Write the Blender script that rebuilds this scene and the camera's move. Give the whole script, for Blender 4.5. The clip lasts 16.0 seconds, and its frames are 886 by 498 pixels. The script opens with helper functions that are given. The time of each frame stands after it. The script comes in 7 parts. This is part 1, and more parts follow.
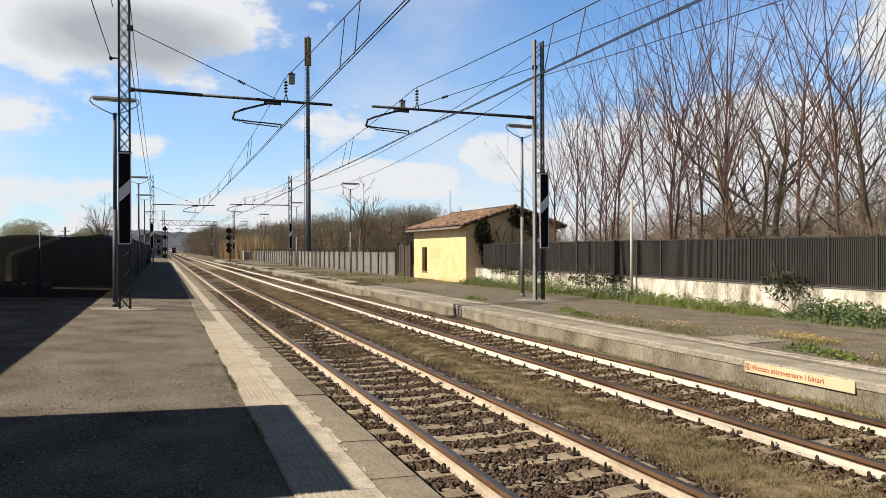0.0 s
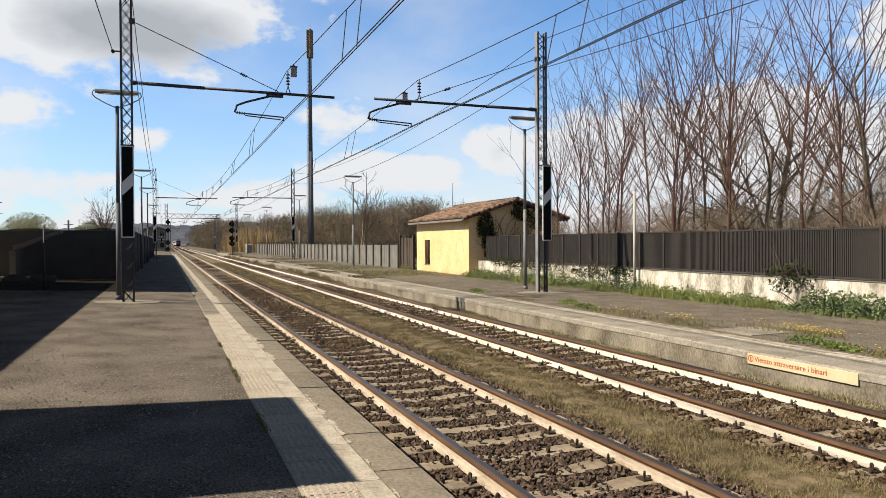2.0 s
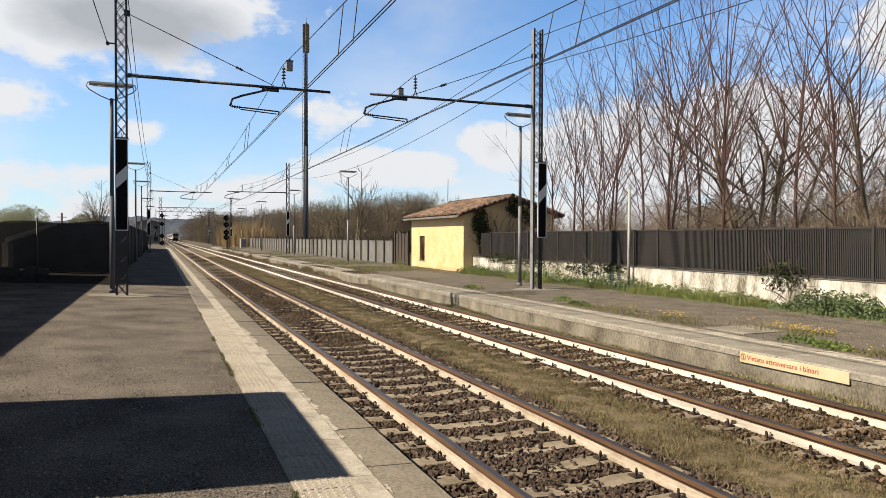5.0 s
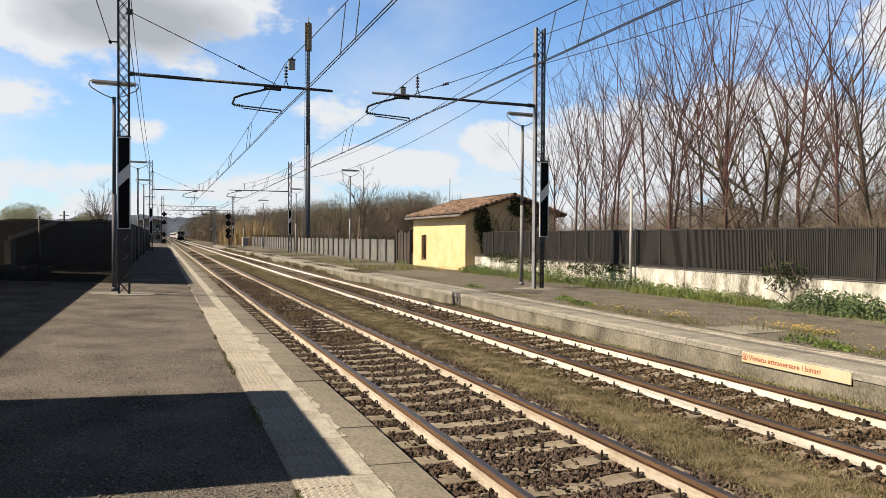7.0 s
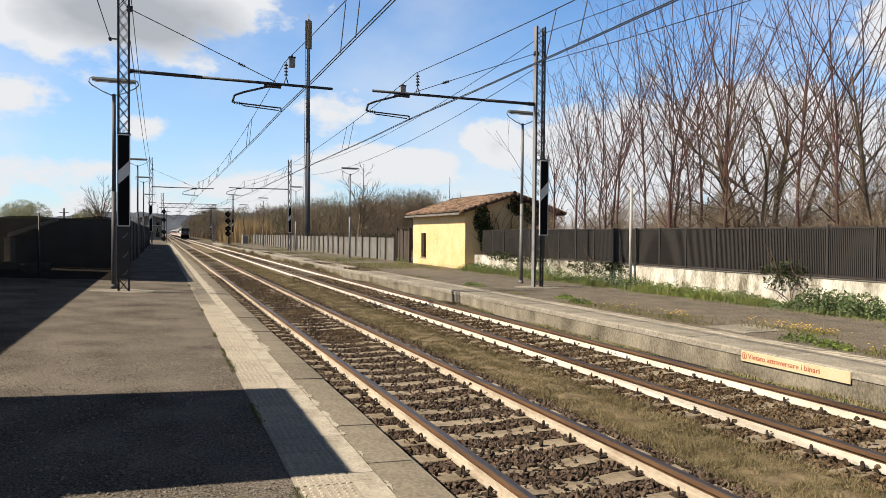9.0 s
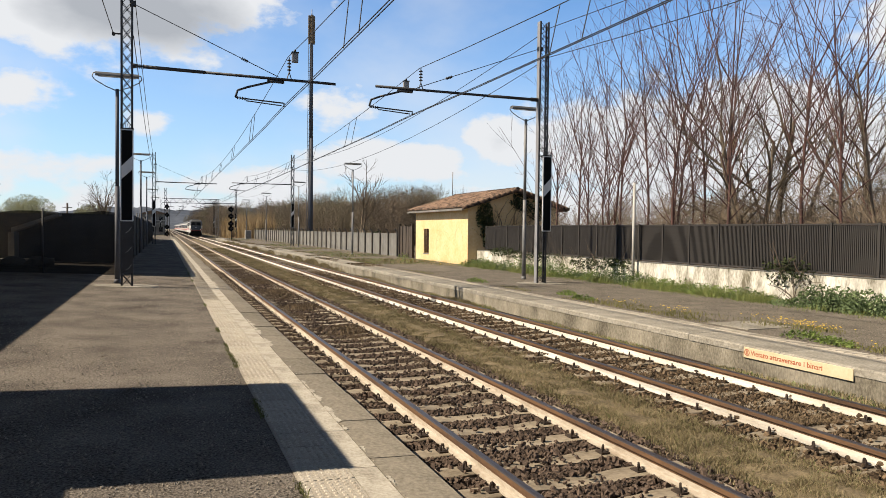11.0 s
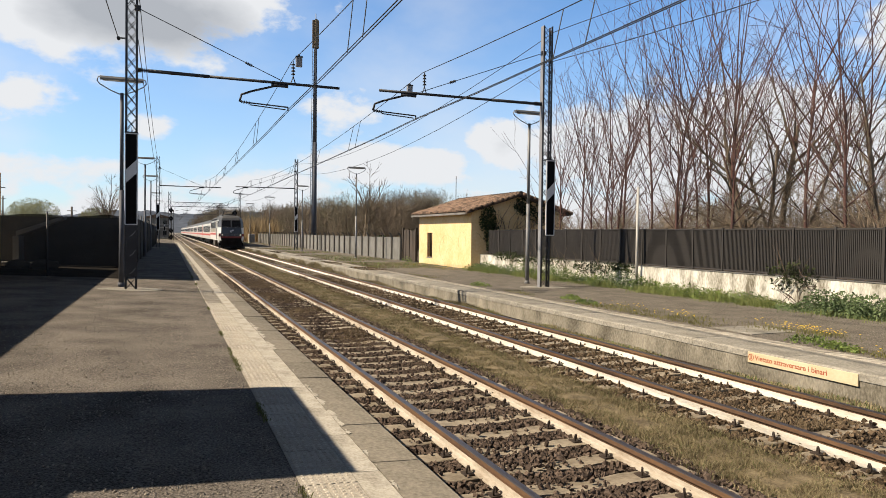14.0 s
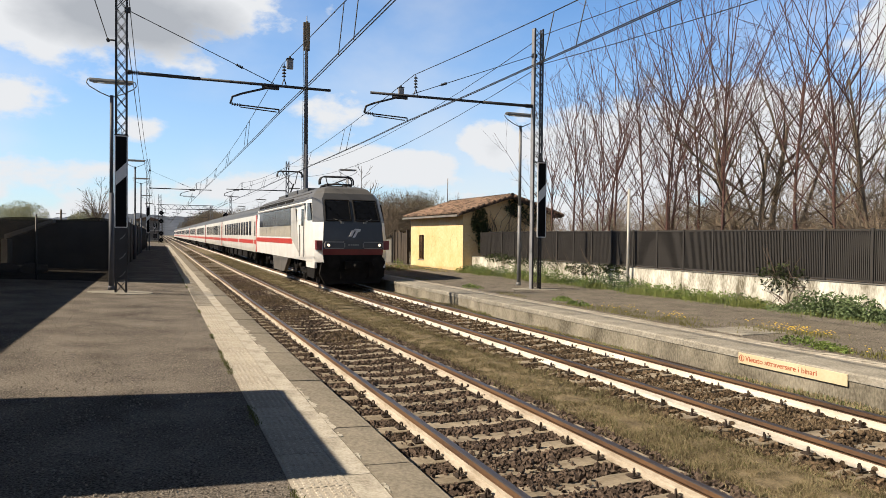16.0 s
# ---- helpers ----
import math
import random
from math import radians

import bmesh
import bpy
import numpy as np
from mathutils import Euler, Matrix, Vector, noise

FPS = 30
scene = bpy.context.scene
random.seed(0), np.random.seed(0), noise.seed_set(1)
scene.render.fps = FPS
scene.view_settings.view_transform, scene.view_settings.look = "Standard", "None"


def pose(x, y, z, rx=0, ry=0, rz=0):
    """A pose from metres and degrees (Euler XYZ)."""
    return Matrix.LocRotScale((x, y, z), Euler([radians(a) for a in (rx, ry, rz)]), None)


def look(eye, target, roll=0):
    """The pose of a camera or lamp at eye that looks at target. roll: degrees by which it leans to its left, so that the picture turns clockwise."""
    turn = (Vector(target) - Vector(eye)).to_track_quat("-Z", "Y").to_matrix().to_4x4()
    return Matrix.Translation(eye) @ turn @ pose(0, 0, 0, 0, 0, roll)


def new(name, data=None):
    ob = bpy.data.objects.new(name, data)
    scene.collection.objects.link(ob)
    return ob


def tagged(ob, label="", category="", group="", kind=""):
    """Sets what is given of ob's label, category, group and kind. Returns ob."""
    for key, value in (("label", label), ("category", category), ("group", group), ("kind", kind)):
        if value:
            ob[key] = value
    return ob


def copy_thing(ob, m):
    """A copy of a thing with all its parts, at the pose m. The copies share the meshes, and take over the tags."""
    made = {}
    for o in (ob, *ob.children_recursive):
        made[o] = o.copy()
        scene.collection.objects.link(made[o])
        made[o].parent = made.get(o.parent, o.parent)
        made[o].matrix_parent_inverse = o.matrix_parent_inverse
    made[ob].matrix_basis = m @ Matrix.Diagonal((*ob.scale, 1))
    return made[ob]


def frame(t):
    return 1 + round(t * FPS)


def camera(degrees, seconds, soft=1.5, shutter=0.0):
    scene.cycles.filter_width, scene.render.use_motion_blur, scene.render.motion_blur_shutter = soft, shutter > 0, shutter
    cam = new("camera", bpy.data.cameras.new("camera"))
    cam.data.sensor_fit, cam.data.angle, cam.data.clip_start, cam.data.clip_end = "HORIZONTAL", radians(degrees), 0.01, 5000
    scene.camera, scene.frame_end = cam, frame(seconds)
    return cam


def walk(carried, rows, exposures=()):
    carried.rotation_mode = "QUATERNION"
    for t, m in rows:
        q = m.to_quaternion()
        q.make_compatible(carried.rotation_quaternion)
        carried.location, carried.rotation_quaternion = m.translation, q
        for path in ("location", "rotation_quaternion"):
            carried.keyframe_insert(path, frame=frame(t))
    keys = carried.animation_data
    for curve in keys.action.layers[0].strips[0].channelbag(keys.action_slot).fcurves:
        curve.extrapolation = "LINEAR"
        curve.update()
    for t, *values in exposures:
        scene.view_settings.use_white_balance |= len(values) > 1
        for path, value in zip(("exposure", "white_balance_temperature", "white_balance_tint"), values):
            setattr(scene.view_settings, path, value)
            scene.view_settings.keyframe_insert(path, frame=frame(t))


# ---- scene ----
# x to the right, y along the tracks, z up; z = 0 on the platform kerbs
EYE_Z = 1.772
cam = camera(64.34, 16.0, soft=0.6)
TURNS = [
    (0, 21.700, 0.002, -0.207),
    (0.5, 21.758, -0.140, -0.257),
    (1, 21.765, -0.164, -0.278),
    (1.5, 21.768, -0.509, -0.421),
    (2, 21.476, -0.599, -0.327),
    (2.5, 21.413, -0.786, -0.493),
    (3, 21.240, -0.695, -0.360),
    (3.5, 21.536, -0.599, -0.147),
    (4, 21.872, -0.811, 0.142),
    (6.5, 21.876, -0.967, 0.262),
    (7, 21.759, -0.993, 0.334),
    (7.5, 21.562, -0.871, 0.367),
    (8, 21.525, -0.846, 0.431),
    (8.5, 21.582, -0.850, 0.459),
    (9, 21.783, -1.136, 0.490),
    (11.5, 21.543, -1.487, 0.655),
    (12, 21.723, -1.333, 0.797),
    (12.5, 21.573, -1.182, 0.746),
    (13, 21.462, -1.050, 0.594),
    (13.5, 21.487, -0.902, 0.726),
    (14, 21.290, -1.166, 0.717),
    (14.5, 21.382, -1.169, 0.625),
    (15, 21.695, -1.167, 0.631),
    (15.5, 21.677, -1.186, 0.494),
    (16, 21.964, -0.985, 0.578),
]
walk(cam, [(t, pose(0, 0, EYE_Z, 90 + pitch, 0, -yaw) @ pose(0, 0, 0, 0, 0, roll)) for t, yaw, pitch, roll in TURNS],
     exposures=[(0.0, 0.77), (16.0, 0.77)])

RAIL_Z = -0.27            # rail tops
GROUND_Z = -0.50
AXIS_1, AXIS_2 = 3.452, 7.096
EDGE_L, EDGE_R = 1.87, 8.67
FALL = 0.04               # cross fall of the near platform


def fall(x):
    return FALL * (EDGE_L - x)


# ---------------------------------------------------------------- world and sun
SUN_ELEV, SUN_AZ = 42.0, 8.0   # azimuth: degrees ahead of square to the track, from the near side


def make_world():
    w = bpy.data.worlds.new("sky")
    scene.world = w
    w.use_nodes = True
    nt = w.node_tree
    n, l = nt.nodes, nt.links
    n.clear()
    out = n.new("ShaderNodeOutputWorld")
    bg = n.new("ShaderNodeBackground")
    sky = n.new("ShaderNodeTexSky")
    sky.sky_type, sky.sun_disc = "NISHITA", False
    sky.sun_elevation = radians(SUN_ELEV)
    sky.sun_rotation = radians(270 + SUN_AZ)
    sky.air_density, sky.dust_density, sky.ozone_density = 1.0, 0.2, 3.0
    gain = n.new("ShaderNodeVectorMath")
    gain.operation = "MULTIPLY"
    gain.inputs[1].default_value = (0.150, 0.184, 0.212)
    l.new(sky.outputs[0], gain.inputs[0])
    tc = n.new("ShaderNodeTexCoord")
    sep = n.new("ShaderNodeSeparateXYZ")
    l.new(tc.outputs["Generated"], sep.inputs[0])

    def math_node(op, a, b=None, clamp=False):
        m = n.new("ShaderNodeMath")
        m.operation, m.use_clamp = op, clamp
        for i, v in enumerate((a, b)):
            if v is None:
                continue
            if isinstance(v, (int, float)):
                m.inputs[i].default_value = v
            else:
                l.new(v, m.inputs[i])
        return m.outputs[0]

    # clouds: soft-edged heaps at their bearings, ragged by noise, and thin scattered cloud elsewhere
    az = math_node("MULTIPLY", math_node("ARCTAN2", sep.outputs[0], sep.outputs[1]), 57.2958)
    el = math_node("MULTIPLY", math_node("ARCSINE", sep.outputs[2]), 57.2958)
    dens = None
    for a0, e0, wa, we, top in CLOUDS:
        u = math_node("MULTIPLY", math_node("SUBTRACT", az, a0), 1 / wa)
        v = math_node("MULTIPLY", math_node("SUBTRACT", el, e0), 1 / we)
        rr = math_node("SQRT", math_node("ADD", math_node("MULTIPLY", u, u), math_node("MULTIPLY", v, v)))
        blob = math_node("MULTIPLY", math_node("SUBTRACT", 1.0, rr), top)
        dens = blob if dens is None else math_node("MAXIMUM", dens, blob)
    dens = math_node("MAXIMUM", dens, -1.2)
    squash = n.new("ShaderNodeVectorMath")
    squash.operation = "MULTIPLY"
    l.new(tc.outputs["Generated"], squash.inputs[0])
    squash.inputs[1].default_value = (1.0, 1.0, 1.8)

    def cloud_noise(scale, detail, rough):
        t = n.new("ShaderNodeTexNoise")
        t.inputs["Scale"].default_value, t.inputs["Detail"].default_value = scale, detail
        t.inputs["Roughness"].default_value = rough
        l.new(squash.outputs[0], t.inputs["Vector"])
        return t.outputs["Fac"]
    puff = cloud_noise(11.0, 8, 0.58)
    veil = cloud_noise(2.6, 6, 0.5)
    dens = math_node("ADD", dens, math_node("MULTIPLY", math_node("SUBTRACT", puff, 0.5), 3.3))
    cov = n.new("ShaderNodeMapRange")
    cov.interpolation_type = "SMOOTHSTEP"
    l.new(dens, cov.inputs[0])
    cov.inputs[1].default_value, cov.inputs[2].default_value = -0.24, 0.46
    thin = n.new("ShaderNodeMapRange")
    thin.interpolation_type = "SMOOTHSTEP"
    l.new(veil, thin.inputs[0])
    thin.inputs[1].default_value, thin.inputs[2].default_value = 0.38, 0.70
    thin.inputs[4].default_value = 0.58
    # thin cloud fades out above the view too, to cut fill light
    high = n.new("ShaderNodeMapRange")
    l.new(el, high.inputs[0])
    high.inputs[1].default_value, high.inputs[2].default_value = 16.0, 30.0
    high.inputs[3].default_value, high.inputs[4].default_value = 1.0, 0.15
    cover = math_node("MAXIMUM", cov.outputs[0], math_node("MULTIPLY", thin.outputs[0], high.outputs[0]))
    # grey bellies where the cloud is thick
    core = n.new("ShaderNodeMapRange")
    belly = math_node("ADD", math_node("MULTIPLY", veil, 0.7), math_node("MULTIPLY", dens, 0.16))
    gu = math_node("MULTIPLY", math_node("SUBTRACT", az, -1.0), 1 / 10.0)
    gv = math_node("MULTIPLY", math_node("SUBTRACT", el, 15.2), 1 / 3.4)
    thick = math_node("SUBTRACT", 1.0, math_node("ADD", math_node("MULTIPLY", gu, gu), math_node("MULTIPLY", gv, gv)), True)
    l.new(math_node("ADD", belly, math_node("MULTIPLY", thick, 0.80)), core.inputs[0])
    core.inputs[1].default_value, core.inputs[2].default_value = 0.62, 1.15
    shade = n.new("ShaderNodeMix")
    shade.data_type = "RGBA"
    l.new(core.outputs[0], shade.inputs[0])
    shade.inputs[6].default_value = (0.95, 0.97, 1.0, 1)
    shade.inputs[7].default_value = (0.52, 0.55, 0.60, 1)
    # thin haze low down
    haze = n.new("ShaderNodeMapRange")
    l.new(sep.outputs[2], haze.inputs[0])
    haze.inputs[1].default_value, haze.inputs[2].default_value = 0.0, 0.30
    haze.inputs[3].default_value, haze.inputs[4].default_value = 0.5, 0.0
    hz = n.new("ShaderNodeMix")
    hz.data_type = "RGBA"
    l.new(haze.outputs[0], hz.inputs[0])
    # the sky above the view is darkened to weaken fill light in the shade
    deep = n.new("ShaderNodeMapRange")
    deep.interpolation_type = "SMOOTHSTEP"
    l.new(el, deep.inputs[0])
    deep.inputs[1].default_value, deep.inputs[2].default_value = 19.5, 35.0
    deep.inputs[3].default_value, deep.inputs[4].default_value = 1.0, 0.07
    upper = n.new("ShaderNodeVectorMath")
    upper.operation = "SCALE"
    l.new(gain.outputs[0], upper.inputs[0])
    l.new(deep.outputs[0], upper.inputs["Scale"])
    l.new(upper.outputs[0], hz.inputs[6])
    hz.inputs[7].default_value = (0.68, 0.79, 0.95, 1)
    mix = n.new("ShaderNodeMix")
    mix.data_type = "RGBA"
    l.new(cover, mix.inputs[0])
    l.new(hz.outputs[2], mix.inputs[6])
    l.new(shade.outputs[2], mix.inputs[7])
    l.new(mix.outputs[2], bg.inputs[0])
    bg.inputs[1].default_value = 0.512
    l.new(bg.outputs[0], out.inputs[0])


# bearing and height of each heap of cloud, its half width and height, and its thickness, in degrees
CLOUDS = [(-5.0, 17.0, 13.0, 4.6, 1.5), (-9.6, 9.4, 2.7, 1.4, 1.1), (-1.2, 7.8, 1.4, 0.7, 0.8), (14.6, 9.6, 3.4, 1.4, 0.7), (17.4, 5.4, 7.2, 1.9, 1.3),
          (26.1, 7.2, 3.0, 2.2, 1.5), (42.2, 6.5, 16.0, 4.6, 1.5), (58.5, 12.5, 6.0, 8.5, 1.5), (5.9, 3.4, 7.0, 1.4, 0.9), (42, 1.5, 26, 2.6, 1.0), (-3.0, 1.4, 16, 2.0, 0.6), (-8.5, 3.7, 4.0, 1.0, 0.3),
          (105, 10, 18, 4, 1.2), (150, 8, 20, 4, 1.2), (-60, 7, 14, 3, 1.0), (-165, 8, 16, 4, 1.2)]
make_world()
sun_data = bpy.data.lights.new("sun", "SUN")
sun_data.energy, sun_data.angle, sun_data.color = 5.0, radians(0.5), (1.0, 0.86, 0.67)
sun = new("sun", sun_data)
_e, _a = radians(SUN_ELEV), radians(SUN_AZ)
SUN_DIR = Vector((-math.cos(_e) * math.cos(_a), math.cos(_e) * math.sin(_a), math.sin(_e)))
sun.matrix_world = look(SUN_DIR * 60, (0, 0, 0))

# ---------------------------------------------------------------- materials
MATS = {}


def mat(name, a, b=None, rough=0.8, metal=0.0, scale=6.0, fine=60.0, bump=0.3, dist=0.01, streak=(1, 1, 1), piece=0.0, spec=0.5, contrast=0.5, grain=0.5):
    """Two colours mixed by a broad and a fine noise, with a fine relief."""
    if name in MATS:
        return MATS[name]
    m = bpy.data.materials.new(name)
    m.use_nodes = True
    nt = m.node_tree
    n, l = nt.nodes, nt.links
    p = n["Principled BSDF"]
    b = b or tuple(c * 0.7 for c in a)
    tc = n.new("ShaderNodeTexCoord")
    mp = n.new("ShaderNodeMapping")
    mp.inputs["Scale"].default_value = streak
    l.new(tc.outputs["Object"], mp.inputs[0])
    n1 = n.new("ShaderNodeTexNoise")
    n1.inputs["Scale"].default_value, n1.inputs["Detail"].default_value = scale, 5
    n2 = n.new("ShaderNodeTexNoise")
    n2.inputs["Scale"].default_value, n2.inputs["Detail"].default_value = fine, 3
    l.new(mp.outputs[0], n1.inputs["Vector"])
    l.new(mp.outputs[0], n2.inputs["Vector"])
    add = n.new("ShaderNodeMath")
    add.operation = "MULTIPLY_ADD"
    l.new(n2.outputs["Fac"], add.inputs[0])
    add.inputs[1].default_value = grain
    l.new(n1.outputs["Fac"], add.inputs[2])
    mr = n.new("ShaderNodeMapRange")
    l.new(add.outputs[0], mr.inputs[0])
    mr.inputs[1].default_value, mr.inputs[2].default_value = 0.5 + grain / 2 - contrast / 2, 0.5 + grain / 2 + contrast / 2
    last = mr.outputs[0]
    if piece:
        oi = n.new("ShaderNodeObjectInfo")
        ge = n.new("ShaderNodeNewGeometry")
        s = n.new("ShaderNodeMath")
        s.operation = "ADD"
        l.new(oi.outputs["Random"], s.inputs[0])
        l.new(ge.outputs["Random Per Island"], s.inputs[1])
        s2 = n.new("ShaderNodeMath")
        s2.operation = "MULTIPLY_ADD"
        l.new(s.outputs[0], s2.inputs[0])
        s2.inputs[1].default_value = piece
        l.new(last, s2.inputs[2])
        s3 = n.new("ShaderNodeMath")
        s3.operation, s3.use_clamp = "SUBTRACT", True
        l.new(s2.outputs[0], s3.inputs[0])
        s3.inputs[1].default_value = piece
        last = s3.outputs[0]
    mx = n.new("ShaderNodeMix")
    mx.data_type = "RGBA"
    l.new(last, mx.inputs[0])
    mx.inputs[6].default_value = (*b, 1)
    mx.inputs[7].default_value = (*a, 1)
    l.new(mx.outputs[2], p.inputs["Base Color"])
    p.inputs["Roughness"].default_value, p.inputs["Metallic"].default_value = rough, metal
    p.inputs["Specular IOR Level"].default_value = spec
    if bump:
        bp = n.new("ShaderNodeBump")
        bp.inputs["Strength"].default_value, bp.inputs["Distance"].default_value = bump, dist
        l.new(n2.outputs["Fac"], bp.inputs["Height"])
        l.new(bp.outputs[0], p.inputs["Normal"])
    MATS[name] = m
    return m


def glow(name, col, strength):
    m = bpy.data.materials.new(name)
    m.use_nodes = True
    p = m.node_tree.nodes["Principled BSDF"]
    p.inputs["Base Color"].default_value = (*col, 1)
    p.inputs["Emission Color"].default_value = (*col, 1)
    p.inputs["Emission Strength"].default_value = strength
    return m


ASPHALT = mat("asphalt", (0.255, 0.225, 0.194), (0.032, 0.0275, 0.0235), 0.95, scale=1.1, fine=56, bump=1.0, dist=0.02, contrast=0.85, spec=0.08, grain=1.9)
ASPHALT_R = mat("asphalt_far", (0.2304, 0.2052, 0.1714), (0.0684, 0.0598, 0.0497), 0.95, scale=1.6, fine=34, bump=1.0, dist=0.02, contrast=0.9, spec=0.12, grain=1.8)
CONCRETE = mat("kerb_concrete", (0.288, 0.2556, 0.2052), (0.1044, 0.0922, 0.072), 0.88, scale=2.2, fine=30, bump=0.6, piece=0.3, contrast=0.8, spec=0.2, grain=1.1)
KERB_R = mat("pale_kerb_concrete", (0.37, 0.345, 0.295), (0.12, 0.11, 0.09), 0.88, scale=2.2, fine=26, bump=0.6, piece=0.25, contrast=0.85, spec=0.2, grain=1.2)
CLIP_M = mat("clip_dark_rust", (0.054, 0.0374, 0.0274), (0.0252, 0.018, 0.0144), 0.8, 0.2, bump=0.2)
TILE = mat("tactile_tile", (0.53, 0.485, 0.41), (0.25, 0.22, 0.18), 0.85, scale=3, fine=60, bump=0.4, piece=0.4, contrast=0.8, spec=0.2, grain=1.0)
PALE = mat("worn_white_strip", (0.54, 0.50, 0.43), (0.24, 0.214, 0.172), 0.85, scale=4, fine=40, bump=0.35, contrast=0.75, spec=0.2, grain=1.0)
FACE = mat("platform_face", (0.33, 0.30, 0.24), (0.055, 0.048, 0.035), 0.92, scale=1.7, fine=34, bump=0.9, dist=0.015, streak=(1, 1, 0.5), contrast=0.62, spec=0.2, grain=0.6)
BED = mat("ballast_bed", (0.054, 0.0403, 0.0302), (0.0158, 0.0122, 0.0094), 0.95, scale=4, fine=32, bump=1.0, dist=0.04, spec=0.2)
STONE = mat("ballast_stone", (0.118, 0.086, 0.067), (0.011, 0.0083, 0.007), 0.9, scale=20, fine=90, bump=0.2, piece=0.8, spec=0.2)
STONE_F = mat("earthy_ballast_stone", (0.1872, 0.1332, 0.085), (0.036, 0.0259, 0.0173), 0.95, scale=20, fine=90, bump=0.2, piece=0.8, spec=0.15)
SLEEPER = mat("sleeper_concrete", (0.315, 0.268, 0.205), (0.125, 0.102, 0.075), 0.9, scale=4, fine=40, bump=0.5, streak=(0.4, 1, 1), piece=0.3, spec=0.2)
RAIL_TOP = mat("rail_head_steel", (0.10, 0.088, 0.09), (0.055, 0.048, 0.049), 0.42, 0.55, scale=2, fine=40, bump=0.05, streak=(1, 0.1, 1))
RAIL_RUST = mat("rail_rust", (0.1656, 0.09, 0.0432), (0.072, 0.0396, 0.023), 0.8, 0.1, scale=3, fine=50, bump=0.2, streak=(1, 0.3, 1))
RAIL_PAINT = mat("rail_white_paint", (0.66, 0.645, 0.60), (0.42, 0.365, 0.295), 0.8, scale=2.5, fine=40, bump=0.15, streak=(1, 0.35, 1), contrast=0.8)
RAIL_WORN = mat("rail_worn_paint", (0.50, 0.455, 0.385), (0.235, 0.185, 0.135), 0.8, scale=5.0, fine=40, bump=0.2, streak=(1, 0.3, 1), contrast=0.6)
SOIL = mat("soil", (0.1224, 0.1008, 0.0648), (0.054, 0.0468, 0.0288), 0.95, scale=0.5, fine=25, bump=0.8, dist=0.03)
FIELD = mat("field", (0.12, 0.10, 0.055), (0.07, 0.058, 0.033), 0.95, scale=0.05, fine=3, bump=0.3)
DRY = mat("dry_grass", (0.335, 0.278, 0.168), (0.145, 0.122, 0.066), 0.8, scale=0.8, fine=8, bump=0, piece=0.5, spec=0.2)
DRY_B = mat("dry_brown_grass", (0.18, 0.1332, 0.0828), (0.0612, 0.0461, 0.0281), 0.85, scale=0.8, fine=8, bump=0, piece=0.5, spec=0.2)
GREEN = mat("green_leaf", (0.175, 0.235, 0.055), (0.05, 0.08, 0.018), 0.6, scale=2, fine=10, bump=0, piece=0.5, spec=0.3)
DARKGREEN = mat("ivy_leaf", (0.054, 0.0684, 0.023), (0.0144, 0.0202, 0.0086), 0.7, scale=3, fine=10, bump=0, piece=0.5, spec=0.2)
YELLOW = mat("flower_yellow", (0.85, 0.60, 0.02), (0.62, 0.42, 0.015), 0.6, bump=0)
BARK = mat("bark_red_brown", (0.122, 0.056, 0.043), (0.038, 0.019, 0.016), 0.85, scale=3, fine=30, bump=0.2, streak=(1, 1, 0.3))
BARK_G = mat("bark_grey", (0.1224, 0.0878, 0.0634), (0.0432, 0.031, 0.0238), 0.85, scale=3, fine=30, bump=0.2, streak=(1, 1, 0.3))
TWIG = mat("twig_tan", (0.2448, 0.1886, 0.1296), (0.1188, 0.0886, 0.0612), 0.85, scale=1, fine=10, bump=0, piece=0.4)
BRUSH = mat("far_brush", (0.195, 0.15, 0.108), (0.09, 0.069, 0.05), 0.9, scale=0.2, fine=2, bump=0, piece=0.5)
BRUSH_O = mat("olive_far_brush", (0.175, 0.152, 0.097), (0.086, 0.073, 0.047), 0.9, scale=0.2, fine=2, bump=0, piece=0.5)
BARK_P = mat("bark_pale_tan", (0.216, 0.162, 0.1116), (0.0936, 0.0706, 0.0504), 0.85, scale=3, fine=30, bump=0.3, streak=(1, 1, 0.3))
TWIG_B = mat("twig_olive_brown", (0.144, 0.108, 0.0684), (0.0612, 0.0446, 0.0302), 0.85, scale=1, fine=10, bump=0, piece=0.4)
REED = mat("reed", (0.3168, 0.2268, 0.1152), (0.1584, 0.108, 0.054), 0.85, scale=0.5, fine=5, bump=0, piece=0.5)
STEEL_D = mat("dark_painted_steel", (0.0288, 0.0288, 0.0331), (0.0144, 0.0144, 0.0166), 0.6, 0.2, scale=3, fine=40, bump=0.1)
STEEL = mat("galvanised_steel", (0.216, 0.216, 0.216), (0.1224, 0.1224, 0.1224), 0.6, 0.3, scale=3, fine=40, bump=0.1)
STEEL_C = mat("dull_zinc_channel", (0.2448, 0.2484, 0.2628), (0.1584, 0.1584, 0.1692), 0.65, scale=2, fine=30, bump=0.1, spec=0.3)
STEEL_B = mat("blue_grey_mast_paint", (0.0828, 0.09, 0.108), (0.054, 0.0576, 0.072), 0.6, scale=1, fine=12, bump=0.05, spec=0.3)
STEEL_W = mat("weathered_white_paint", (0.4752, 0.4536, 0.4176), (0.3024, 0.288, 0.2592), 0.6, scale=2, fine=30, bump=0.1)
WIRE = mat("wire_copper_dark", (0.0432, 0.0432, 0.0468), (0.0216, 0.0216, 0.0216), 0.5, 0.5, bump=0)
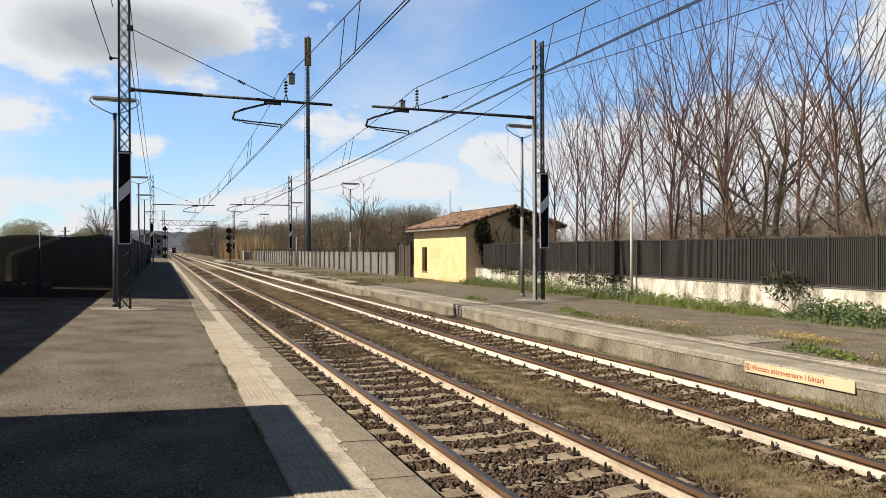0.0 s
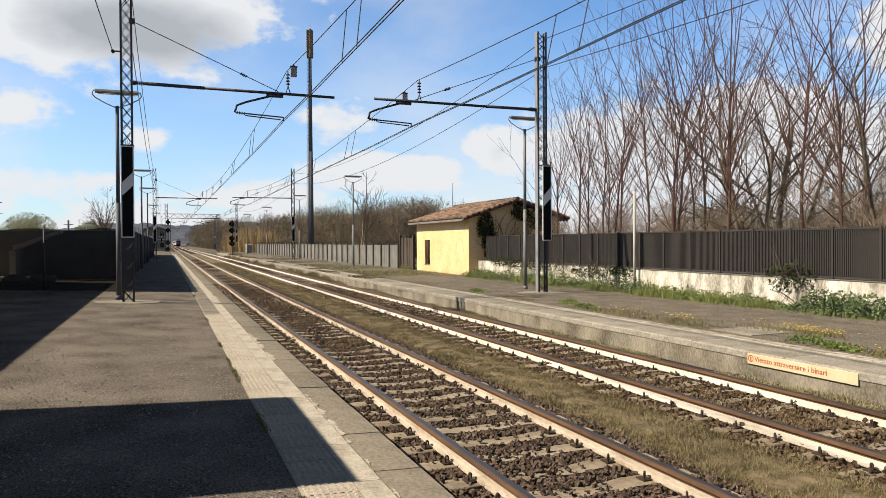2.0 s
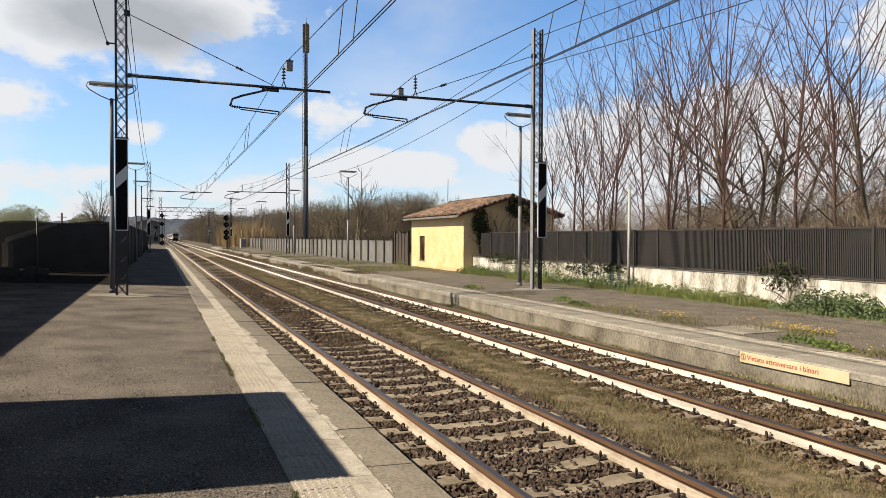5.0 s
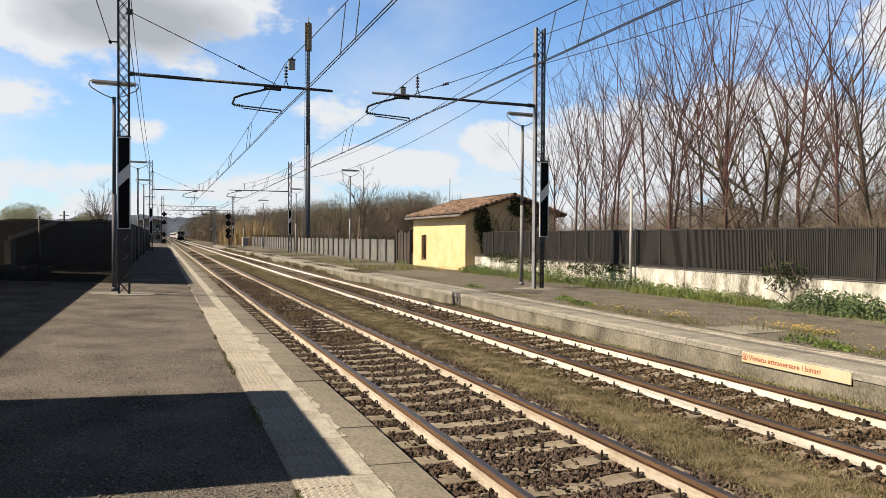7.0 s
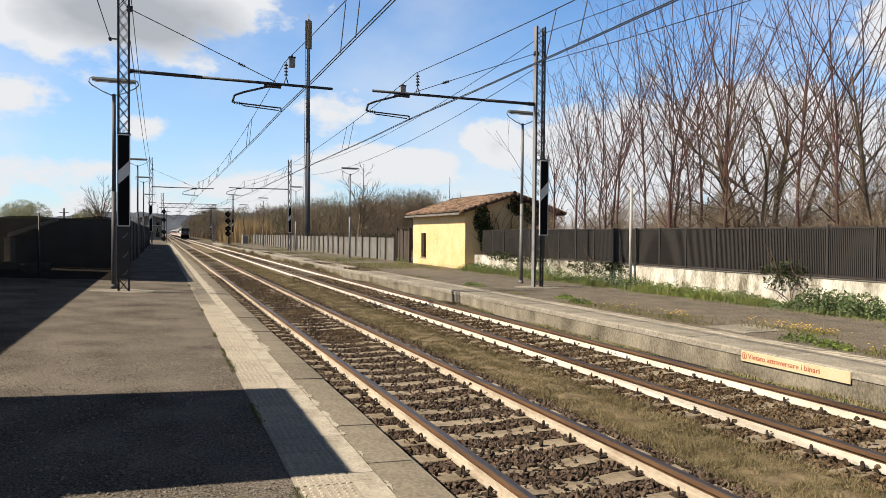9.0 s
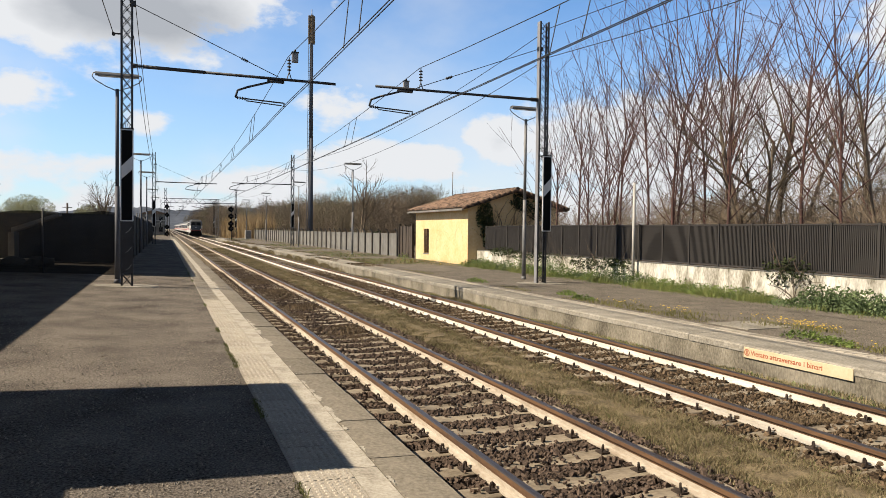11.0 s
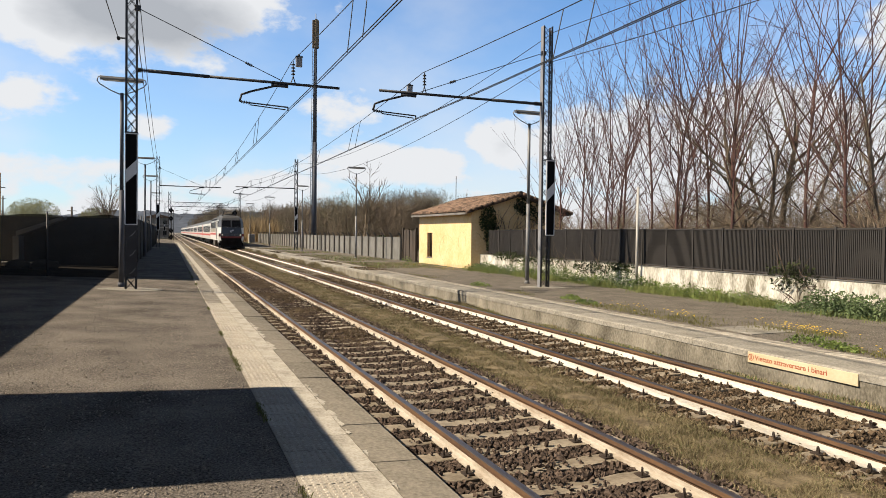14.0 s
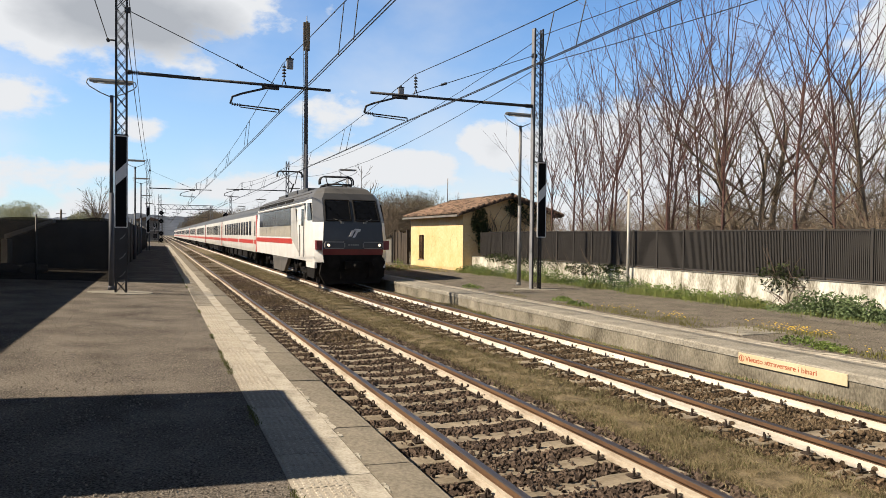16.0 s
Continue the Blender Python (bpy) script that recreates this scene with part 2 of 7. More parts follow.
BLACK = mat("panel_black", (0.0058, 0.0058, 0.0065), (0.0036, 0.0036, 0.0043), 0.7, bump=0.05, spec=0.08)
WHITE_R = mat("panel_reflective_white", (0.5184, 0.5184, 0.5256), (0.4464, 0.4464, 0.4536), 0.5, bump=0.03)
OCHRE = mat("ochre_plaster", (0.74, 0.58, 0.35), (0.60, 0.385, 0.165), 0.92, scale=0.9, fine=9, bump=0.3, contrast=0.8, spec=0.2, grain=0.9)
SCRAWL = mat("faded_scrawl", (0.50, 0.34, 0.16), (0.44, 0.295, 0.137), 0.9, bump=0)
ROOF = mat("roof_tile", (0.275, 0.182, 0.130), (0.034, 0.026, 0.021), 0.92, scale=4, fine=20, bump=0.4, piece=0.7, spec=0.2)
WALLW = mat("stained_whitewash", (0.68, 0.655, 0.58), (0.14, 0.125, 0.09), 0.92, scale=2.6, fine=24, bump=0.5, streak=(1, 1, 0.38), contrast=0.36, spec=0.2, grain=0.45)
FENCE = mat("grey_fence_metal", (0.0446, 0.0403, 0.0382), (0.0288, 0.0266, 0.0252), 0.75, 0.1, scale=2, fine=30, bump=0.1, spec=0.3)
CONC_F = mat("old_concrete", (0.195, 0.19, 0.177), (0.097, 0.093, 0.084), 0.92, scale=2, fine=14, bump=0.3, piece=0.3, streak=(1, 1, 0.4))
WOOD_D = mat("dark_wood", (0.072, 0.054, 0.0396), (0.036, 0.0274, 0.0216), 0.85, scale=4, fine=40, bump=0.3, streak=(1, 1, 0.2), piece=0.3)
NET = mat("dark_net", (0.0158, 0.0158, 0.0158), (0.0086, 0.0086, 0.0086), 0.95, scale=2, fine=60, bump=0.3)
RUBBLE = mat("pale_stone", (0.396, 0.3744, 0.3384), (0.252, 0.2376, 0.216), 0.9, scale=2, fine=20)
SIGN_Y = mat("sign_cream_enamel", (0.60, 0.52, 0.36), (0.49, 0.39, 0.24), 0.6, scale=2, fine=30, bump=0.05)
SIGN_R = mat("sign_red_paint", (0.36, 0.0828, 0.0324), (0.288, 0.0612, 0.0252), 0.6, bump=0)
T_WHITE = mat("train_white", (0.70, 0.695, 0.68), (0.56, 0.55, 0.53), 0.35, scale=1.5, fine=20, bump=0.02)
T_COACH = mat("coach_dusty_white", (0.53, 0.515, 0.485), (0.40, 0.385, 0.355), 0.45, scale=1.2, fine=18, bump=0.02, streak=(1, 1, 0.4))
T_GREY = mat("train_grey", (0.098, 0.097, 0.096), (0.055, 0.054, 0.053), 0.55, scale=1.5, fine=20, bump=0.03)
T_NAVY = mat("train_navy", (0.0331, 0.0353, 0.0432), (0.023, 0.0245, 0.031), 0.4, scale=2, fine=20, bump=0.02)
T_RED = mat("train_red", (0.4464, 0.0396, 0.0252), (0.36, 0.0324, 0.0216), 0.4, scale=2, fine=20, bump=0.02)
T_FRONT = mat("train_front_grey", (0.062, 0.064, 0.068), (0.045, 0.046, 0.05), 0.45, scale=2, fine=20, bump=0.02)
T_PANE = mat("train_side_pane", (0.072, 0.0706, 0.0684), (0.036, 0.036, 0.036), 0.25, scale=0.8, fine=6, bump=0)
T_DKRED = mat("train_dark_red", (0.17, 0.014, 0.016), (0.12, 0.011, 0.012), 0.45, bump=0.02)
T_DARK = mat("train_underframe", (0.0158, 0.0137, 0.0122), (0.0058, 0.005, 0.005), 0.85, scale=5, fine=40, bump=0.4, spec=0.15)
T_GLASS = mat("train_window_glass", (0.0086, 0.0094, 0.0115), (0.0058, 0.0065, 0.0079), 0.1, bump=0, spec=0.25)
T_LOUVRE = mat("train_louvre_grey", (0.2376, 0.2304, 0.2232), (0.1728, 0.1656, 0.1584), 0.5, bump=0.05)
HEADLIGHT = glow("headlight", (1.0, 0.80, 0.55), 1.0)
# bluish hill colours with the haze of distance mixed in
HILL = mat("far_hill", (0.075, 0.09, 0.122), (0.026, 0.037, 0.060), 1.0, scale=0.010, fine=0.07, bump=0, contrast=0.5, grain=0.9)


# ---------------------------------------------------------------- building helpers
def box(bm, x0, x1, y0, y1, z0, z1, mi=0, m=None):
    """An axis-aligned box, or one carried by the matrix m."""
    vs = []
    for z in (z0, z1):
        for x, y in ((x0, y0), (x1, y0), (x1, y1), (x0, y1)):
            co = Vector((x, y, z))
            vs.append(bm.verts.new(m @ co if m else co))
    for idx in ((3, 2, 1, 0), (4, 5, 6, 7), (0, 1, 5, 4), (1, 2, 6, 5), (2, 3, 7, 6), (3, 0, 4, 7)):
        bm.faces.new([vs[i] for i in idx]).material_index = mi


def rod(bm, a, b, r, r2=None, sides=8, mi=0, cap=True):
    """A straight tapered rod from a to b."""
    a, b = Vector(a), Vector(b)
    r2 = r if r2 is None else r2
    d = (b - a).normalized()
    u = d.orthogonal().normalized()
    v = d.cross(u)
    ring = []
    for c, rr in ((a, r), (b, r2)):
        ring.append([bm.verts.new(c + (u * math.cos(6.2832 * i / sides) + v * math.sin(6.2832 * i / sides)) * rr) for i in range(sides)])
    for i in range(sides):
        j = (i + 1) % sides
        f = bm.faces.new((ring[0][i], ring[0][j], ring[1][j], ring[1][i]))
        f.smooth, f.material_index = sides > 5, mi
    if cap:
        bm.faces.new(ring[0][::-1]).material_index = mi
        bm.faces.new(ring[1]).material_index = mi


def tube(bm, pts, r, sides=6, mi=0):
    for a, b in zip(pts, pts[1:]):
        rod(bm, a, b, r, sides=sides, mi=mi)


def prism(bm, poly, y0, y1, mi=0, axis="y", mis=None):
    """A polygon (x, z) pulled along y (or (y, z) along x)."""
    def co(p, t):
        return (p[0], t, p[1]) if axis == "y" else (t, p[0], p[1])
    a = [bm.verts.new(co(p, y0)) for p in poly]
    b = [bm.verts.new(co(p, y1)) for p in poly]
    k = len(poly)
    for i in range(k):
        f = bm.faces.new((a[i], a[(i + 1) % k], b[(i + 1) % k], b[i]))
        f.material_index = mis[i] if mis else mi
    bm.faces.new(a[::-1]).material_index = mi
    bm.faces.new(b).material_index = mi


def mesh_of(name, bm, *mats):
    bmesh.ops.recalc_face_normals(bm, faces=bm.faces)
    me = bpy.data.meshes.new(name)
    bm.to_mesh(me)
    bm.free()
    for m in mats:
        me.materials.append(m)
    return me


def part(name, bm, material, parent, label="", at=None):
    mats = material if isinstance(material, (list, tuple)) else [material]
    ob = new(name, bm if isinstance(bm, bpy.types.Mesh) else mesh_of(name, bm, *mats))
    ob.parent = parent
    if at is not None:
        ob.matrix_basis = at
    return tagged(ob, label)


def thing(name, label, category, m=None, group="", kind=""):
    ob = new(name)
    if m is not None:
        ob.matrix_basis = m
    return tagged(ob, label, category, group, kind)


def solid(name, bm, material, label, category, m=None, group="", kind=""):
    mats = material if isinstance(material, (list, tuple)) else [material]
    ob = new(name, mesh_of(name, bm, *mats))
    if m is not None:
        ob.matrix_basis = m
    return tagged(ob, label, category, group, kind)


def from_arrays(name, verts, faces, mats, mi=None, smooth=False):
    me = bpy.data.meshes.new(name)
    verts = np.asarray(verts, dtype=np.float32)
    faces = np.asarray(faces, dtype=np.int32)
    k = faces.shape[1]
    me.vertices.add(len(verts))
    me.vertices.foreach_set("co", verts.ravel())
    me.loops.add(faces.size)
    me.loops.foreach_set("vertex_index", faces.ravel())
    me.polygons.add(len(faces))
    me.polygons.foreach_set("loop_start", np.arange(0, faces.size, k, dtype=np.int32))
    if mi is not None:
        me.polygons.foreach_set("material_index", np.asarray(mi, dtype=np.int32))
    me.polygons.foreach_set("use_smooth", np.full(len(faces), smooth, dtype=bool))
    for m in mats:
        me.materials.append(m)
    me.update(calc_edges=True)
    me.validate()
    return me


B = bmesh.new


# ---------------------------------------------------------------- ground and far distance
def build_ground():
    bm = B()
    xs = [-2500, -400, -60, 1.9, 8.6, 15, 60, 400, 2500]
    ys = [-300, -12, 60, 200, 600, 2800]
    grid = [[bm.verts.new((x, y, GROUND_Z - 0.06)) for x in xs] for y in ys]
    for j in range(len(ys) - 1):
        for i in range(len(xs) - 1):
            f = bm.faces.new((grid[j][i], grid[j][i + 1], grid[j + 1][i + 1], grid[j + 1][i]))
            f.material_index = 1 if (xs[i] >= 15 or xs[i] < -50 or ys[j] >= 200) else 0
    solid("ground", bm, [SOIL, FIELD], "brown soil and dull winter grass stretching to the horizon", "ground", kind="structure")
    # ridge of hills, blue with the haze put into their material
    bm = B()
    prev = None
    for i in range(331):
        x = -1400 + i * 10
        s = noise.noise((x * 0.0016, 3.1, 0)) + 0.5 * noise.noise((x * 0.006, 7.7, 0))
        top = 34 + 26 * s
        top += 2.6 * noise.noise((x * 0.05, 1.7, 0)) + 2.2 * noise.noise((x * 0.13, 4.7, 0))
        top *= 1.15 - 0.35 * min(1, abs(x - 40) / 900)
        y = 1500 + 120 * noise.noise((x * 0.002, 0, 5))
        row = [bm.verts.new((x, y - 200, -1)), bm.verts.new((x, y - 90, top * 0.55)), bm.verts.new((x, y, max(10, top))), bm.verts.new((x, y + 150, 0))]
        if prev:
            for a in range(3):
                bm.faces.new((prev[a], row[a], row[a + 1], prev[a + 1])).smooth = True
        prev = row
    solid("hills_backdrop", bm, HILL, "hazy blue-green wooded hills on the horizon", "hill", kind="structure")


# ---------------------------------------------------------------- platforms
Y0, Y_END = -14.0, 150.0


def sheared(x0, x1, z_off):
    return [(x0, fall(x0) + z_off), (x1, fall(x1) + z_off)]


def build_near_platform():
    plat = thing("platform_near", "worn asphalt railway platform with a pale tactile strip and concrete kerb", "platform", kind="structure")
    bm = B()
    prism(bm, [(-9.0, fall(-9) - 0.004), (0.85, fall(0.85) - 0.004), (0.85, -0.7), (-9, -0.7)], Y0, Y_END)
    part("asphalt", bm, ASPHALT, plat, "patchy grey-brown asphalt with loose grit")
    bm = B()
    prism(bm, [(0.85, fall(0.85) - 0.012), (1.47, fall(1.47) - 0.012), (1.85, -0.03), (1.85, -0.75), (0.85, -0.75)], Y0, Y_END)
    part("kerb_bed", bm, FACE, plat)
    # tactile tiles
    bm = B()
    prism(bm, [(0.853, fall(0.853)), (1.247, fall(1.247)), (1.247, -0.02), (0.853, -0.02)], 0.006, 0.394)
    tile = mesh_of("tile", bm, TILE)
    k = 0
    y = 1.2
    while y < 118:
        part("tile", tile, None, plat, at=pose(0, y, 0.0006 * ((k * 7) % 5)))
        y += 0.4
        k += 1
    # domes on the tiles near by, ribs further on
    vs, fs = [], []
    def pyramid(x, y, r, h):
        i = len(vs)
        z = fall(x)
        for dx, dy, dz in ((-r, -r, 0), (r, -r, 0), (r, r, 0), (-r, r, 0), (-r * .5, -r * .5, h), (r * .5, -r * .5, h), (r * .5, r * .5, h), (-r * .5, r * .5, h)):
            vs.append((x + dx, y + dy, z + dz))
        fs.extend([(i + 4, i + 5, i + 6, i + 7), (i, i + 1, i + 5, i + 4), (i + 1, i + 2, i + 6, i + 5), (i + 2, i + 3, i + 7, i + 6), (i + 3, i, i + 4, i + 7)])
    yy = 2.4
    while yy < 18:
        for c in range(7):
            pyramid(0.89 + c * 0.054, yy, 0.015, 0.007)
        yy += 0.052
    part("tile_domes", from_arrays("tile_domes", vs, fs, [TILE]), None, plat, "small raised domes of the tactile tiles")["kind"] = "stuff"
    bm = B()
    yy = 18.0
    while yy < 60:
        prism(bm, [(0.87, fall(0.87) + 0.012), (1.23, fall(1.23) + 0.012), (1.23, fall(1.23) - 0.004), (0.87, fall(0.87) - 0.004)], yy, yy + 0.05)
        yy += 0.13
    part("tile_ribs", bm, TILE, plat, "raised ribs of the tactile tiles")["kind"] = "stuff"
    # pale strip and kerb slabs
    bm = B()
    prism(bm, [(1.252, fall(1.252) + 0.001), (1.462, fall(1.462) + 0.001), (1.462, -0.02), (1.252, -0.02)], 0.004, 0.996)
    pale = mesh_of("pale_slab", bm, PALE)
    bm = B()
    prism(bm, [(1.474, fall(1.474)), (1.845, 0.0), (EDGE_L, -0.02), (EDGE_L, -0.16), (1.845, -0.17), (1.474, -0.02)], 0.006, 1.104)
    slab = mesh_of("kerb_slab", bm, CONCRETE)
    rnd = random.Random(5)
    for i in range(118):
        part("pale_slab", pale, None, plat, at=pose(0, -1 + i, 0))
    for i in range(130):
        part("kerb_slab", slab, None, plat, at=pose(rnd.uniform(-0.006, 0.004), -1.45 + i * 1.11, rnd.uniform(-0.006, 0.004)))
    vs, fs = [], []
    for i in range(1750):
        y = 1.5 + i * 0.02
        w = -0.002 + 0.085 * noise.noise((y * 1.1, 3.3, 0)) + 0.075 * noise.noise((y * 5.0, 8.3, 0)) + 0.028 * noise.noise((y * 24.0, 5.3, 0))
        x0, x1 = 1.462 if w > 0.02 else 1.476, 1.477 + max(0.0, w)
        vs.extend([(x0, y, fall(x0) + 0.003), (x1, y, fall(x1) + 0.003)])
        if i and w > 0.004:
            k = len(vs) - 4
            fs.append((k, k + 1, k + 3, k + 2))
    part("mortar_band", from_arrays("mortar_band", vs, fs, [PALE]), None, plat, "broken pale mortar along the kerb joint")
    bm = B()
    prism(bm, [(1.252, fall(1.252)), (1.845, 0.0), (EDGE_L, -0.02), (EDGE_L, -0.16), (1.25, -0.17)], 117.05, Y_END)
    part("kerb_far", bm, CONCRETE, plat)


def build_far_platform():
    plat = thing("platform_far", "weedy asphalt platform across the tracks with a concrete kerb", "platform", kind="structure")
    bm = B()
    prism(bm, [(9.82, -0.006), (15.6, 0.03), (15.6, -0.8), (9.82, -0.8)], Y0, 135)
    part("asphalt", bm, ASPHALT_R, plat, "grey asphalt broken by weeds")
    bm = B()
    prism(bm, [(8.682, -0.10), (9.82, -0.10), (9.82, -0.8), (8.69, -0.8)], Y0, 135)
    part("platform_face", bm, FACE, plat, "stained and mossy concrete face")
    bm = B()
    prism(bm, [(8.70, -0.005), (9.50, 0.0), (9.50, -0.12), (EDGE_R, -0.12), (EDGE_R, -0.03)], 0.005, 1.995)
    slab = mesh_of("kerb_slab", bm, KERB_R)
    bm = B()
    prism(bm, [(9.505, 0.002), (9.815, 0.002), (9.815, -0.1), (9.505, -0.1)], 0.004, 0.396)
    for i in range(3):
        box(bm, 9.54, 9.78, 0.05 + i * 0.12, 0.11 + i * 0.12, 0, 0.008)
    tile = mesh_of("tile", bm, TILE)
    rnd = random.Random(8)
    for i in range(72):
        part("kerb_slab", slab, None, plat, at=pose(rnd.uniform(-0.004, 0.004), -8 + i * 2, rnd.uniform(-0.003, 0.002)))
    for i in range(200):
        part("tile", tile, None, plat, at=pose(0, 0 + i * 0.4, rnd.uniform(-0.003, 0.003)))
    # access hatch
    bm = B()
    box(bm, 10.05, 11.15, 10.0, 11.0, -0.02, 0.012)
    for x in (10.3, 10.9):
        box(bm, x - 0.05, x + 0.05, 10.2, 10.23, 0.008, 0.016)
    bmesh.ops.bevel(bm, geom=bm.edges[:], offset=0.002, segments=1, affect="EDGES")
    solid("access_hatch", bm, KERB_R, "square grey concrete access cover in the asphalt", "manhole cover")


# ---------------------------------------------------------------- tracks
def rail_mesh(y0, y1, paint):
    """A flat-bottomed rail, head up, rail top at z = 0."""
    prof = [(-0.070, -0.16), (0.070, -0.16), (0.070, -0.148), (0.012, -0.128), (0.010, -0.084), (0.009, -0.062), (0.034, -0.048), (0.036, -0.008), (0.026, 0.0),
            (-0.026, 0.0), (-0.036, -0.008), (-0.036, -0.048), (-0.009, -0.062), (-0.010, -0.084), (-0.012, -0.128), (-0.070, -0.148)]
    mis = [1, 2, 2, 2, 1, 1, 1, 0, 0, 0, 1, 1, 1, 2, 2, 2]
    bm = B()
    prism(bm, prof, y0, y1, mis=mis)
    return mesh_of("rail", bm, RAIL_TOP, RAIL_RUST, paint)


def clip_mesh():
    """A spring clip: a bent bar on a small plate."""
    bm = B()
    box(bm, -0.05, 0.05, -0.06, 0.06, -0.005, 0.012)
    pts = []
    for k in range(9):
        s = -0.7 + 4.5 * k / 8
        pts.append((0.030 * math.cos(s), 0.036 * math.cos(s), 0.032 + 0.038 * math.sin(s)))
    tube(bm, pts, 0.011, sides=4)
    return mesh_of("clip", bm, CLIP_M)


def sleeper_mesh():
    bm = B()
    w, h = 0.125, 0.10
    prism(bm, [(-1.2, -h), (1.2, -h), (1.2, -0.025), (1.17, 0.0), (0.45, 0.0), (0.25, -0.02), (-0.25, -0.02), (-0.45, 0.0), (-1.17, 0.0), (-1.2, -0.025)], -w, w)
    bmesh.ops.bevel(bm, geom=[e for e in bm.edges if abs(e.verts[0].co.y - e.verts[1].co.y) < 1e-5 and e.verts[0].co.z > -0.05 and e.verts[1].co.z > -0.05], offset=0.012, segments=1, affect="EDGES")
    return mesh_of("sleeper", bm, SLEEPER)


SPACING = 0.572
SLEEPER_Z = RAIL_Z - 0.165


def build_track(axis, phase, name, label):
    tr = thing(name, label, "railway track", kind="structure")
    rl = rail_mesh(Y0, 900, RAIL_WORN if axis < 5 else RAIL_PAINT)
    for s in (-1, 1):
        part("rail", rl, None, tr, "rail with a polished head and flaking white web" if s < 0 else "", at=pose(axis + s * 0.7535, 0, RAIL_Z))
    sl, cl = sleeper_mesh(), clip_mesh()
    rnd = random.Random(int(axis * 10))
    k0 = int((1.0 - phase) / SPACING)
    vs, fs = [], []
    for i in range(420):
        y = phase + (k0 + i) * SPACING
        if i < 200:
            part("sleeper", sl, None, tr, at=pose(axis + rnd.uniform(-0.015, 0.015), y, SLEEPER_Z + rnd.uniform(-0.006, 0.003), 0, 0, rnd.uniform(-0.5, 0.5)))
        else:
            j = len(vs)
            for z in (-0.08, 0.0):
                vs.extend([(axis - 1.2, y - 0.12, SLEEPER_Z + z), (axis + 1.2, y - 0.12, SLEEPER_Z + z), (axis + 1.2, y + 0.12, SLEEPER_Z + z), (axis - 1.2, y + 0.12, SLEEPER_Z + z)])
            fs.extend([(j + 4, j + 5, j + 6, j + 7), (j, j + 1, j + 5, j + 4), (j + 3, j, j + 4, j + 7)])
        if i < 62:
            for s in (-1, 1):
                for o in (-0.115, 0.115):
                    part("clip", cl, None, tr, at=pose(axis + s * 0.7535 + o, y, SLEEPER_Z + 0.004, 0, 0, 180 if o < 0 else 0))
    part("far_sleepers", from_arrays("far_sleepers", vs, fs, [SLEEPER]), None, tr)["kind"] = "stuff"


def stones(name, n, area, size, label, seed, material=None):
    """Crushed stones scattered by area(rng, n) -> x, y, z."""
    rng = np.random.default_rng(seed)
    base = np.array([(-1, -1, -1), (1, -1, -1), (1, 1, -1), (-1, 1, -1), (-1, -1, 1), (1, -1, 1), (1, 1, 1), (-1, 1, 1)], dtype=float) * 0.66
    tri = np.array([(0, 2, 1), (0, 3, 2), (4, 5, 6), (4, 6, 7), (0, 1, 5), (0, 5, 4), (1, 2, 6), (1, 6, 5), (2, 3, 7), (2, 7, 6), (3, 0, 4), (3, 4, 7)])
    x, y, z = area(rng, n)
    n = len(x)
    q, _ = np.linalg.qr(rng.normal(size=(n, 3, 3)))
    shape = base[None] * rng.uniform(0.45, 1.25, (n, 1, 3)) + rng.uniform(-0.32, 0.32, (n, 8, 3))
    v = np.einsum("nij,nkj->nki", q, shape) * (size * rng.uniform(0.5, 1.4, (n, 1, 1)))
    v += np.stack([x, y, z], 1)[:, None, :]
    f = (tri[None] + 8 * np.arange(n)[:, None, None]).reshape(-1, 3)
    return tagged(new(name, from_arrays(name, v.reshape(-1, 3), f, [material or STONE])), label, "ballast", kind="stuff")


def build_ballast():
    bm = B()
    a, b = AXIS_1, AXIS_2
    z = SLEEPER_Z - 0.035
    prism(bm, [(EDGE_L - 0.02, -0.62), (EDGE_L - 0.02, z - 0.02), (a - 1.3, z), (a + 1.25, z), (a + 1.7, z - 0.03), (b - 1.6, z - 0.02), (b - 1.25, z), (b + 1.25, z), (EDGE_R + 0.06, z + 0.02), (EDGE_R + 0.06, -0.62)], Y0, 700)
    solid("ballast_bed", bm, BED, "dark brown packed ballast under the tracks", "ballast", kind="structure")

    def near(rng, n):
        y = 1.5 + 38 * rng.random(n) ** 1.7
        x = AXIS_1 + rng.uniform(-1.55, 1.35, n)
        ph = np.abs(((y - 9.357) / SPACING + 0.5) % 1 - 0.5) * SPACING
        on = (ph < 0.14) & (np.abs(x - AXIS_1) < 1.22)
        cover = 0.04 + 0.16 * (np.sin(x * 3.1 + y * 0.7) * np.sin(y * 1.3) > 0.35)
        keep = ~on | (rng.random(n) < cover)
        x, y, on = x[keep], y[keep], on[keep]
        return x, y, z + rng.uniform(-0.012, 0.036, len(x)) + on * 0.035
    stones("ballast_stones_near_track", 96000, near, 0.0245, "loose angular dark brown ballast stones between the sleepers", 2)

    def far(rng, n):
        y = 2.5 + 34 * rng.random(n) ** 1.5
        x = AXIS_2 + rng.uniform(-1.3, 1.3, n)
        ph = np.abs(((y - 7.58) / SPACING + 0.5) % 1 - 0.5) * SPACING
        on = (ph < 0.14) & (np.abs(x - AXIS_2) < 1.22)
        keep = ~on | (rng.random(n) < 0.2)
        x, y, on = x[keep], y[keep], on[keep]
        return x, y, z + rng.uniform(-0.01, 0.036, len(x)) + on * 0.035
    stones("ballast_stones_far_track", 40000, far, 0.026, "loose earthy brown ballast stones under the further track", 3, STONE_F)


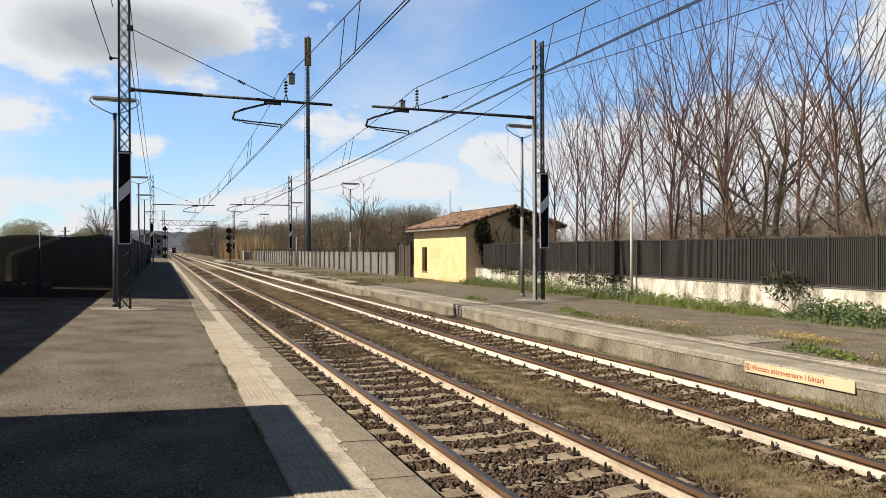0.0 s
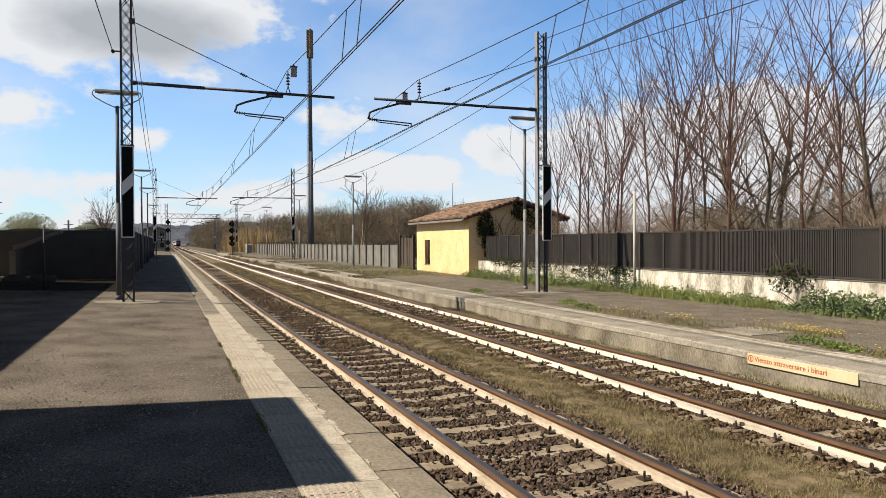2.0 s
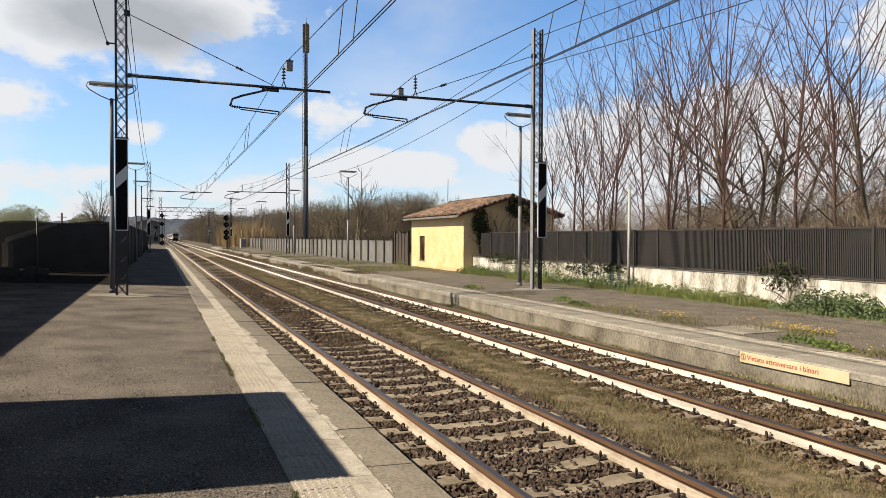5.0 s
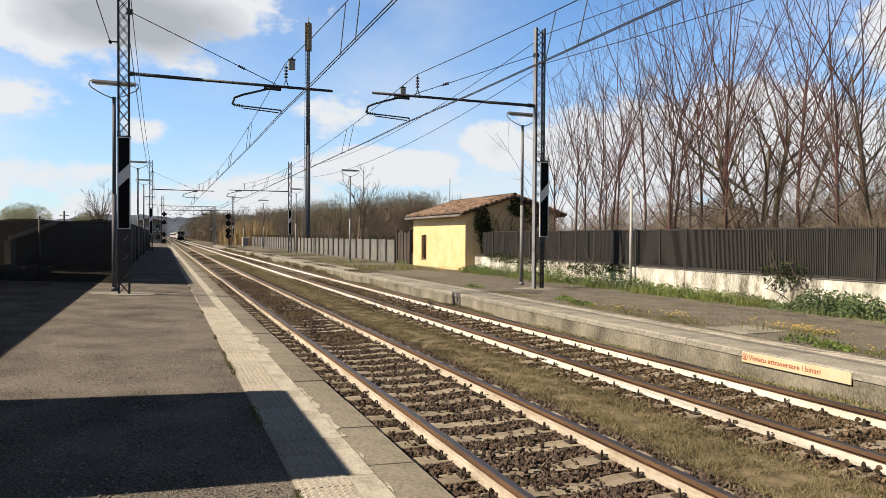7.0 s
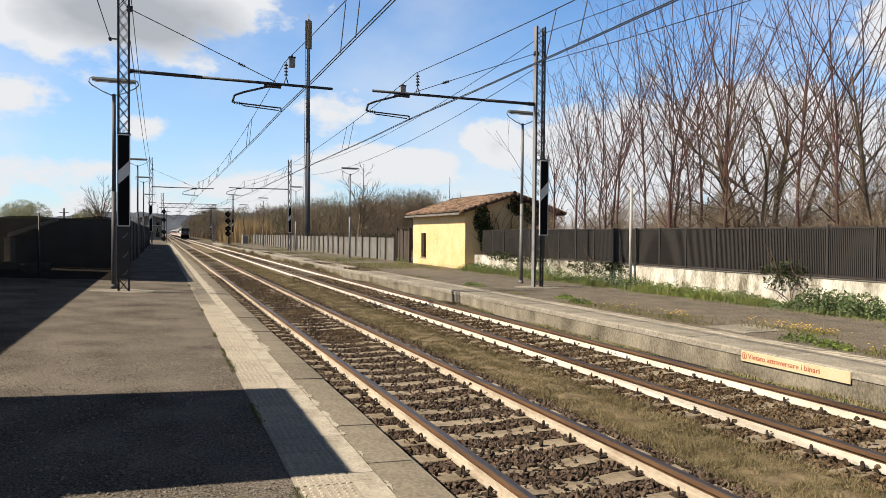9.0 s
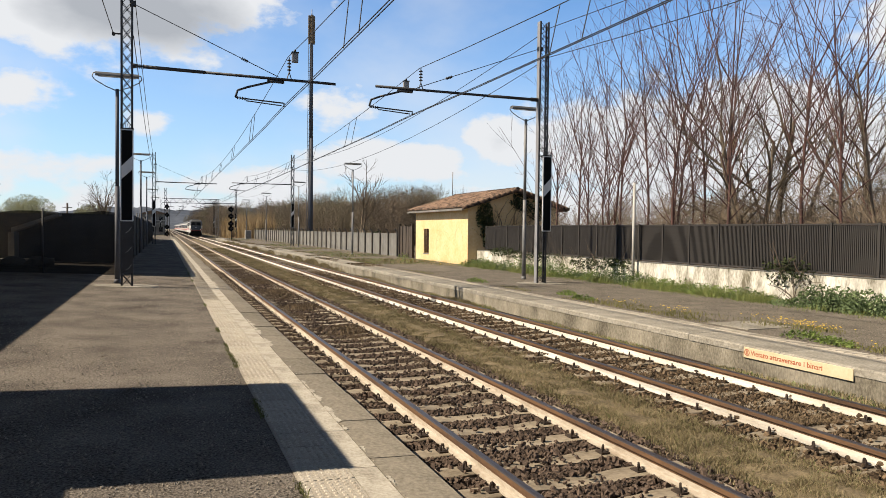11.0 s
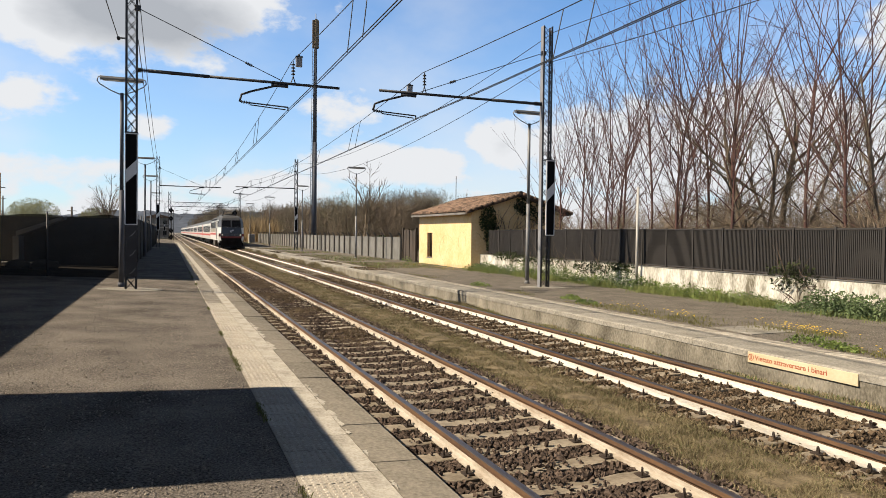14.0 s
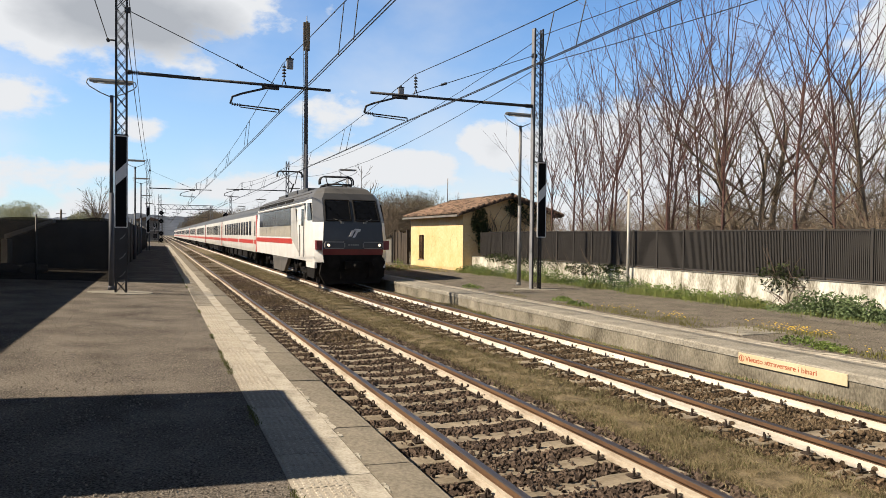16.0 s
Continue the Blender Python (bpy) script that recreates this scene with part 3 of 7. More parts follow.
def blades(name, n, area, height, width, material, label, seed, lean=0.5, category="grass"):
    """Thin upright blades, two triangles each, scattered by area."""
    rng = np.random.default_rng(seed)
    x, y, z, s = area(rng, n)
    n = len(x)
    an = rng.uniform(0, 6.283, n)
    h = height * s * rng.uniform(0.5, 1.2, n)
    w = width * rng.uniform(0.6, 1.3, n)
    le = rng.uniform(0, 6.283, n)
    la = rng.uniform(0.1, lean, n) * h
    p = np.stack([x, y, z], 1)
    d = np.stack([np.cos(an), np.sin(an), 0 * an], 1) * w[:, None]
    o = np.stack([np.cos(le) * la, np.sin(le) * la, h], 1)
    mid = p + o * np.array([0.35, 0.35, 0.6])
    v = np.stack([p - d, p + d, mid - d * 0.7, mid + d * 0.7, p + o], 1).reshape(-1, 3)
    i = 5 * np.arange(n)[:, None]
    f = np.concatenate([i + np.array([[0, 1, 3]]), i + np.array([[0, 3, 2]]), i + np.array([[2, 3, 4]])])
    return tagged(new(name, from_arrays(name, v, f, [material])), label, category, kind="stuff")


def clumpy(rng, x, y, scale, cut, seed):
    """Keeps points where a slow noise is high; returns mask and strength."""
    k = np.array([noise.noise((float(a) * scale, float(b) * scale, seed)) for a, b in zip(x, y)])
    return k > cut, np.clip(0.55 + k, 0.3, 1.3)


def build_grass():
    zg = SLEEPER_Z - 0.04
    bm = B()
    prev = None
    for i in range(300):
        y = 1.0 + i * 0.5
        e0 = 4.78 + 0.10 * noise.noise((y * 0.9, 2.0, 0))
        e1 = 5.92 + 0.12 * noise.noise((y * 0.8, 9.0, 0))
        row = [bm.verts.new((x, y, z)) for x, z in ((e0, zg - 0.01), (e0 + 0.15, zg + 0.025), ((e0 + e1) / 2, zg + 0.04), (e1 - 0.15, zg + 0.025), (e1, zg - 0.01))]
        if prev:
            for k in range(4):
                bm.faces.new((prev[k], prev[k + 1], row[k + 1], row[k])).smooth = True
        prev = row
    solid("turf_strip", bm, mat("dry_turf", (0.25, 0.20, 0.125), (0.08, 0.063, 0.039), 0.95, scale=5.0, fine=40, bump=1.0, dist=0.03, spec=0.2), "low turf strip between the tracks", "turf", kind="structure")

    def mid(rng, n):
        y = 2.0 + 80 * rng.random(n) ** 2.0
        x = rng.uniform(4.62, 6.08, n)
        keep = (x > 4.62 + 0.28 * rng.random(n)) & (x < 6.08 - 0.25 * rng.random(n))
        x, y = x[keep], y[keep]
        k, s = clumpy(rng, x, y, 4.0, -0.42, 1.5)
        s = 0.4 + 0.9 * s
        return x[k], y[k], np.full(k.sum(), zg + 0.01), s[k]
    blades("dry_grass_between_tracks", 190000, mid, 0.070, 0.0036, DRY, "dry yellow-brown grass between the two tracks", 1, lean=1.3)
    blades("brown_grass_between_tracks", 70000, mid, 0.055, 0.004, DRY_B, "withered brown grass among the dry grass", 35, lean=1.4)
    blades("green_grass_between_tracks", 48000, mid, 0.055, 0.0042, mat("olive_grass", (0.19, 0.195, 0.08), (0.08, 0.088, 0.033), 0.8, scale=1, fine=8, bump=0, piece=0.5, spec=0.2), "olive green grass among the dry grass", 15, lean=0.8)

    def patch(rng, n):
        y = 8.5 + 90 * rng.random(n) ** 1.7
        x = AXIS_1 + rng.uniform(-0.62, 0.64, n)
        k, s = clumpy(rng, x, y, 0.55, 0.0, 9.5)
        k |= rng.random(len(x)) < np.clip((y - 15) / 12, 0, 0.8)
        k &= rng.random(len(x)) < np.clip((y - 8.5) / 3, 0, 1)
        return x[k], y[k], np.full(k.sum(), zg), s[k] * 0.85
    blades("dry_grass_in_near_track", 46000, patch, 0.13, 0.009, DRY_B, "brown tufts of dry grass growing between the near rails", 4, lean=0.9)

    def side(rng, n):
        y = 14 + 80 * rng.random(n) ** 1.5
        x = rng.uniform(EDGE_L + 0.1, AXIS_1 - 0.9, n)
        return x, y, np.full(n, zg - 0.02), np.ones(n) * 0.8
    blades("dry_grass_beside_near_track", 14000, side, 0.10, 0.009, DRY_B, "dry weeds between kerb and near rail", 16, lean=0.9)

    def patch2(rng, n):
        y = 6 + 90 * rng.random(n) ** 1.6
        x = AXIS_2 + rng.uniform(-0.65, 0.65, n)
        k, s = clumpy(rng, x, y, 0.5, -0.05, 19.5)
        k |= rng.random(len(x)) < np.clip((y - 5) / 12, 0.25, 0.8)
        return x[k], y[k], np.full(k.sum(), zg), s[k] * 0.75
    blades("dry_grass_in_far_track", 46000, patch2, 0.12, 0.009, DRY_B, "brown tufts of dry grass growing between the further rails", 5, lean=0.9)

    def foot(rng, n):
        y = 3.0 + 70 * rng.random(n) ** 1.7
        x = rng.uniform(AXIS_2 + 0.98, EDGE_R + 0.02, n)
        k, s = clumpy(rng, x, y, 0.7, -0.3, 29.5)
        return x[k], y[k], np.full(k.sum(), zg + 0.02), s[k]
    blades("weeds_at_platform_foot", 42000, foot, 0.11, 0.005, DRY, "dry weeds along the foot of the further platform", 6, lean=0.7)
    blades("green_weeds_at_platform_foot", 9000, foot, 0.10, 0.009, GREEN, "green weeds along the foot of the further platform", 7, lean=0.7)

    def foot_far(rng, n):
        y = 16 + 95 * rng.random(n) ** 1.3
        x = EDGE_R - 0.02 - np.abs(rng.normal(0, 0.22, n))
        k, s = clumpy(rng, x, y, 0.35, -0.12, 39.5)
        return x[k], y[k], np.full(k.sum(), zg), s[k]
    blades("brown_weeds_at_platform_foot", 30000, foot_far, 0.15, 0.007, DRY, "tall withered weeds against the face of the further platform", 36, lean=0.7)

    def edge_far(rng, n):
        y = 35 + 80 * rng.random(n) ** 1.2
        x = EDGE_R - 0.05 + rng.uniform(-0.25, 0.05, n)
        k, s = clumpy(rng, x, y, 0.5, -0.25, 49.5)
        k &= rng.random(n) < np.clip((y - 35) / 6, 0, 1)
        return x[k], y[k], np.full(k.sum(), zg), s[k]
    blades("tall_dry_weeds_at_platform_foot", 20000, edge_far, 0.42, 0.011, DRY, "tall dry weeds hiding the worn platform edge", 37, lean=0.5)

    def top_far(rng, n):
        y = 33 + 85 * rng.random(n) ** 1.2
        x = rng.uniform(EDGE_R + 0.05, 10.0, n)
        k, s = clumpy(rng, x, y, 0.4, -0.02, 59.5)
        return x[k], y[k], np.zeros(k.sum()), s[k]
    blades("weeds_on_far_kerb", 12000, top_far, 0.08, 0.012, DRY_B, "low brown weeds spreading over the far kerb", 38, lean=1.2)

    def joint(rng, n):
        y = 2.2 + 30 * rng.random(n) ** 1.4
        x = 0.84 + rng.normal(0, 0.018, n)
        kk, s = clumpy(rng, x, y, 0.9, 0.22, 63.3)
        return x[kk], y[kk], FALL * (EDGE_L - x[kk]), s[kk]
    blades("joint_weeds", 5000, joint, 0.035, 0.004, MATS["olive_grass"], "small weeds in the joint beside the tactile strip", 19, lean=0.9)

    def grit(rng, n):
        y = 2.2 + 22 * rng.random(n) ** 1.6
        x = rng.uniform(-4.5, 0.8, n)
        return x, y, FALL * (EDGE_L - x) + 0.001
    g = stones("platform_grit", 15000, grit, 0.0072, "loose grey-brown grit scattered over the platform asphalt", 17)
    def grit_far(rng, n):
        y = 5.0 + 24 * rng.random(n) ** 1.4
        x = rng.uniform(9.85, 14.6, n)
        return x, y, 0.001 + (x - 9.82) * 0.0062
    g2 = stones("platform_grit", 16000, grit_far, 0.0075, "loose grey grit scattered over the far platform asphalt", 27)
    g2.data.materials.clear()
    g2.data.materials.append(mat("grey_grit", (0.2592, 0.2304, 0.1944), (0.0648, 0.0576, 0.0475), 0.9, bump=0, piece=0.9))
    g.data.materials.clear()
    g.data.materials.append(mat("asphalt_grit", (0.30, 0.265, 0.22), (0.06, 0.052, 0.044), 0.9, bump=0, piece=0.9))


# ---------------------------------------------------------------- overhead line
def lattice(bm, x0, x1, y0, y1, z0, z1, step, chord=0.028, bar=0.010, taper=0.0):
    """Four angle chords with crossed lacing on every side."""
    def c(x, y, z):
        k = 1 - taper * (z - z0) / (z1 - z0)
        mx, my = (x0 + x1) / 2, (y0 + y1) / 2
        return Vector((mx + (x - mx) * k, my + (y - my) * k, z))
    cs = [(x0, y0), (x1, y0), (x1, y1), (x0, y1)]
    for x, y in cs:
        rod(bm, c(x, y, z0), c(x, y, z1), chord, chord, sides=4)
    n = int((z1 - z0) / step)
    for i in range(n):
        a, b = z0 + (z1 - z0) * i / n, z0 + (z1 - z0) * (i + 1) / n
        for k in range(4):
            p, q = cs[k], cs[(k + 1) % 4]
            rod(bm, c(*p, a), c(*q, b), bar, sides=3, cap=False)
            rod(bm, c(*q, a), c(*p, b), bar, sides=3, cap=False)


def insulator(bm, a, b, r=0.05):
    a, b = Vector(a), Vector(b)
    rod(bm, a, b, 0.015, sides=6)
    for i in range(4):
        c = a.lerp(b, 0.2 + 0.2 * i)
        d = (b - a).normalized() * 0.02
        rod(bm, c - d, c + d, r, r * 0.5, sides=8)


def build_mast(name, base, side, top, cant_z, reach, contact, panel, pal=False, label="", detail=True, hw=0.16, dep=0.11):
    """A lattice mast with its cantilever. side: +1 reaches towards +x. contact: (x, z) of the steady arm's end, in world."""
    bx, by = base
    m = thing(name, label, "catenary mast", pose(bx, by, 0), group="catenary masts")
    z0 = fall(bx) if bx < 2 else 0.0
    bm = B()
    lattice(bm, -hw, hw, -dep, dep, z0, top, 0.34 if detail else 0.9, chord=0.034, bar=0.011 if detail else 0.016)
    part("lattice_shaft", bm, STEEL_D, m, "dark lattice steel shaft")
    bm = B()
    ring = []
    for k in range(22):
        s = 6.2832 * k / 22
        q = 1 + 0.22 * noise.noise((math.cos(s) * 1.5 + bx, math.sin(s) * 1.5, by))
        ring.append((0.05 + 0.85 * q * math.cos(s), 0.62 * q * math.sin(s)))
    drop = FALL if bx < 2 else 0.0
    hi = [bm.verts.new((x, y, z0 - drop * x + 0.012)) for x, y in ring]
    lo = [bm.verts.new((x * 1.03, y * 1.03, z0 - drop * x - 0.1)) for x, y in ring]
    bm.faces.new(hi)
    for k in range(22):
        bm.faces.new((lo[k], lo[(k + 1) % 22], hi[(k + 1) % 22], hi[k]))
    part("footing", bm, KERB_R, m, "pale concrete footing")
    bm = B()
    rod(bm, (side * hw, 0, cant_z), (side * (hw + 0.12), 0, cant_z), 0.075, 0.06)
    insulator(bm, (side * (hw + 0.1), 0, cant_z), (side * (hw + 0.35), 0, cant_z), 0.075)
    rod(bm, (side * (hw + 0.3), 0, cant_z), (side * (reach * 0.35), 0, cant_z - 0.01), 0.05)
    rod(bm, (side * (reach * 0.35), 0, cant_z - 0.01), (side * reach, 0, cant_z - 0.02), 0.042)
    part("cantilever_arm", bm, STEEL_D, m, "long dark horizontal tube arm")
    hx = contact[0] - bx
    # suspension insulator and messenger clamp
    sx = hx + (0.15 if side > 0 else 0.28)
    bm = B()
    rod(bm, (sx - 0.07, 0, cant_z), (sx, 0, cant_z + 0.22), 0.016, sides=5)
    rod(bm, (sx + 0.07, 0, cant_z), (sx, 0, cant_z + 0.22), 0.016, sides=5)
    insulator(bm, (sx, 0, cant_z + 0.2), (sx, 0, cant_z + 0.68), 0.07)
    part("insulator", bm, STEEL_D, m)
    # registration arm
    bm = B()
    kx = hx - 1.42
    rx = hx - 0.15
    pts = [(rx, 0, cant_z - 0.09), (rx - 0.25, 0, cant_z - 0.12), (kx + 0.35, 0, cant_z - 0.33), (kx + 0.06, 0, cant_z - 0.45), (kx, 0, cant_z - 0.66)]
    tube(bm, pts, 0.032, sides=6)
    rod(bm, (rx - 0.35, 0, cant_z - 0.09), (rx + 0.15, 0, cant_z - 0.1), 0.05, sides=6)
    insulator(bm, (kx, 0, cant_z - 0.66), (kx + 0.35, 0, cant_z - 0.69), 0.055)
    rod(bm, (kx + 0.3, 0, cant_z - 0.68), (hx, 0, contact[1] + 0.14), 0.022, sides=5)
    rod(bm, (kx + 0.3, 0.05, cant_z - 0.73), (hx - 0.06, 0.05, contact[1] + 0.07), 0.018, sides=5)
    rod(bm, (hx, 0, contact[1] + 0.15), (hx, 0, contact[1] + 0.03), 0.02, sides=5)
    part("registration_arm", bm, STEEL_D, m)
    # tension rod
    bm = B()
    tz = cant_z + 1.72
    box(bm, side * hw - 0.06, side * hw + 0.1, -0.06, 0.06, tz - 0.06, tz + 0.08)
    a, b = Vector((side * (hw + 0.05), 0, tz)), Vector((hx - side * 0.15, 0, cant_z + 0.04))
    rod(bm, a, b, 0.012, sides=5)
    insulator(bm, a.lerp(b, 0.72), a.lerp(b, 0.78), 0.05)
    part("tension_rod", bm, WIRE, m)
    if pal:
        bm = B()
        e = dep + 0.01
        prism(bm, [(-hw - 0.035, -e), (-hw + 0.022, -e), (-hw + 0.022, 0.015 - e), (-hw - 0.02, 0.015 - e), (-hw - 0.02, e - 0.015), (-hw + 0.022, e - 0.015), (-hw + 0.022, e), (-hw - 0.035, e)], 0, 1)
        for v in bm.verts:
            v.co = Vector((v.co.x, v.co.z, z0 + v.co.y * (top - z0)))
        part("channel", bm, STEEL_C, m, "pale grey zinc-coated steel channel")
    if panel and detail and not pal:
        bm = B()
        box(bm, -hw, hw, -0.125, -0.12, z0 + 0.38, panel[0])
        part("kick_plate", bm, STEEL_D, m)
    if panel:
        p0, p1, px0, px1 = panel
        bm = B()
        box(bm, px0, px1, -0.165, -0.13, p0, p1)
        # frame
        for x in (px0, px1):
            box(bm, x - 0.014, x + 0.014, -0.172, -0.125, p0, p1 + 0.014, 1)
        for z in (p0, p1):
            box(bm, px0, px1, -0.173, -0.126, z - 0.014, z + 0.014, 1)
        w = px1 - px0
        zc = p0 + (p1 - p0) * 0.53
        for dz in (0.0,):
            q = [(px0 + 0.016, zc - 0.19), (px1 - 0.016, zc + 0.09), (px1 - 0.016, zc + 0.47), (px0 + 0.016, zc + 0.18)]
            prism(bm, q, -0.170, -0.164, 1)
        part("marker_panel", bm, [BLACK, WHITE_R], m, "black board with white diagonal band and thin white frame")
        bm = B()
        rnd = random.Random(3)
        for i in range(9):
            x = px0 + w * i / 8
            rod(bm, (x, -0.14, p1 + 0.03), (x + rnd.uniform(-0.03, 0.03), -0.2, p1 + 0.18), 0.012, 0.003, sides=4)
        box(bm, px0 - 0.02, px1 + 0.02, -0.16, 0.14, p1 + 0.02, p1 + 0.05)
        part("climbing_guard", bm, STEEL_D, m)["kind"] = "stuff"
        for z in (0.45, 0.95, 1.5) if detail and not pal else ():
            bm = B()
            tube(bm, [(px0 + 0.12, -0.13, z0 + z), (px0 + 0.2, -0.14, z0 + z + 0.05), (px0 + 0.27, -0.14, z0 + z + 0.16)], 0.010, sides=4)
            part("lacing_strip", bm, STEEL, m)
    if detail and side > 0:
        bm = B()
        rod(bm, (-hw, 0, 7.16), (-0.36, 0, 7.16), 0.022, sides=6)
        insulator(bm, (-0.34, -0.12, 7.14), (-0.34, 0.1, 7.14), 0.045)
        part("feeder_bracket", bm, STEEL_D, m)
    # small white box hung on the messenger wire
    if detail:
        wx, wz = (MESS_1 if side > 0 else MESS_2)
        wx -= bx
        dy = -1.25 if side > 0 else 1.35
        wz -= 0.09
        bm = B()
        box(bm, wx - 0.085, wx + 0.085, dy - 0.07, dy + 0.07, wz - 0.34, wz - 0.08)
        box(bm, wx - 0.1, wx + 0.1, dy - 0.085, dy + 0.085, wz - 0.08, wz - 0.05, 1)
        rod(bm, (wx, dy, wz - 0.05), (wx, dy, wz + 0.02), 0.05, 0.02, mi=1)
        part("tensioner_box", bm, [STEEL_C, STEEL_D], m, "small grey box with a dark lid")
    return m


MESS_1, CONT_1 = (3.47, 6.98), (3.36, 5.44)
MESS_2, CONT_2 = (7.58, 6.96), (7.35, 5.42)


def wire_thing(name, pts, r, label):
    """Wires are curves with a round bevel, one polyline a wire."""
    cu = bpy.data.curves.new(name, "CURVE")
    cu.dimensions, cu.bevel_depth, cu.bevel_resolution = "3D", r, 1
    for line in pts:
        sp = cu.splines.new("POLY")
        sp.points.add(len(line) - 1)
        for p, q in zip(sp.points, line):
            p.co = (*q, 1)
    cu.materials.append(WIRE)
    return tagged(new(name, cu), label, "overhead wire", "overhead wires")


def sagging(a, b, sag, n=14):
    a, b = Vector(a), Vector(b)
    return [a.lerp(b, i / n) - Vector((0, 0, 4 * sag * (i / n) * (1 - i / n))) for i in range(n + 1)]


def build_line(name, mess, cont, supports, label):
    lines = []
    for y0, y1 in zip(supports, supports[1:]):
        sag = 1.1 * ((y1 - y0) / 60) ** 2
        m = sagging((mess[0], y0, mess[1]), (mess[0], y1, mess[1]), sag)
        lines.append(m)
        for o in (-0.03, 0.03):
            lines.append([(cont[0] + o, y0, cont[1] + 0.04), (cont[0] + o, y0 + 5, cont[1]), (cont[0] + o, y1 - 5, cont[1]), (cont[0] + o, y1, cont[1] + 0.04)])
        k = max(3, int((y1 - y0) / 8))
        for i in range(1, k):
            f = i / k
            for o in (-0.6, 0.6):
                y = y0 + (y1 - y0) * f + o
                g = (y - y0) / (y1 - y0)
                lines.append([(mess[0], y, mess[1] - 4 * sag * g * (1 - g)), (cont[0], y, cont[1])])
    wire_thing(name, lines, 0.011, label)


def lamp_post(name, x, y, h, label, z0=0.0, white=False):
    t = thing(name, label, "platform lamp", pose(x, y, z0), group="platform lamps")
    bm = B()
    rod(bm, (0, 0, -0.05), (0, 0, h * 0.5), 0.075, 0.065, sides=10)
    rod(bm, (0, 0, h * 0.5), (0, 0, h), 0.055, 0.05, sides=10)
    rod(bm, (0, 0, 0), (0, 0, 0.12), 0.10, 0.085, sides=10)
    part("post", bm, STEEL_B if x < 0 else STEEL if not white else STEEL_W, t)
    bm = B()
    for s in (-1, 1):
        pts = [(0, 0, h - 0.06), (s * 0.3, 0, h + 0.06), (s * 0.58, 0, h + 0.22), (s * 0.66, 0, h + 0.32), (s * 0.63, 0, h + 0.42), (s * 0.5, 0, h + 0.45)]
        tube(bm, pts, 0.016, sides=5)
    part("bracket", bm, STEEL, t)
    bm = B()
    prism(bm, [(-0.07, h + 0.36), (0.07, h + 0.36), (0.075, h + 0.40), (0.04, h + 0.46), (-0.04, h + 0.46), (-0.075, h + 0.40)], -0.58, 0.58, axis="x")
    part("tube_lamp_housing", bm, STEEL, t, "long flat fluorescent lamp housing")
    bm = B()
    rod(bm, (-0.5, 0, h + 0.345), (0.5, 0, h + 0.345), 0.022, sides=6)
    part("tube", bm, WHITE_R, t)
    return t


def build_overhead():
    build_mast("catenary_mast", (-0.99, 21.75), 1, 11.5, 6.31, 5.93, CONT_1, (1.95, 4.49, -0.15, 0.16), label="tall dark lattice mast on the platform with black and white board", hw=0.135)
    build_mast("catenary_mast", (12.08, 21.4), -1, 8.95, 6.29, 5.95, CONT_2, (1.80, 4.35, -0.02, 0.29), label="dark lattice mast beside the boundary wall with black and white board", hw=0.155, pal=True, dep=0.08)
    for x, y, s, tp, cz, rc, co in ((-1.0, 75.5, 1, 9.2, 6.31, 5.95, CONT_1), (12.1, 72.5, -1, 9.3, 6.29, 5.95, CONT_2), (12.1, 134, -1, 9.0, 6.3, 5.9, CONT_2), (-1.0, 196, 1, 9.0, 6.31, 5.95, CONT_1), (12.1, 196, -1, 9.0, 6.3, 5.9, CONT_2)):
        build_mast("catenary_mast", (x, y), s, tp, cz, rc, co, (1.9, 4.4, -0.15, 0.15), label="dark lattice mast farther down the line with a tube arm", detail=False, hw=0.14)
    build_line("overhead_wire", MESS_1, CONT_1, [-36, 21.75, 75.5, 138, 196, 260], "pair of dark contact wires hung from a sagging messenger wire")
    build_line("overhead_wire", MESS_2, CONT_2, [-34, 21.4, 72.5, 134, 196, 260], "contact wire and messenger over the further track with droppers")
    # feeder wires on the mast tops
    f = []
    ys = [-36, 21.4, 72.5, 134, 196]
    for a, b in zip(ys, ys[1:]):
        f.append(sagging((12.35, a, 8.8), (12.35, b, 8.8), 1.2))
        f.append(sagging((12.35, a, 7.8), (12.35, b, 7.8), 1.25))
    wire_thing("feeder_wire", f, 0.012, "dark feeder wires along the mast tops")
    f = []
    ys = [-36, 21.75, 75.5, 138, 196]
    for a, b in zip(ys, ys[1:]):
        f.append(sagging((-1.33 if a < 0 else -0.82, a, 7.14), (-1.33 if a < 0 else -0.95, b, 7.14), 0.8))
        f.append(sagging((-1.28 if a < 0 else -0.85, a, 8.9), (-1.28 if a < 0 else -0.95, b, 8.6), 0.9))
    wire_thing("feeder_wire", f, 0.012, "dark feeder wires along the near masts")
    lamp_post("lamp_post", -1.29, 22.7, 5.66, "grey steel platform lamp post with long flat fluorescent head", fall(-1.4))
    lamp_post("lamp_post", 12.35, 23.1, 5.9, "grey steel platform lamp post by the boundary wall", 0)
    for y in (48.5, 70, 94, 118):
        lamp_post("lamp_post", 12.3, y, 6.0, "grey steel platform lamp post by the concrete fence", 0)
    for y in (50, 66, 95, 120):
        lamp_post("lamp_post", -1.45, y, 6.0, "grey steel platform lamp post beside the netted fence", fall(-1.4))


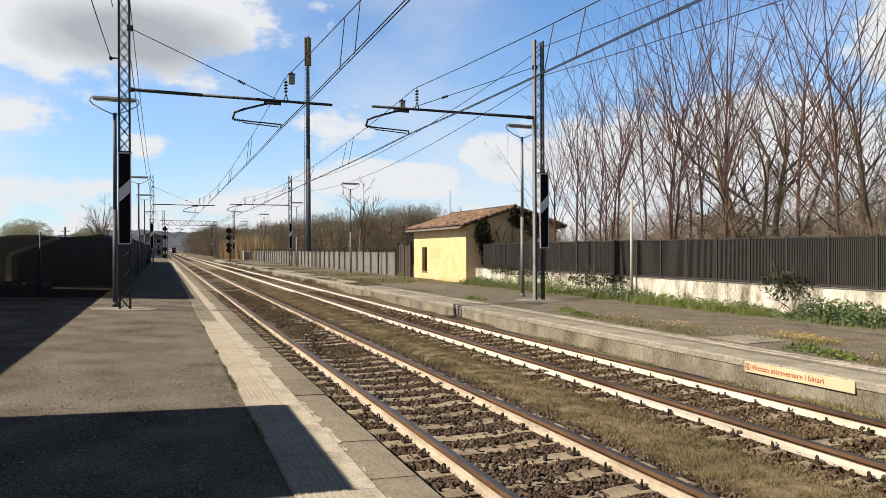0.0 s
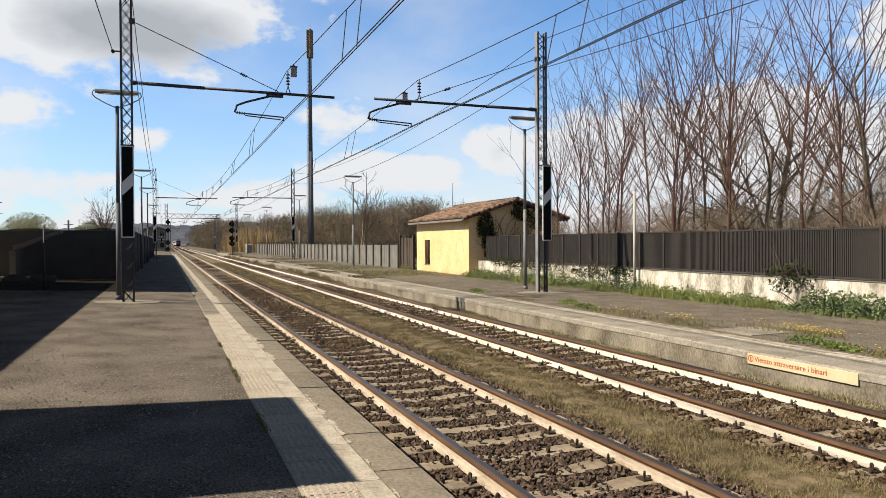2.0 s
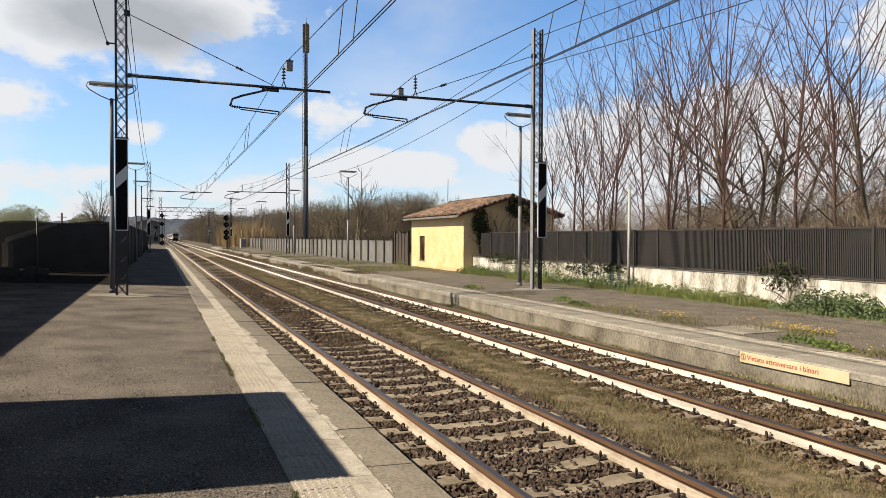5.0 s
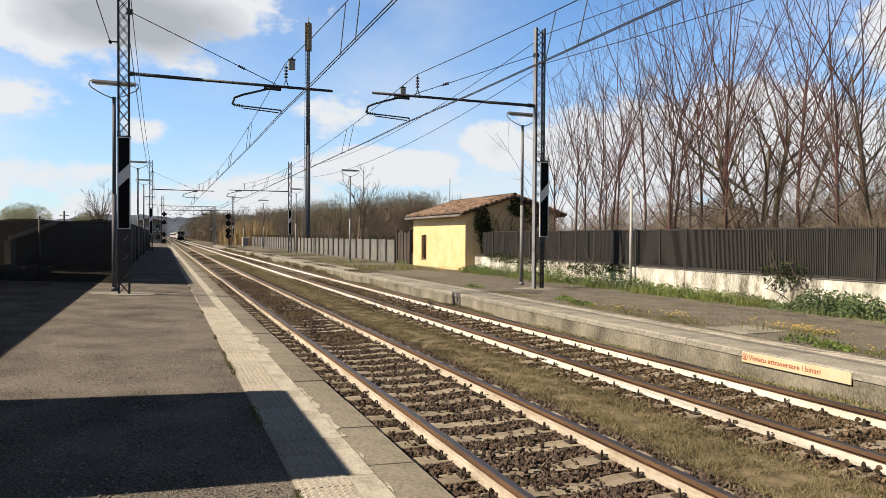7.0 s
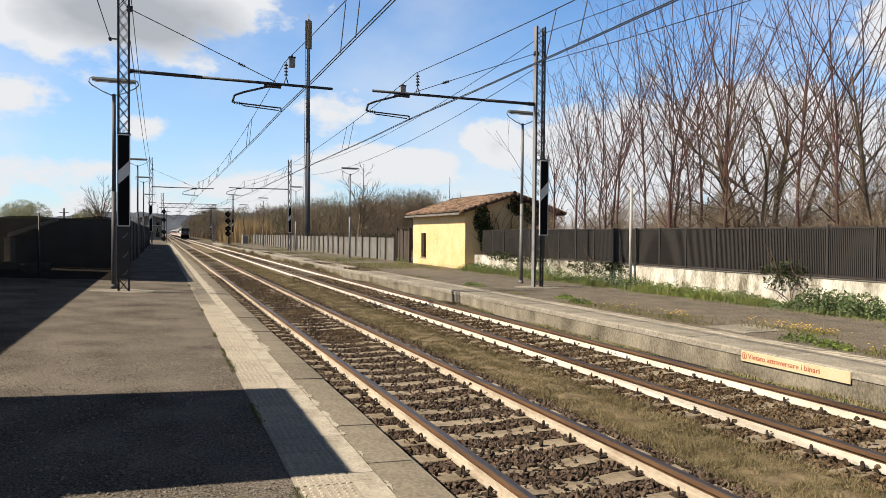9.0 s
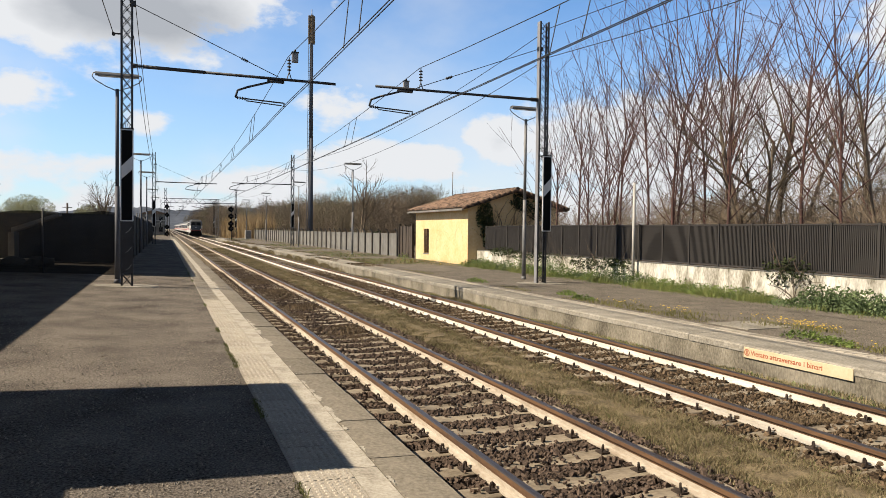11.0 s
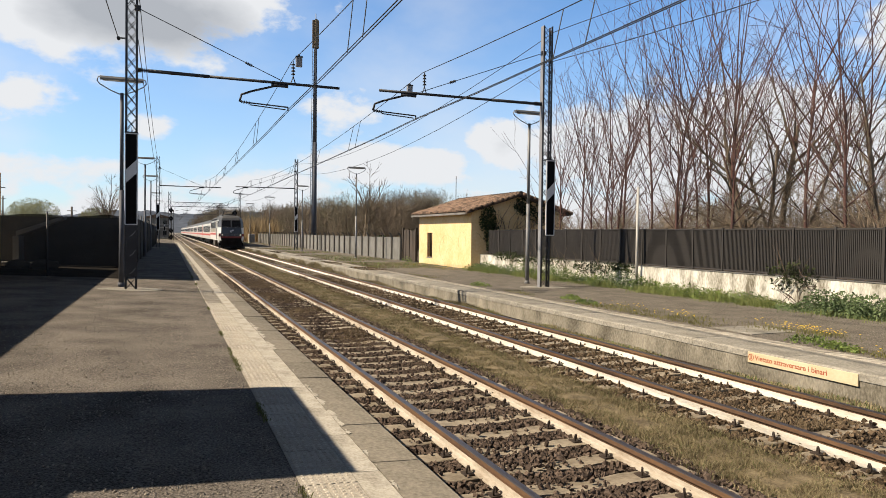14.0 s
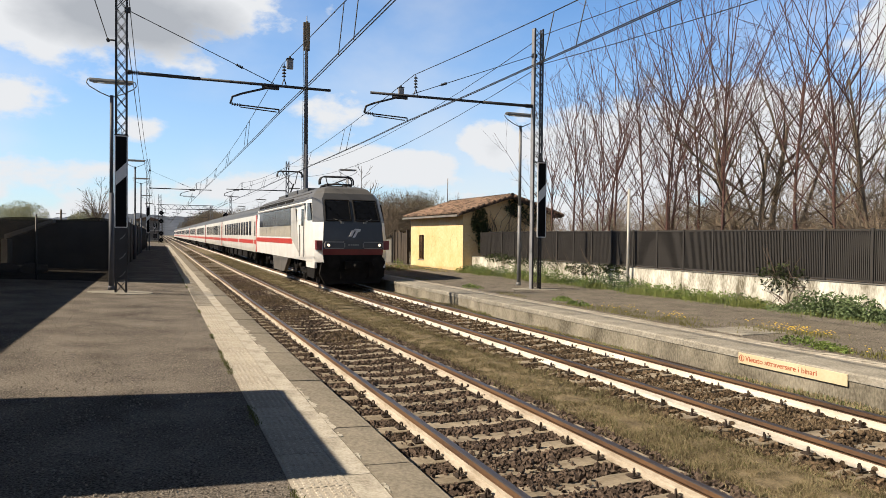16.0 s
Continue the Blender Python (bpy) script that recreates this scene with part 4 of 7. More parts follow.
def build_portal():
    """Lattice signal portal across both tracks."""
    t = thing("signal_portal", "dark lattice gantry spanning both tracks", "gantry", pose(0, 158, 0))
    for x in (0.15, 10.4):
        bm = B()
        lattice(bm, x - 0.25, x + 0.25, -0.25, 0.25, -0.4, 10.0 if x < 1 else 7.9, 1.0, 0.06, 0.03)
        part("leg", bm, STEEL_D if x < 1 else STEEL, t)
    bm = B()
    for i in range(14):
        xa, xb = 0.15 + 10.25 * i / 14, 0.15 + 10.25 * (i + 1) / 14
        for y in (-0.25, 0.25):
            rod(bm, (xa, y, 7.0 if i % 2 else 7.9), (xb, y, 7.9 if i % 2 else 7.0), 0.04, sides=4)
    for y in (-0.25, 0.25):
        for z in (7.0, 7.9):
            rod(bm, (-0.5, y, z), (10.9, y, z), 0.06, sides=4)
    part("truss_beam", bm, STEEL_D, t)
    bm = B()
    for x in (1.2, 3.4, 6.2, 8.0):
        insulator(bm, (x, 0, 7.0), (x, 0, 6.3), 0.12)
        rod(bm, (x - 0.9, 0, 6.35), (x + 0.7, 0, 6.1), 0.05, sides=5)
    part("insulator", bm, STEEL_D, t)


def signal(name, x, y, heads, h, label):
    t = thing(name, label, "railway signal", pose(x, y, 0), group="railway signals")
    bm = B()
    rod(bm, (0, 0, -0.5), (0, 0, h), 0.09, sides=8)
    rod(bm, (0.35, 0.1, -0.5), (0.35, 0.1, h - 0.6), 0.05, sides=6)
    for i in range(int(h * 2.2)):
        rod(bm, (0, 0, i * 0.45), (0.35, 0.1, i * 0.45), 0.025, sides=4)
    part("post", bm, STEEL_D, t)
    for z in heads:
        bm = B()
        box(bm, -0.55, 0.25, -0.22, -0.02, z - 0.42, z + 0.42)
        bmesh.ops.bevel(bm, geom=[e for e in bm.edges if abs(e.verts[0].co.y - e.verts[1].co.y) > 0.1], offset=0.2, segments=3, affect="EDGES")
        hd = part("signal_head", bm, BLACK, t)
        bm = B()
        rod(bm, (-0.15, -0.23, z), (-0.15, -0.4, z), 0.2, 0.21, sides=14, cap=False)
        rod(bm, (-0.15, -0.225, z), (-0.15, -0.24, z), 0.13, sides=14)
        part("lens_hood", bm, STEEL_D, hd)
    return t


def build_mobile_tower():
    t = thing("antenna_mast", "tall slender steel mast with panel antennas on top", "antenna mast", pose(18.3, 95, 0))
    bm = B()
    rod(bm, (0, 0, -0.6), (0, 0, 14), 0.34, 0.27, sides=12)
    rod(bm, (0, 0, 14), (0, 0, 27), 0.25, 0.19, sides=12)
    part("shaft", bm, STEEL_B, t)
    bm = B()
    for x in (-0.62, -0.42):
        rod(bm, (x, -0.1, 0), (x + 0.2, -0.1, 27), 0.035, sides=5)
    for i in range(52):
        z = i * 0.52
        rod(bm, (-0.62 + 0.2 * z / 27, -0.1, z), (-0.42 + 0.2 * z / 27, -0.1, z), 0.025, sides=4)
    part("ladder", bm, STEEL_B, t)
    for a in range(3):
        bm = B()
        x, y = 0.32 * math.cos(a * 2.094 + 0.5), 0.32 * math.sin(a * 2.094 + 0.5)
        box(bm, x - 0.17, x + 0.17, y - 0.1, y + 0.1, 26.6, 30.4)
        bmesh.ops.bevel(bm, geom=bm.edges[:], offset=0.04, segments=2, affect="EDGES")
        part("antenna_panel", bm, mat("antenna_tan", (0.1944, 0.144, 0.09), rough=0.6), t)
    bm = B()
    rod(bm, (0, 0, 26.8), (0, 0, 31.2), 0.1, 0.05, sides=8)
    part("top_pole", bm, STEEL, t)


# ---------------------------------------------------------------- far side: hut, wall and fences
def build_hut():
    t = thing("platform_hut", "small ochre plastered hut with clay tile roof and creeper", "hut")
    x0, x1, y0, y1 = 14.4, 19.7, 33.0, 41.0
    xr, zr, ze = 17.05, 3.88, 3.02
    wx0, wx1, wz0, wz1 = 38.7, 39.55, 0.45, 1.88   # window, along y
    bm = B()
    # track-side wall, with the window opening left free
    for a, b, c, d in ((y0, wx0, -0.3, ze), (wx1, y1, -0.3, ze), (wx0, wx1, -0.3, wz0), (wx0, wx1, wz1, ze)):
        box(bm, x0, x0 + 0.3, a, b, c, d)
    part("wall", bm, OCHRE, t, "sunlit ochre plaster, flaking and stained")
    for y in (y0 + 0.002, y1 - 0.3):
        bm = B()
        prism(bm, [(x0 + 0.3, -0.3), (x1, -0.3), (x1, ze), (xr, zr), (x0 + 0.3, ze + 0.1)], y, y + 0.3)
        part("gable_wall", bm, OCHRE, t)
    bm = B()
    box(bm, x1 - 0.3, x1, y0 + 0.302, y1 - 0.302, -0.3, ze)
    part("wall", bm, OCHRE, t)
    # window: deep dark opening with bars
    bm = B()
    box(bm, x0 + 0.16, x0 + 0.2, wx0, wx1, wz0, wz1)
    win = part("window", bm, T_GLASS, t, "narrow dark barred window")
    for i in range(4):
        y = wx0 + (wx1 - wx0) * (i + 0.5) / 4
        bm = B()
        rod(bm, (x0 + 0.06, y, wz0), (x0 + 0.06, y, wz1), 0.014, sides=6)
        part("bar", bm, RAIL_RUST, win)
    for z in (0.9, 1.4):
        bm = B()
        rod(bm, (x0 + 0.075, wx0, z), (x0 + 0.075, wx1, z), 0.012, sides=6)
        part("crossbar", bm, RAIL_RUST, win)
    bm = B()
    box(bm, x0 - 0.03, x0 + 0.1, wx0 - 0.05, wx1 + 0.05, wz0 - 0.06, wz0 - 0.003)
    part("sill", bm, CONC_F, win)
    # faint scrawled curves on the plaster
    for yc, zc, ry, rz, s0, s1 in ((36.4, 1.0, 1.1, 0.75, -1.3, 2.6), (36.0, 0.7, 0.45, 0.3, 0.2, 5.2), (34.2, 1.35, 0.5, 0.6, -0.4, 3.4), (37.2, 1.5, 0.35, 0.3, 1.0, 5.8)):
        pts = [(x0 - 0.003, yc + ry * math.cos(s0 + (s1 - s0) * k / 16), zc + rz * math.sin(s0 + (s1 - s0) * k / 16)) for k in range(17)]
        tw = Twigs()
        tw.limb([Vector(q) for q in pts], 0.006, 0.006, 4, 0)
        part("scrawl", from_arrays("scrawl", [tuple(v) for v in tw.v], tw.f, [SCRAWL]), None, t, "faint scrawled line")
    # roof slabs, eave board and tiles
    bm = B()
    for s, xe in ((1, x0 - 0.42), (-1, x1 + 0.35)):
        k = (zr - ze) / (xr - x0)
        zl = zr - abs(xr - xe) * k
        prism(bm, [(xr, zr + 0.05), (xe, zl + 0.05), (xe, zl - 0.05), (xr, zr - 0.05)], y0 - 0.35, y1 + 0.35)
    roof = part("roof", bm, WOOD_D, t, "weathered clay tile roof with ragged eave")
    bm = B()
    zl = zr - abs(xr - (x0 - 0.42)) * (zr - ze) / (xr - x0)
    box(bm, x0 - 0.47, x0 - 0.424, y0 - 0.3, y1 + 0.3, zl - 0.07, zl + 0.03)
    part("eave_board", bm, CONC_F, roof)
    # barrel tiles: 22 columns up the visible slope
    def tile():
        bm = B()
        n, L, r = 4, 0.44, 0.105
        rows = []
        for e, rr in ((0, r), (L, r * 0.82)):
            rows.append([bm.verts.new((e, rr * math.cos(math.pi * i / n), rr * 0.75 * math.sin(math.pi * i / n) + (0 if e else 0.02))) for i in range(n + 1)])
        for i in range(n):
            bm.faces.new((rows[0][i], rows[0][i + 1], rows[1][i + 1], rows[1][i])).smooth = True
        bm.faces.new(rows[0][::-1])
        return mesh_of("roof_tile", bm, ROOF)
    me = tile()
    rnd = random.Random(6)
    slope = math.degrees(math.atan2(zr - ze, xr - x0))
    k = (zr - ze) / (xr - x0)
    for c in range(38):
        y = y0 - 0.28 + c * (y1 - y0 + 0.56) / 37
        for r in range(8):
            x = x0 - 0.45 + r * 0.375
            z = zr - (xr - x) * k + 0.07
            part("roof_tile", me, None, roof, at=pose(x, y + rnd.uniform(-0.02, 0.02), z + rnd.uniform(0, 0.035), 0, -slope + rnd.uniform(-4.5, 4.5), rnd.uniform(-6, 6)))
    bm = B()
    for i in range(22):
        y = y0 - 0.35 + i * 0.4
        rod(bm, (xr, y, zr + 0.09), (xr, y + 0.42, zr + 0.07), 0.13, 0.11, sides=8)
    part("ridge_tiles", bm, ROOF, roof)
    bm = B()
    for i in range(10):
        x = xr + 0.1 + i * 0.3
        z = zr - (x - xr) * k + 0.10
        rod(bm, (x, y0 - 0.33, z), (x + 0.3, y0 - 0.33, z - 0.3 * k), 0.1, 0.09, sides=6)
        x = xr - 0.1 - i * 0.3
        z = zr - (xr - x) * k + 0.06
        rod(bm, (x, y0 - 0.34, z), (x - 0.3, y0 - 0.34, z - 0.3 * k), 0.1, 0.09, sides=6)
    part("verge_tiles", bm, ROOF, roof)
    bm = B()
    rod(bm, (16.6, 40.5, zr - 0.2), (16.6, 40.5, 5.4), 0.025, sides=6)
    part("aerial_pole", bm, STEEL, t)


WALL_X = 14.9


def build_boundary():
    w = thing("wall_far", "low stained whitewashed wall along the platform", "wall", kind="structure")
    bm = B()
    rnd = random.Random(2)
    y = -8.0
    while y < 33:
        L = min(rnd.uniform(2.2, 3.4), 33 - y)
        o = rnd.uniform(-0.008, 0.008)
        box(bm, WALL_X + o, WALL_X + 0.3 + o, y, y + L - 0.006, -0.4, 0.79 + rnd.uniform(-0.012, 0.012))
        y += L
    part("masonry", bm, WALLW, w, "whitewash streaked with grey and ochre")
    bm = B()
    box(bm, WALL_X - 0.02, WALL_X + 0.32, -8, 33, 0.795, 0.815)
    part("capping", bm, CONC_F, w)
    f = thing("slat_fence", "tall dark grey metal slat fence on the low wall", "fence")
    bm = B()
    box(bm, WALL_X + 0.10, WALL_X + 0.16, -0.03, 0.03, 0.80, 2.07)
    post = mesh_of("post", bm, FENCE)
    posts = [11.16 + 1.24 * i for i in range(-13, 17)]
    for y in posts:
        part("post", post, None, f, at=pose(-0.02, y, 0))
    bm = B()
    box(bm, WALL_X + 0.115, WALL_X + 0.135, 0.008, 0.034, 0.87, 2.02)
    slat = mesh_of("slat", bm, FENCE)
    # slats one by one where they can be told apart
    n = 0
    for a in posts:
        for i in range(24):
            y = a + 0.03 + i * 0.0497
            if 8.5 < y < 30 and n < 290:
                part("slat", slat, None, f, at=pose(0, y, 0))
                n += 1
    bm = B()
    for a in posts:
        for i in range(24):
            y = a + 0.03 + i * 0.0497
            if not (8.5 < y < 30) or y > last_slat(posts):
                box(bm, WALL_X + 0.115, WALL_X + 0.135, y + 0.008, y + 0.034, 0.87, 2.02)
    part("slats_beyond", bm, FENCE, f)["kind"] = "stuff"
    bm = B()
    for z in (0.86, 2.03):
        box(bm, WALL_X + 0.10, WALL_X + 0.15, posts[0], posts[-1], z - 0.02, z + 0.02)
    part("rail", bm, FENCE, f)
    bm = B()
    box(bm, WALL_X + 0.19, WALL_X + 0.205, posts[0], posts[-1], 0.85, 2.0)
    part("backing_sheet", bm, mat("fence_backing", (0.036, 0.0346, 0.0331), rough=0.8), f, "dark sheet behind the slats")
    t = thing("marker_pole", "slim white and red-brown pole against the wall", "pole", pose(14.72, 19.75, 0))
    bm = B()
    rod(bm, (0, 0, -0.05), (0, 0, 3.45), 0.055, 0.045, sides=10)
    part("shaft", bm, STEEL_W, t)
    bm = B()
    rod(bm, (0.02, 0.02, 1.2), (0.02, 0.02, 3.47), 0.05, 0.044, sides=10)
    part("rust_side", bm, RAIL_RUST, t)


def last_slat(posts):
    ys = [a + 0.03 + i * 0.0497 for a in posts for i in range(24)]
    ys = [y for y in ys if 8.5 < y < 30][:290]
    return ys[-1]


def build_far_fence():
    f = thing("concrete_fence", "weathered grey concrete panel fence with curved-top posts", "fence")
    bm = B()
    poly = [(14.55, 2.0), (14.55, 0.02)]
    for i in range(12):
        y = 0.02 + i * 0.165
        poly += [(14.49, y), (14.47, y + 0.012), (14.47, y + 0.140), (14.49, y + 0.152)]
    lo = [bm.verts.new((x, y, -0.1)) for x, y in poly]
    hi = [bm.verts.new((x, y, 1.56)) for x, y in poly]
    for i in range(len(poly)):
        j = (i + 1) % len(poly)
        bm.faces.new((lo[i], lo[j], hi[j], hi[i]))
    bm.faces.new(hi)
    panel = mesh_of("panel", bm, CONC_F)
    bm = B()
    tube(bm, [(14.40, 0, -0.3), (14.40, 0, 1.55), (14.34, 0, 1.75), (14.22, 0, 1.85)], 0.06, sides=5)
    post = mesh_of("post", bm, mat("dark_concrete", (0.0936, 0.0864, 0.0756), rough=0.9))
    for i in range(40):
        part("panel", panel, None, f, at=pose(0, 44.8 + i * 2.02, 0))
        part("post", post, None, f, at=pose(0, 44.8 + i * 2.02, 0))
    g = thing("wooden_gate", "dark plank gate beside the hut", "gate")
    rnd = random.Random(9)
    bm = B()
    box(bm, -0.03, 0.03, 0, 0.22, 0.0, 2.05)
    board = mesh_of("board", bm, WOOD_D)
    for i in range(10):
        part("board", board, None, g, at=pose(14.55 + rnd.uniform(-0.02, 0.02), 42.0 + i * 0.25, rnd.uniform(-0.05, 0.08), rnd.uniform(-1.5, 1.5), 0, 0))
    bm = B()
    for z in (0.4, 1.6):
        box(bm, 14.6, 14.65, 41.9, 44.6, z, z + 0.1)
    for y in (41.95, 44.55):
        box(bm, 14.45, 14.6, y - 0.07, y + 0.07, -0.2, 2.2)
    part("gate_frame", bm, WOOD_D, g)
    c = thing("relay_cabinet", "small grey trackside equipment cabinet", "cabinet", pose(12.9, 121, 0))
    bm = B()
    box(bm, -0.5, 0.5, -0.4, 0.4, -0.4, 1.5)
    bmesh.ops.bevel(bm, geom=bm.edges[:], offset=0.04, segments=1, affect="EDGES")
    part("body", bm, STEEL_W, c)
    bm = B()
    box(bm, -0.42, 0.42, -0.43, -0.405, 0.1, 1.4)
    part("door", bm, STEEL, c)


def build_far_house():
    """A plain two-storey house beyond the end of the near platform."""
    t = thing("trackside_house", "pale grey two-storey house beyond the platform end", "house", pose(-3.2, 232, GROUND_Z))
    bm = B()
    box(bm, -3.4, 3.4, 0, 9, 0, 6.3)
    part("wall", bm, CONC_F, t)
    bm = B()
    prism(bm, [(-3.9, 6.3), (3.9, 6.3), (3.9, 6.5), (0, 7.6), (-3.9, 6.5)], -0.5, 9.5)
    part("roof", bm, ROOF, t)
    bm = B()
    box(bm, -0.5, 0.5, -0.04, 0.06, 0, 1.4)
    pane = mesh_of("window", bm, T_GLASS)
    for x in (-2.1, 0, 2.1):
        for z in (1.0, 4.1):
            part("window", pane, None, t, at=pose(x, 0, z))
    bm = B()
    box(bm, -3.4, 3.4, -0.9, -0.005, 3.3, 3.45)
    for x in (-3.2, -1.6, 0, 1.6, 3.2):
        box(bm, x - 0.04, x + 0.04, -0.88, -0.8, 3.45, 4.35)
    box(bm, -3.4, 3.4, -0.9, -0.8, 4.35, 4.45)
    part("balcony", bm, STEEL_W, t)


def text_part(name, body, size, m, parent, material, label=""):
    cu = bpy.data.curves.new(name, "FONT")
    cu.body, cu.size, cu.extrude = body, size, 0.0015
    cu.align_y = "CENTER"
    cu.offset = 0.0012
    tmp = bpy.data.objects.new(name, cu)
    scene.collection.objects.link(tmp)
    bpy.context.view_layer.update()
    me = bpy.data.meshes.new_from_object(tmp.evaluated_get(bpy.context.evaluated_depsgraph_get()))
    bpy.data.objects.remove(tmp)
    me.materials.clear()
    me.materials.append(material)
    ob = part(name, me, None, parent, label)
    ob.matrix_basis = m
    return ob


def build_warning_sign():
    """Cream board on the platform face; reads along -y when seen from the track."""
    t = thing("warning_sign", "cream enamel board with red lettering fixed to the platform face", "sign")
    y_l, y_r, zt, zb = 8.70, 6.76, -0.035, -0.205
    bm = B()
    box(bm, EDGE_R - 0.020, EDGE_R - 0.002, y_r, y_l, zb, zt)
    bmesh.ops.bevel(bm, geom=bm.edges[:], offset=0.004, segments=1, affect="EDGES")
    part("board", bm, SIGN_Y, t)
    to_wall = Matrix(((0, 0, -1, EDGE_R - 0.021), (-1, 0, 0, 0), (0, 1, 0, (zt + zb) / 2 + 0.005), (0, 0, 0, 1)))
    m = to_wall.copy()
    m.translation.y = y_l - 0.15
    word = text_part("lettering", "Vietato attraversare i binari", 0.112, m, t, SIGN_R, "red lettering")
    w = max(v.co.x for v in word.data.vertices)
    word.scale = (1.31 / w, 1, 1)
    bm = B()
    c = Vector((EDGE_R - 0.0225, y_l - 0.075, (zt + zb) / 2 + 0.005))
    k = 20
    for i in range(k):
        a, b = 6.2832 * i / k, 6.2832 * (i + 1) / k
        q = [c + Vector((0, r * math.cos(s), r * math.sin(s))) for r, s in ((0.042, a), (0.055, a), (0.055, b), (0.042, b))]
        bm.faces.new([bm.verts.new(v) for v in q])
    box(bm, c.x - 0.0005, c.x + 0.0005, c.y - 0.012, c.y + 0.012, c.z - 0.032, c.z + 0.03)
    part("pictogram", bm, SIGN_R, t, "red ring with an upright mark")


# ---------------------------------------------------------------- near side: fence, buildings out of view
def build_near_side():
    f = thing("netted_fence", "wire fence covered in dark shading net beside the platform", "fence")
    yf, xf, top = 26.7, -1.57, 2.27
    bm = B()
    n = 26
    prev = None
    for i in range(n + 1):
        x = xf - 11.0 * i / n
        dz = 0.05 * math.sin(i * 1.3) - 0.03 * (i % 4 == 2)
        row = [bm.verts.new((x, yf + 0.03 * math.sin(i * 0.9), fall(x) - 0.05)), bm.verts.new((x, yf + 0.05 * math.sin(i * 1.7), 1.2)), bm.verts.new((x, yf, top + dz))]
        if prev:
            for a in range(2):
                bm.faces.new((prev[a], row[a], row[a + 1], prev[a + 1]))
        prev = row
    part("cross_net", bm, NET_T, f, "dark net sagging between posts")
    bm = B()
    prev = None
    for i in range(61):
        y = yf + 1.35 * i
        dz = 0.012 * math.sin(i * 1.1)
        row = [bm.verts.new((xf + 0.03 * math.sin(i), y, 0.05)), bm.verts.new((xf + 0.04 * math.sin(i * 1.9), y, 1.2)), bm.verts.new((xf, y, top + 0.15 + dz))]
        if prev:
            for a in range(2):
                bm.faces.new((prev[a], row[a], row[a + 1], prev[a + 1]))
        prev = row
    part("long_net", bm, NET, f)
    for i in range(5):
        bm = B()
        x = xf - 2.2 * i
        rod(bm, (x, yf - 0.05, -0.1), (x, yf - 0.05, top + 0.12), 0.03, sides=8)
        part("post", bm, STEEL_D, f)
    for i in range(18):
        bm = B()
        rod(bm, (xf + 0.06, yf + 4.5 * i, 0), (xf + 0.06, yf + 4.5 * i, top + 0.35), 0.03, sides=6)
        part("post", bm, STEEL_D, f)
    # yard behind the net
    t = thing("stair_ramp", "pale concrete stair ramp in the yard behind the net", "stairs")
    bm = B()
    prism(bm, [(-5.9, 1.50), (-4.15, 2.22), (-4.15, 2.36), (-5.9, 1.70)], 33.6, 34.6)
    part("ramp", bm, YARD_PALE, t)
    bm = B()
    box(bm, -6.0, -5.78, 33.5, 34.6, -0.3, 1.5)
    part("pier", bm, YARD_PALE, t)
    bm = B()
    box(bm, -9.5, -4.4, 33.2, 34.2, -0.4, 0.42)
    part("plinth", bm, YARD_PALE, t)
    bm = B()
    box(bm, -14.0, -1.75, 34.9, 35.15, -0.5, 2.28)
    box(bm, -14.0, -1.70, 34.86, 35.19, 2.28, 2.34, 1)
    solid("yard_wall", bm, [mat("yard_wall_grey", (0.20, 0.195, 0.19), (0.10, 0.097, 0.094), 0.9, scale=1.2, fine=12, bump=0.4), CONC_F], "dull grey rendered wall closing the yard behind the net", "wall", kind="structure")
    rnd = random.Random(21)
    for i in range(2):
        bm = B()
        bmesh.ops.create_icosphere(bm, subdivisions=2, radius=0.5)
        for v in bm.verts:
            v.co *= 1 + 0.35 * noise.noise(v.co * 1.7 + Vector((i * 9, 0, 0)))
            v.co.z *= 0.55
        solid("boulder", bm, RUBBLE, "pale boulder on the yard behind the net", "boulder", pose(-5.3 + i * 0.75 + rnd.uniform(-0.2, 0.2), 31 + rnd.uniform(-1, 1), 0.35))
    # stand-in building out of view, sized to shade the platform's left and the yard
    bm = B()
    box(bm, -16, -6.2, -11, 32.4, -0.5, 4.0)
    prism(bm, [(-16.3, 4.0), (-6.2, 4.0), (-11.4, 5.2)], -11, 32.4)
    solid("station_building", bm, OCHRE, "plain plastered stand-in building out of view, added to shade platform and yard", "building", kind="structure")
    # unseen block behind the viewer, added to hold back sky light
    bm = B()
    box(bm, -16, 0.8, -14, -7.5, -0.5, 4.6)
    prism(bm, [(-16.3, 4.6), (1.2, 4.6), (-7.5, 6.0)], -14, -7.2)
    solid("station_wing", bm, OCHRE, "plain plastered block behind the viewer, added to hold back sky light", "building", kind="structure")
    # unseen canopy, outline worked back from its shadow and extended to block sky
    c = thing("platform_canopy", "flat concrete slab on steel posts out of view, added to shade the platform", "canopy")
    h = 3.0
    dx = (h - 0.03) / math.tan(radians(SUN_ELEV))
    kx, ky = dx * math.cos(radians(SUN_AZ)), -dx * math.sin(radians(SUN_AZ))
    xe, ya, yb = 1.30 - kx, 5.0 - ky, 8.02 - ky
    xb = -0.50 - kx
    bm = B()
    prism(bm, [(-6.18, -7.1), (xb, -7.1), (xb, ya), (xe, ya), (xe, yb), (-6.18, yb)], h - 0.18, h)
    for v in bm.verts:
        v.co = Vector((v.co.x, v.co.z, v.co.y))
    part("roof_slab", bm, CONCRETE, c)
    for y in (-5.0, 1.0, yb - 0.3):
        bm = B()
        rod(bm, (-5.9, y, 0), (-5.9, y, h - 0.18), 0.08)
        part("post", bm, STEEL_D, c)


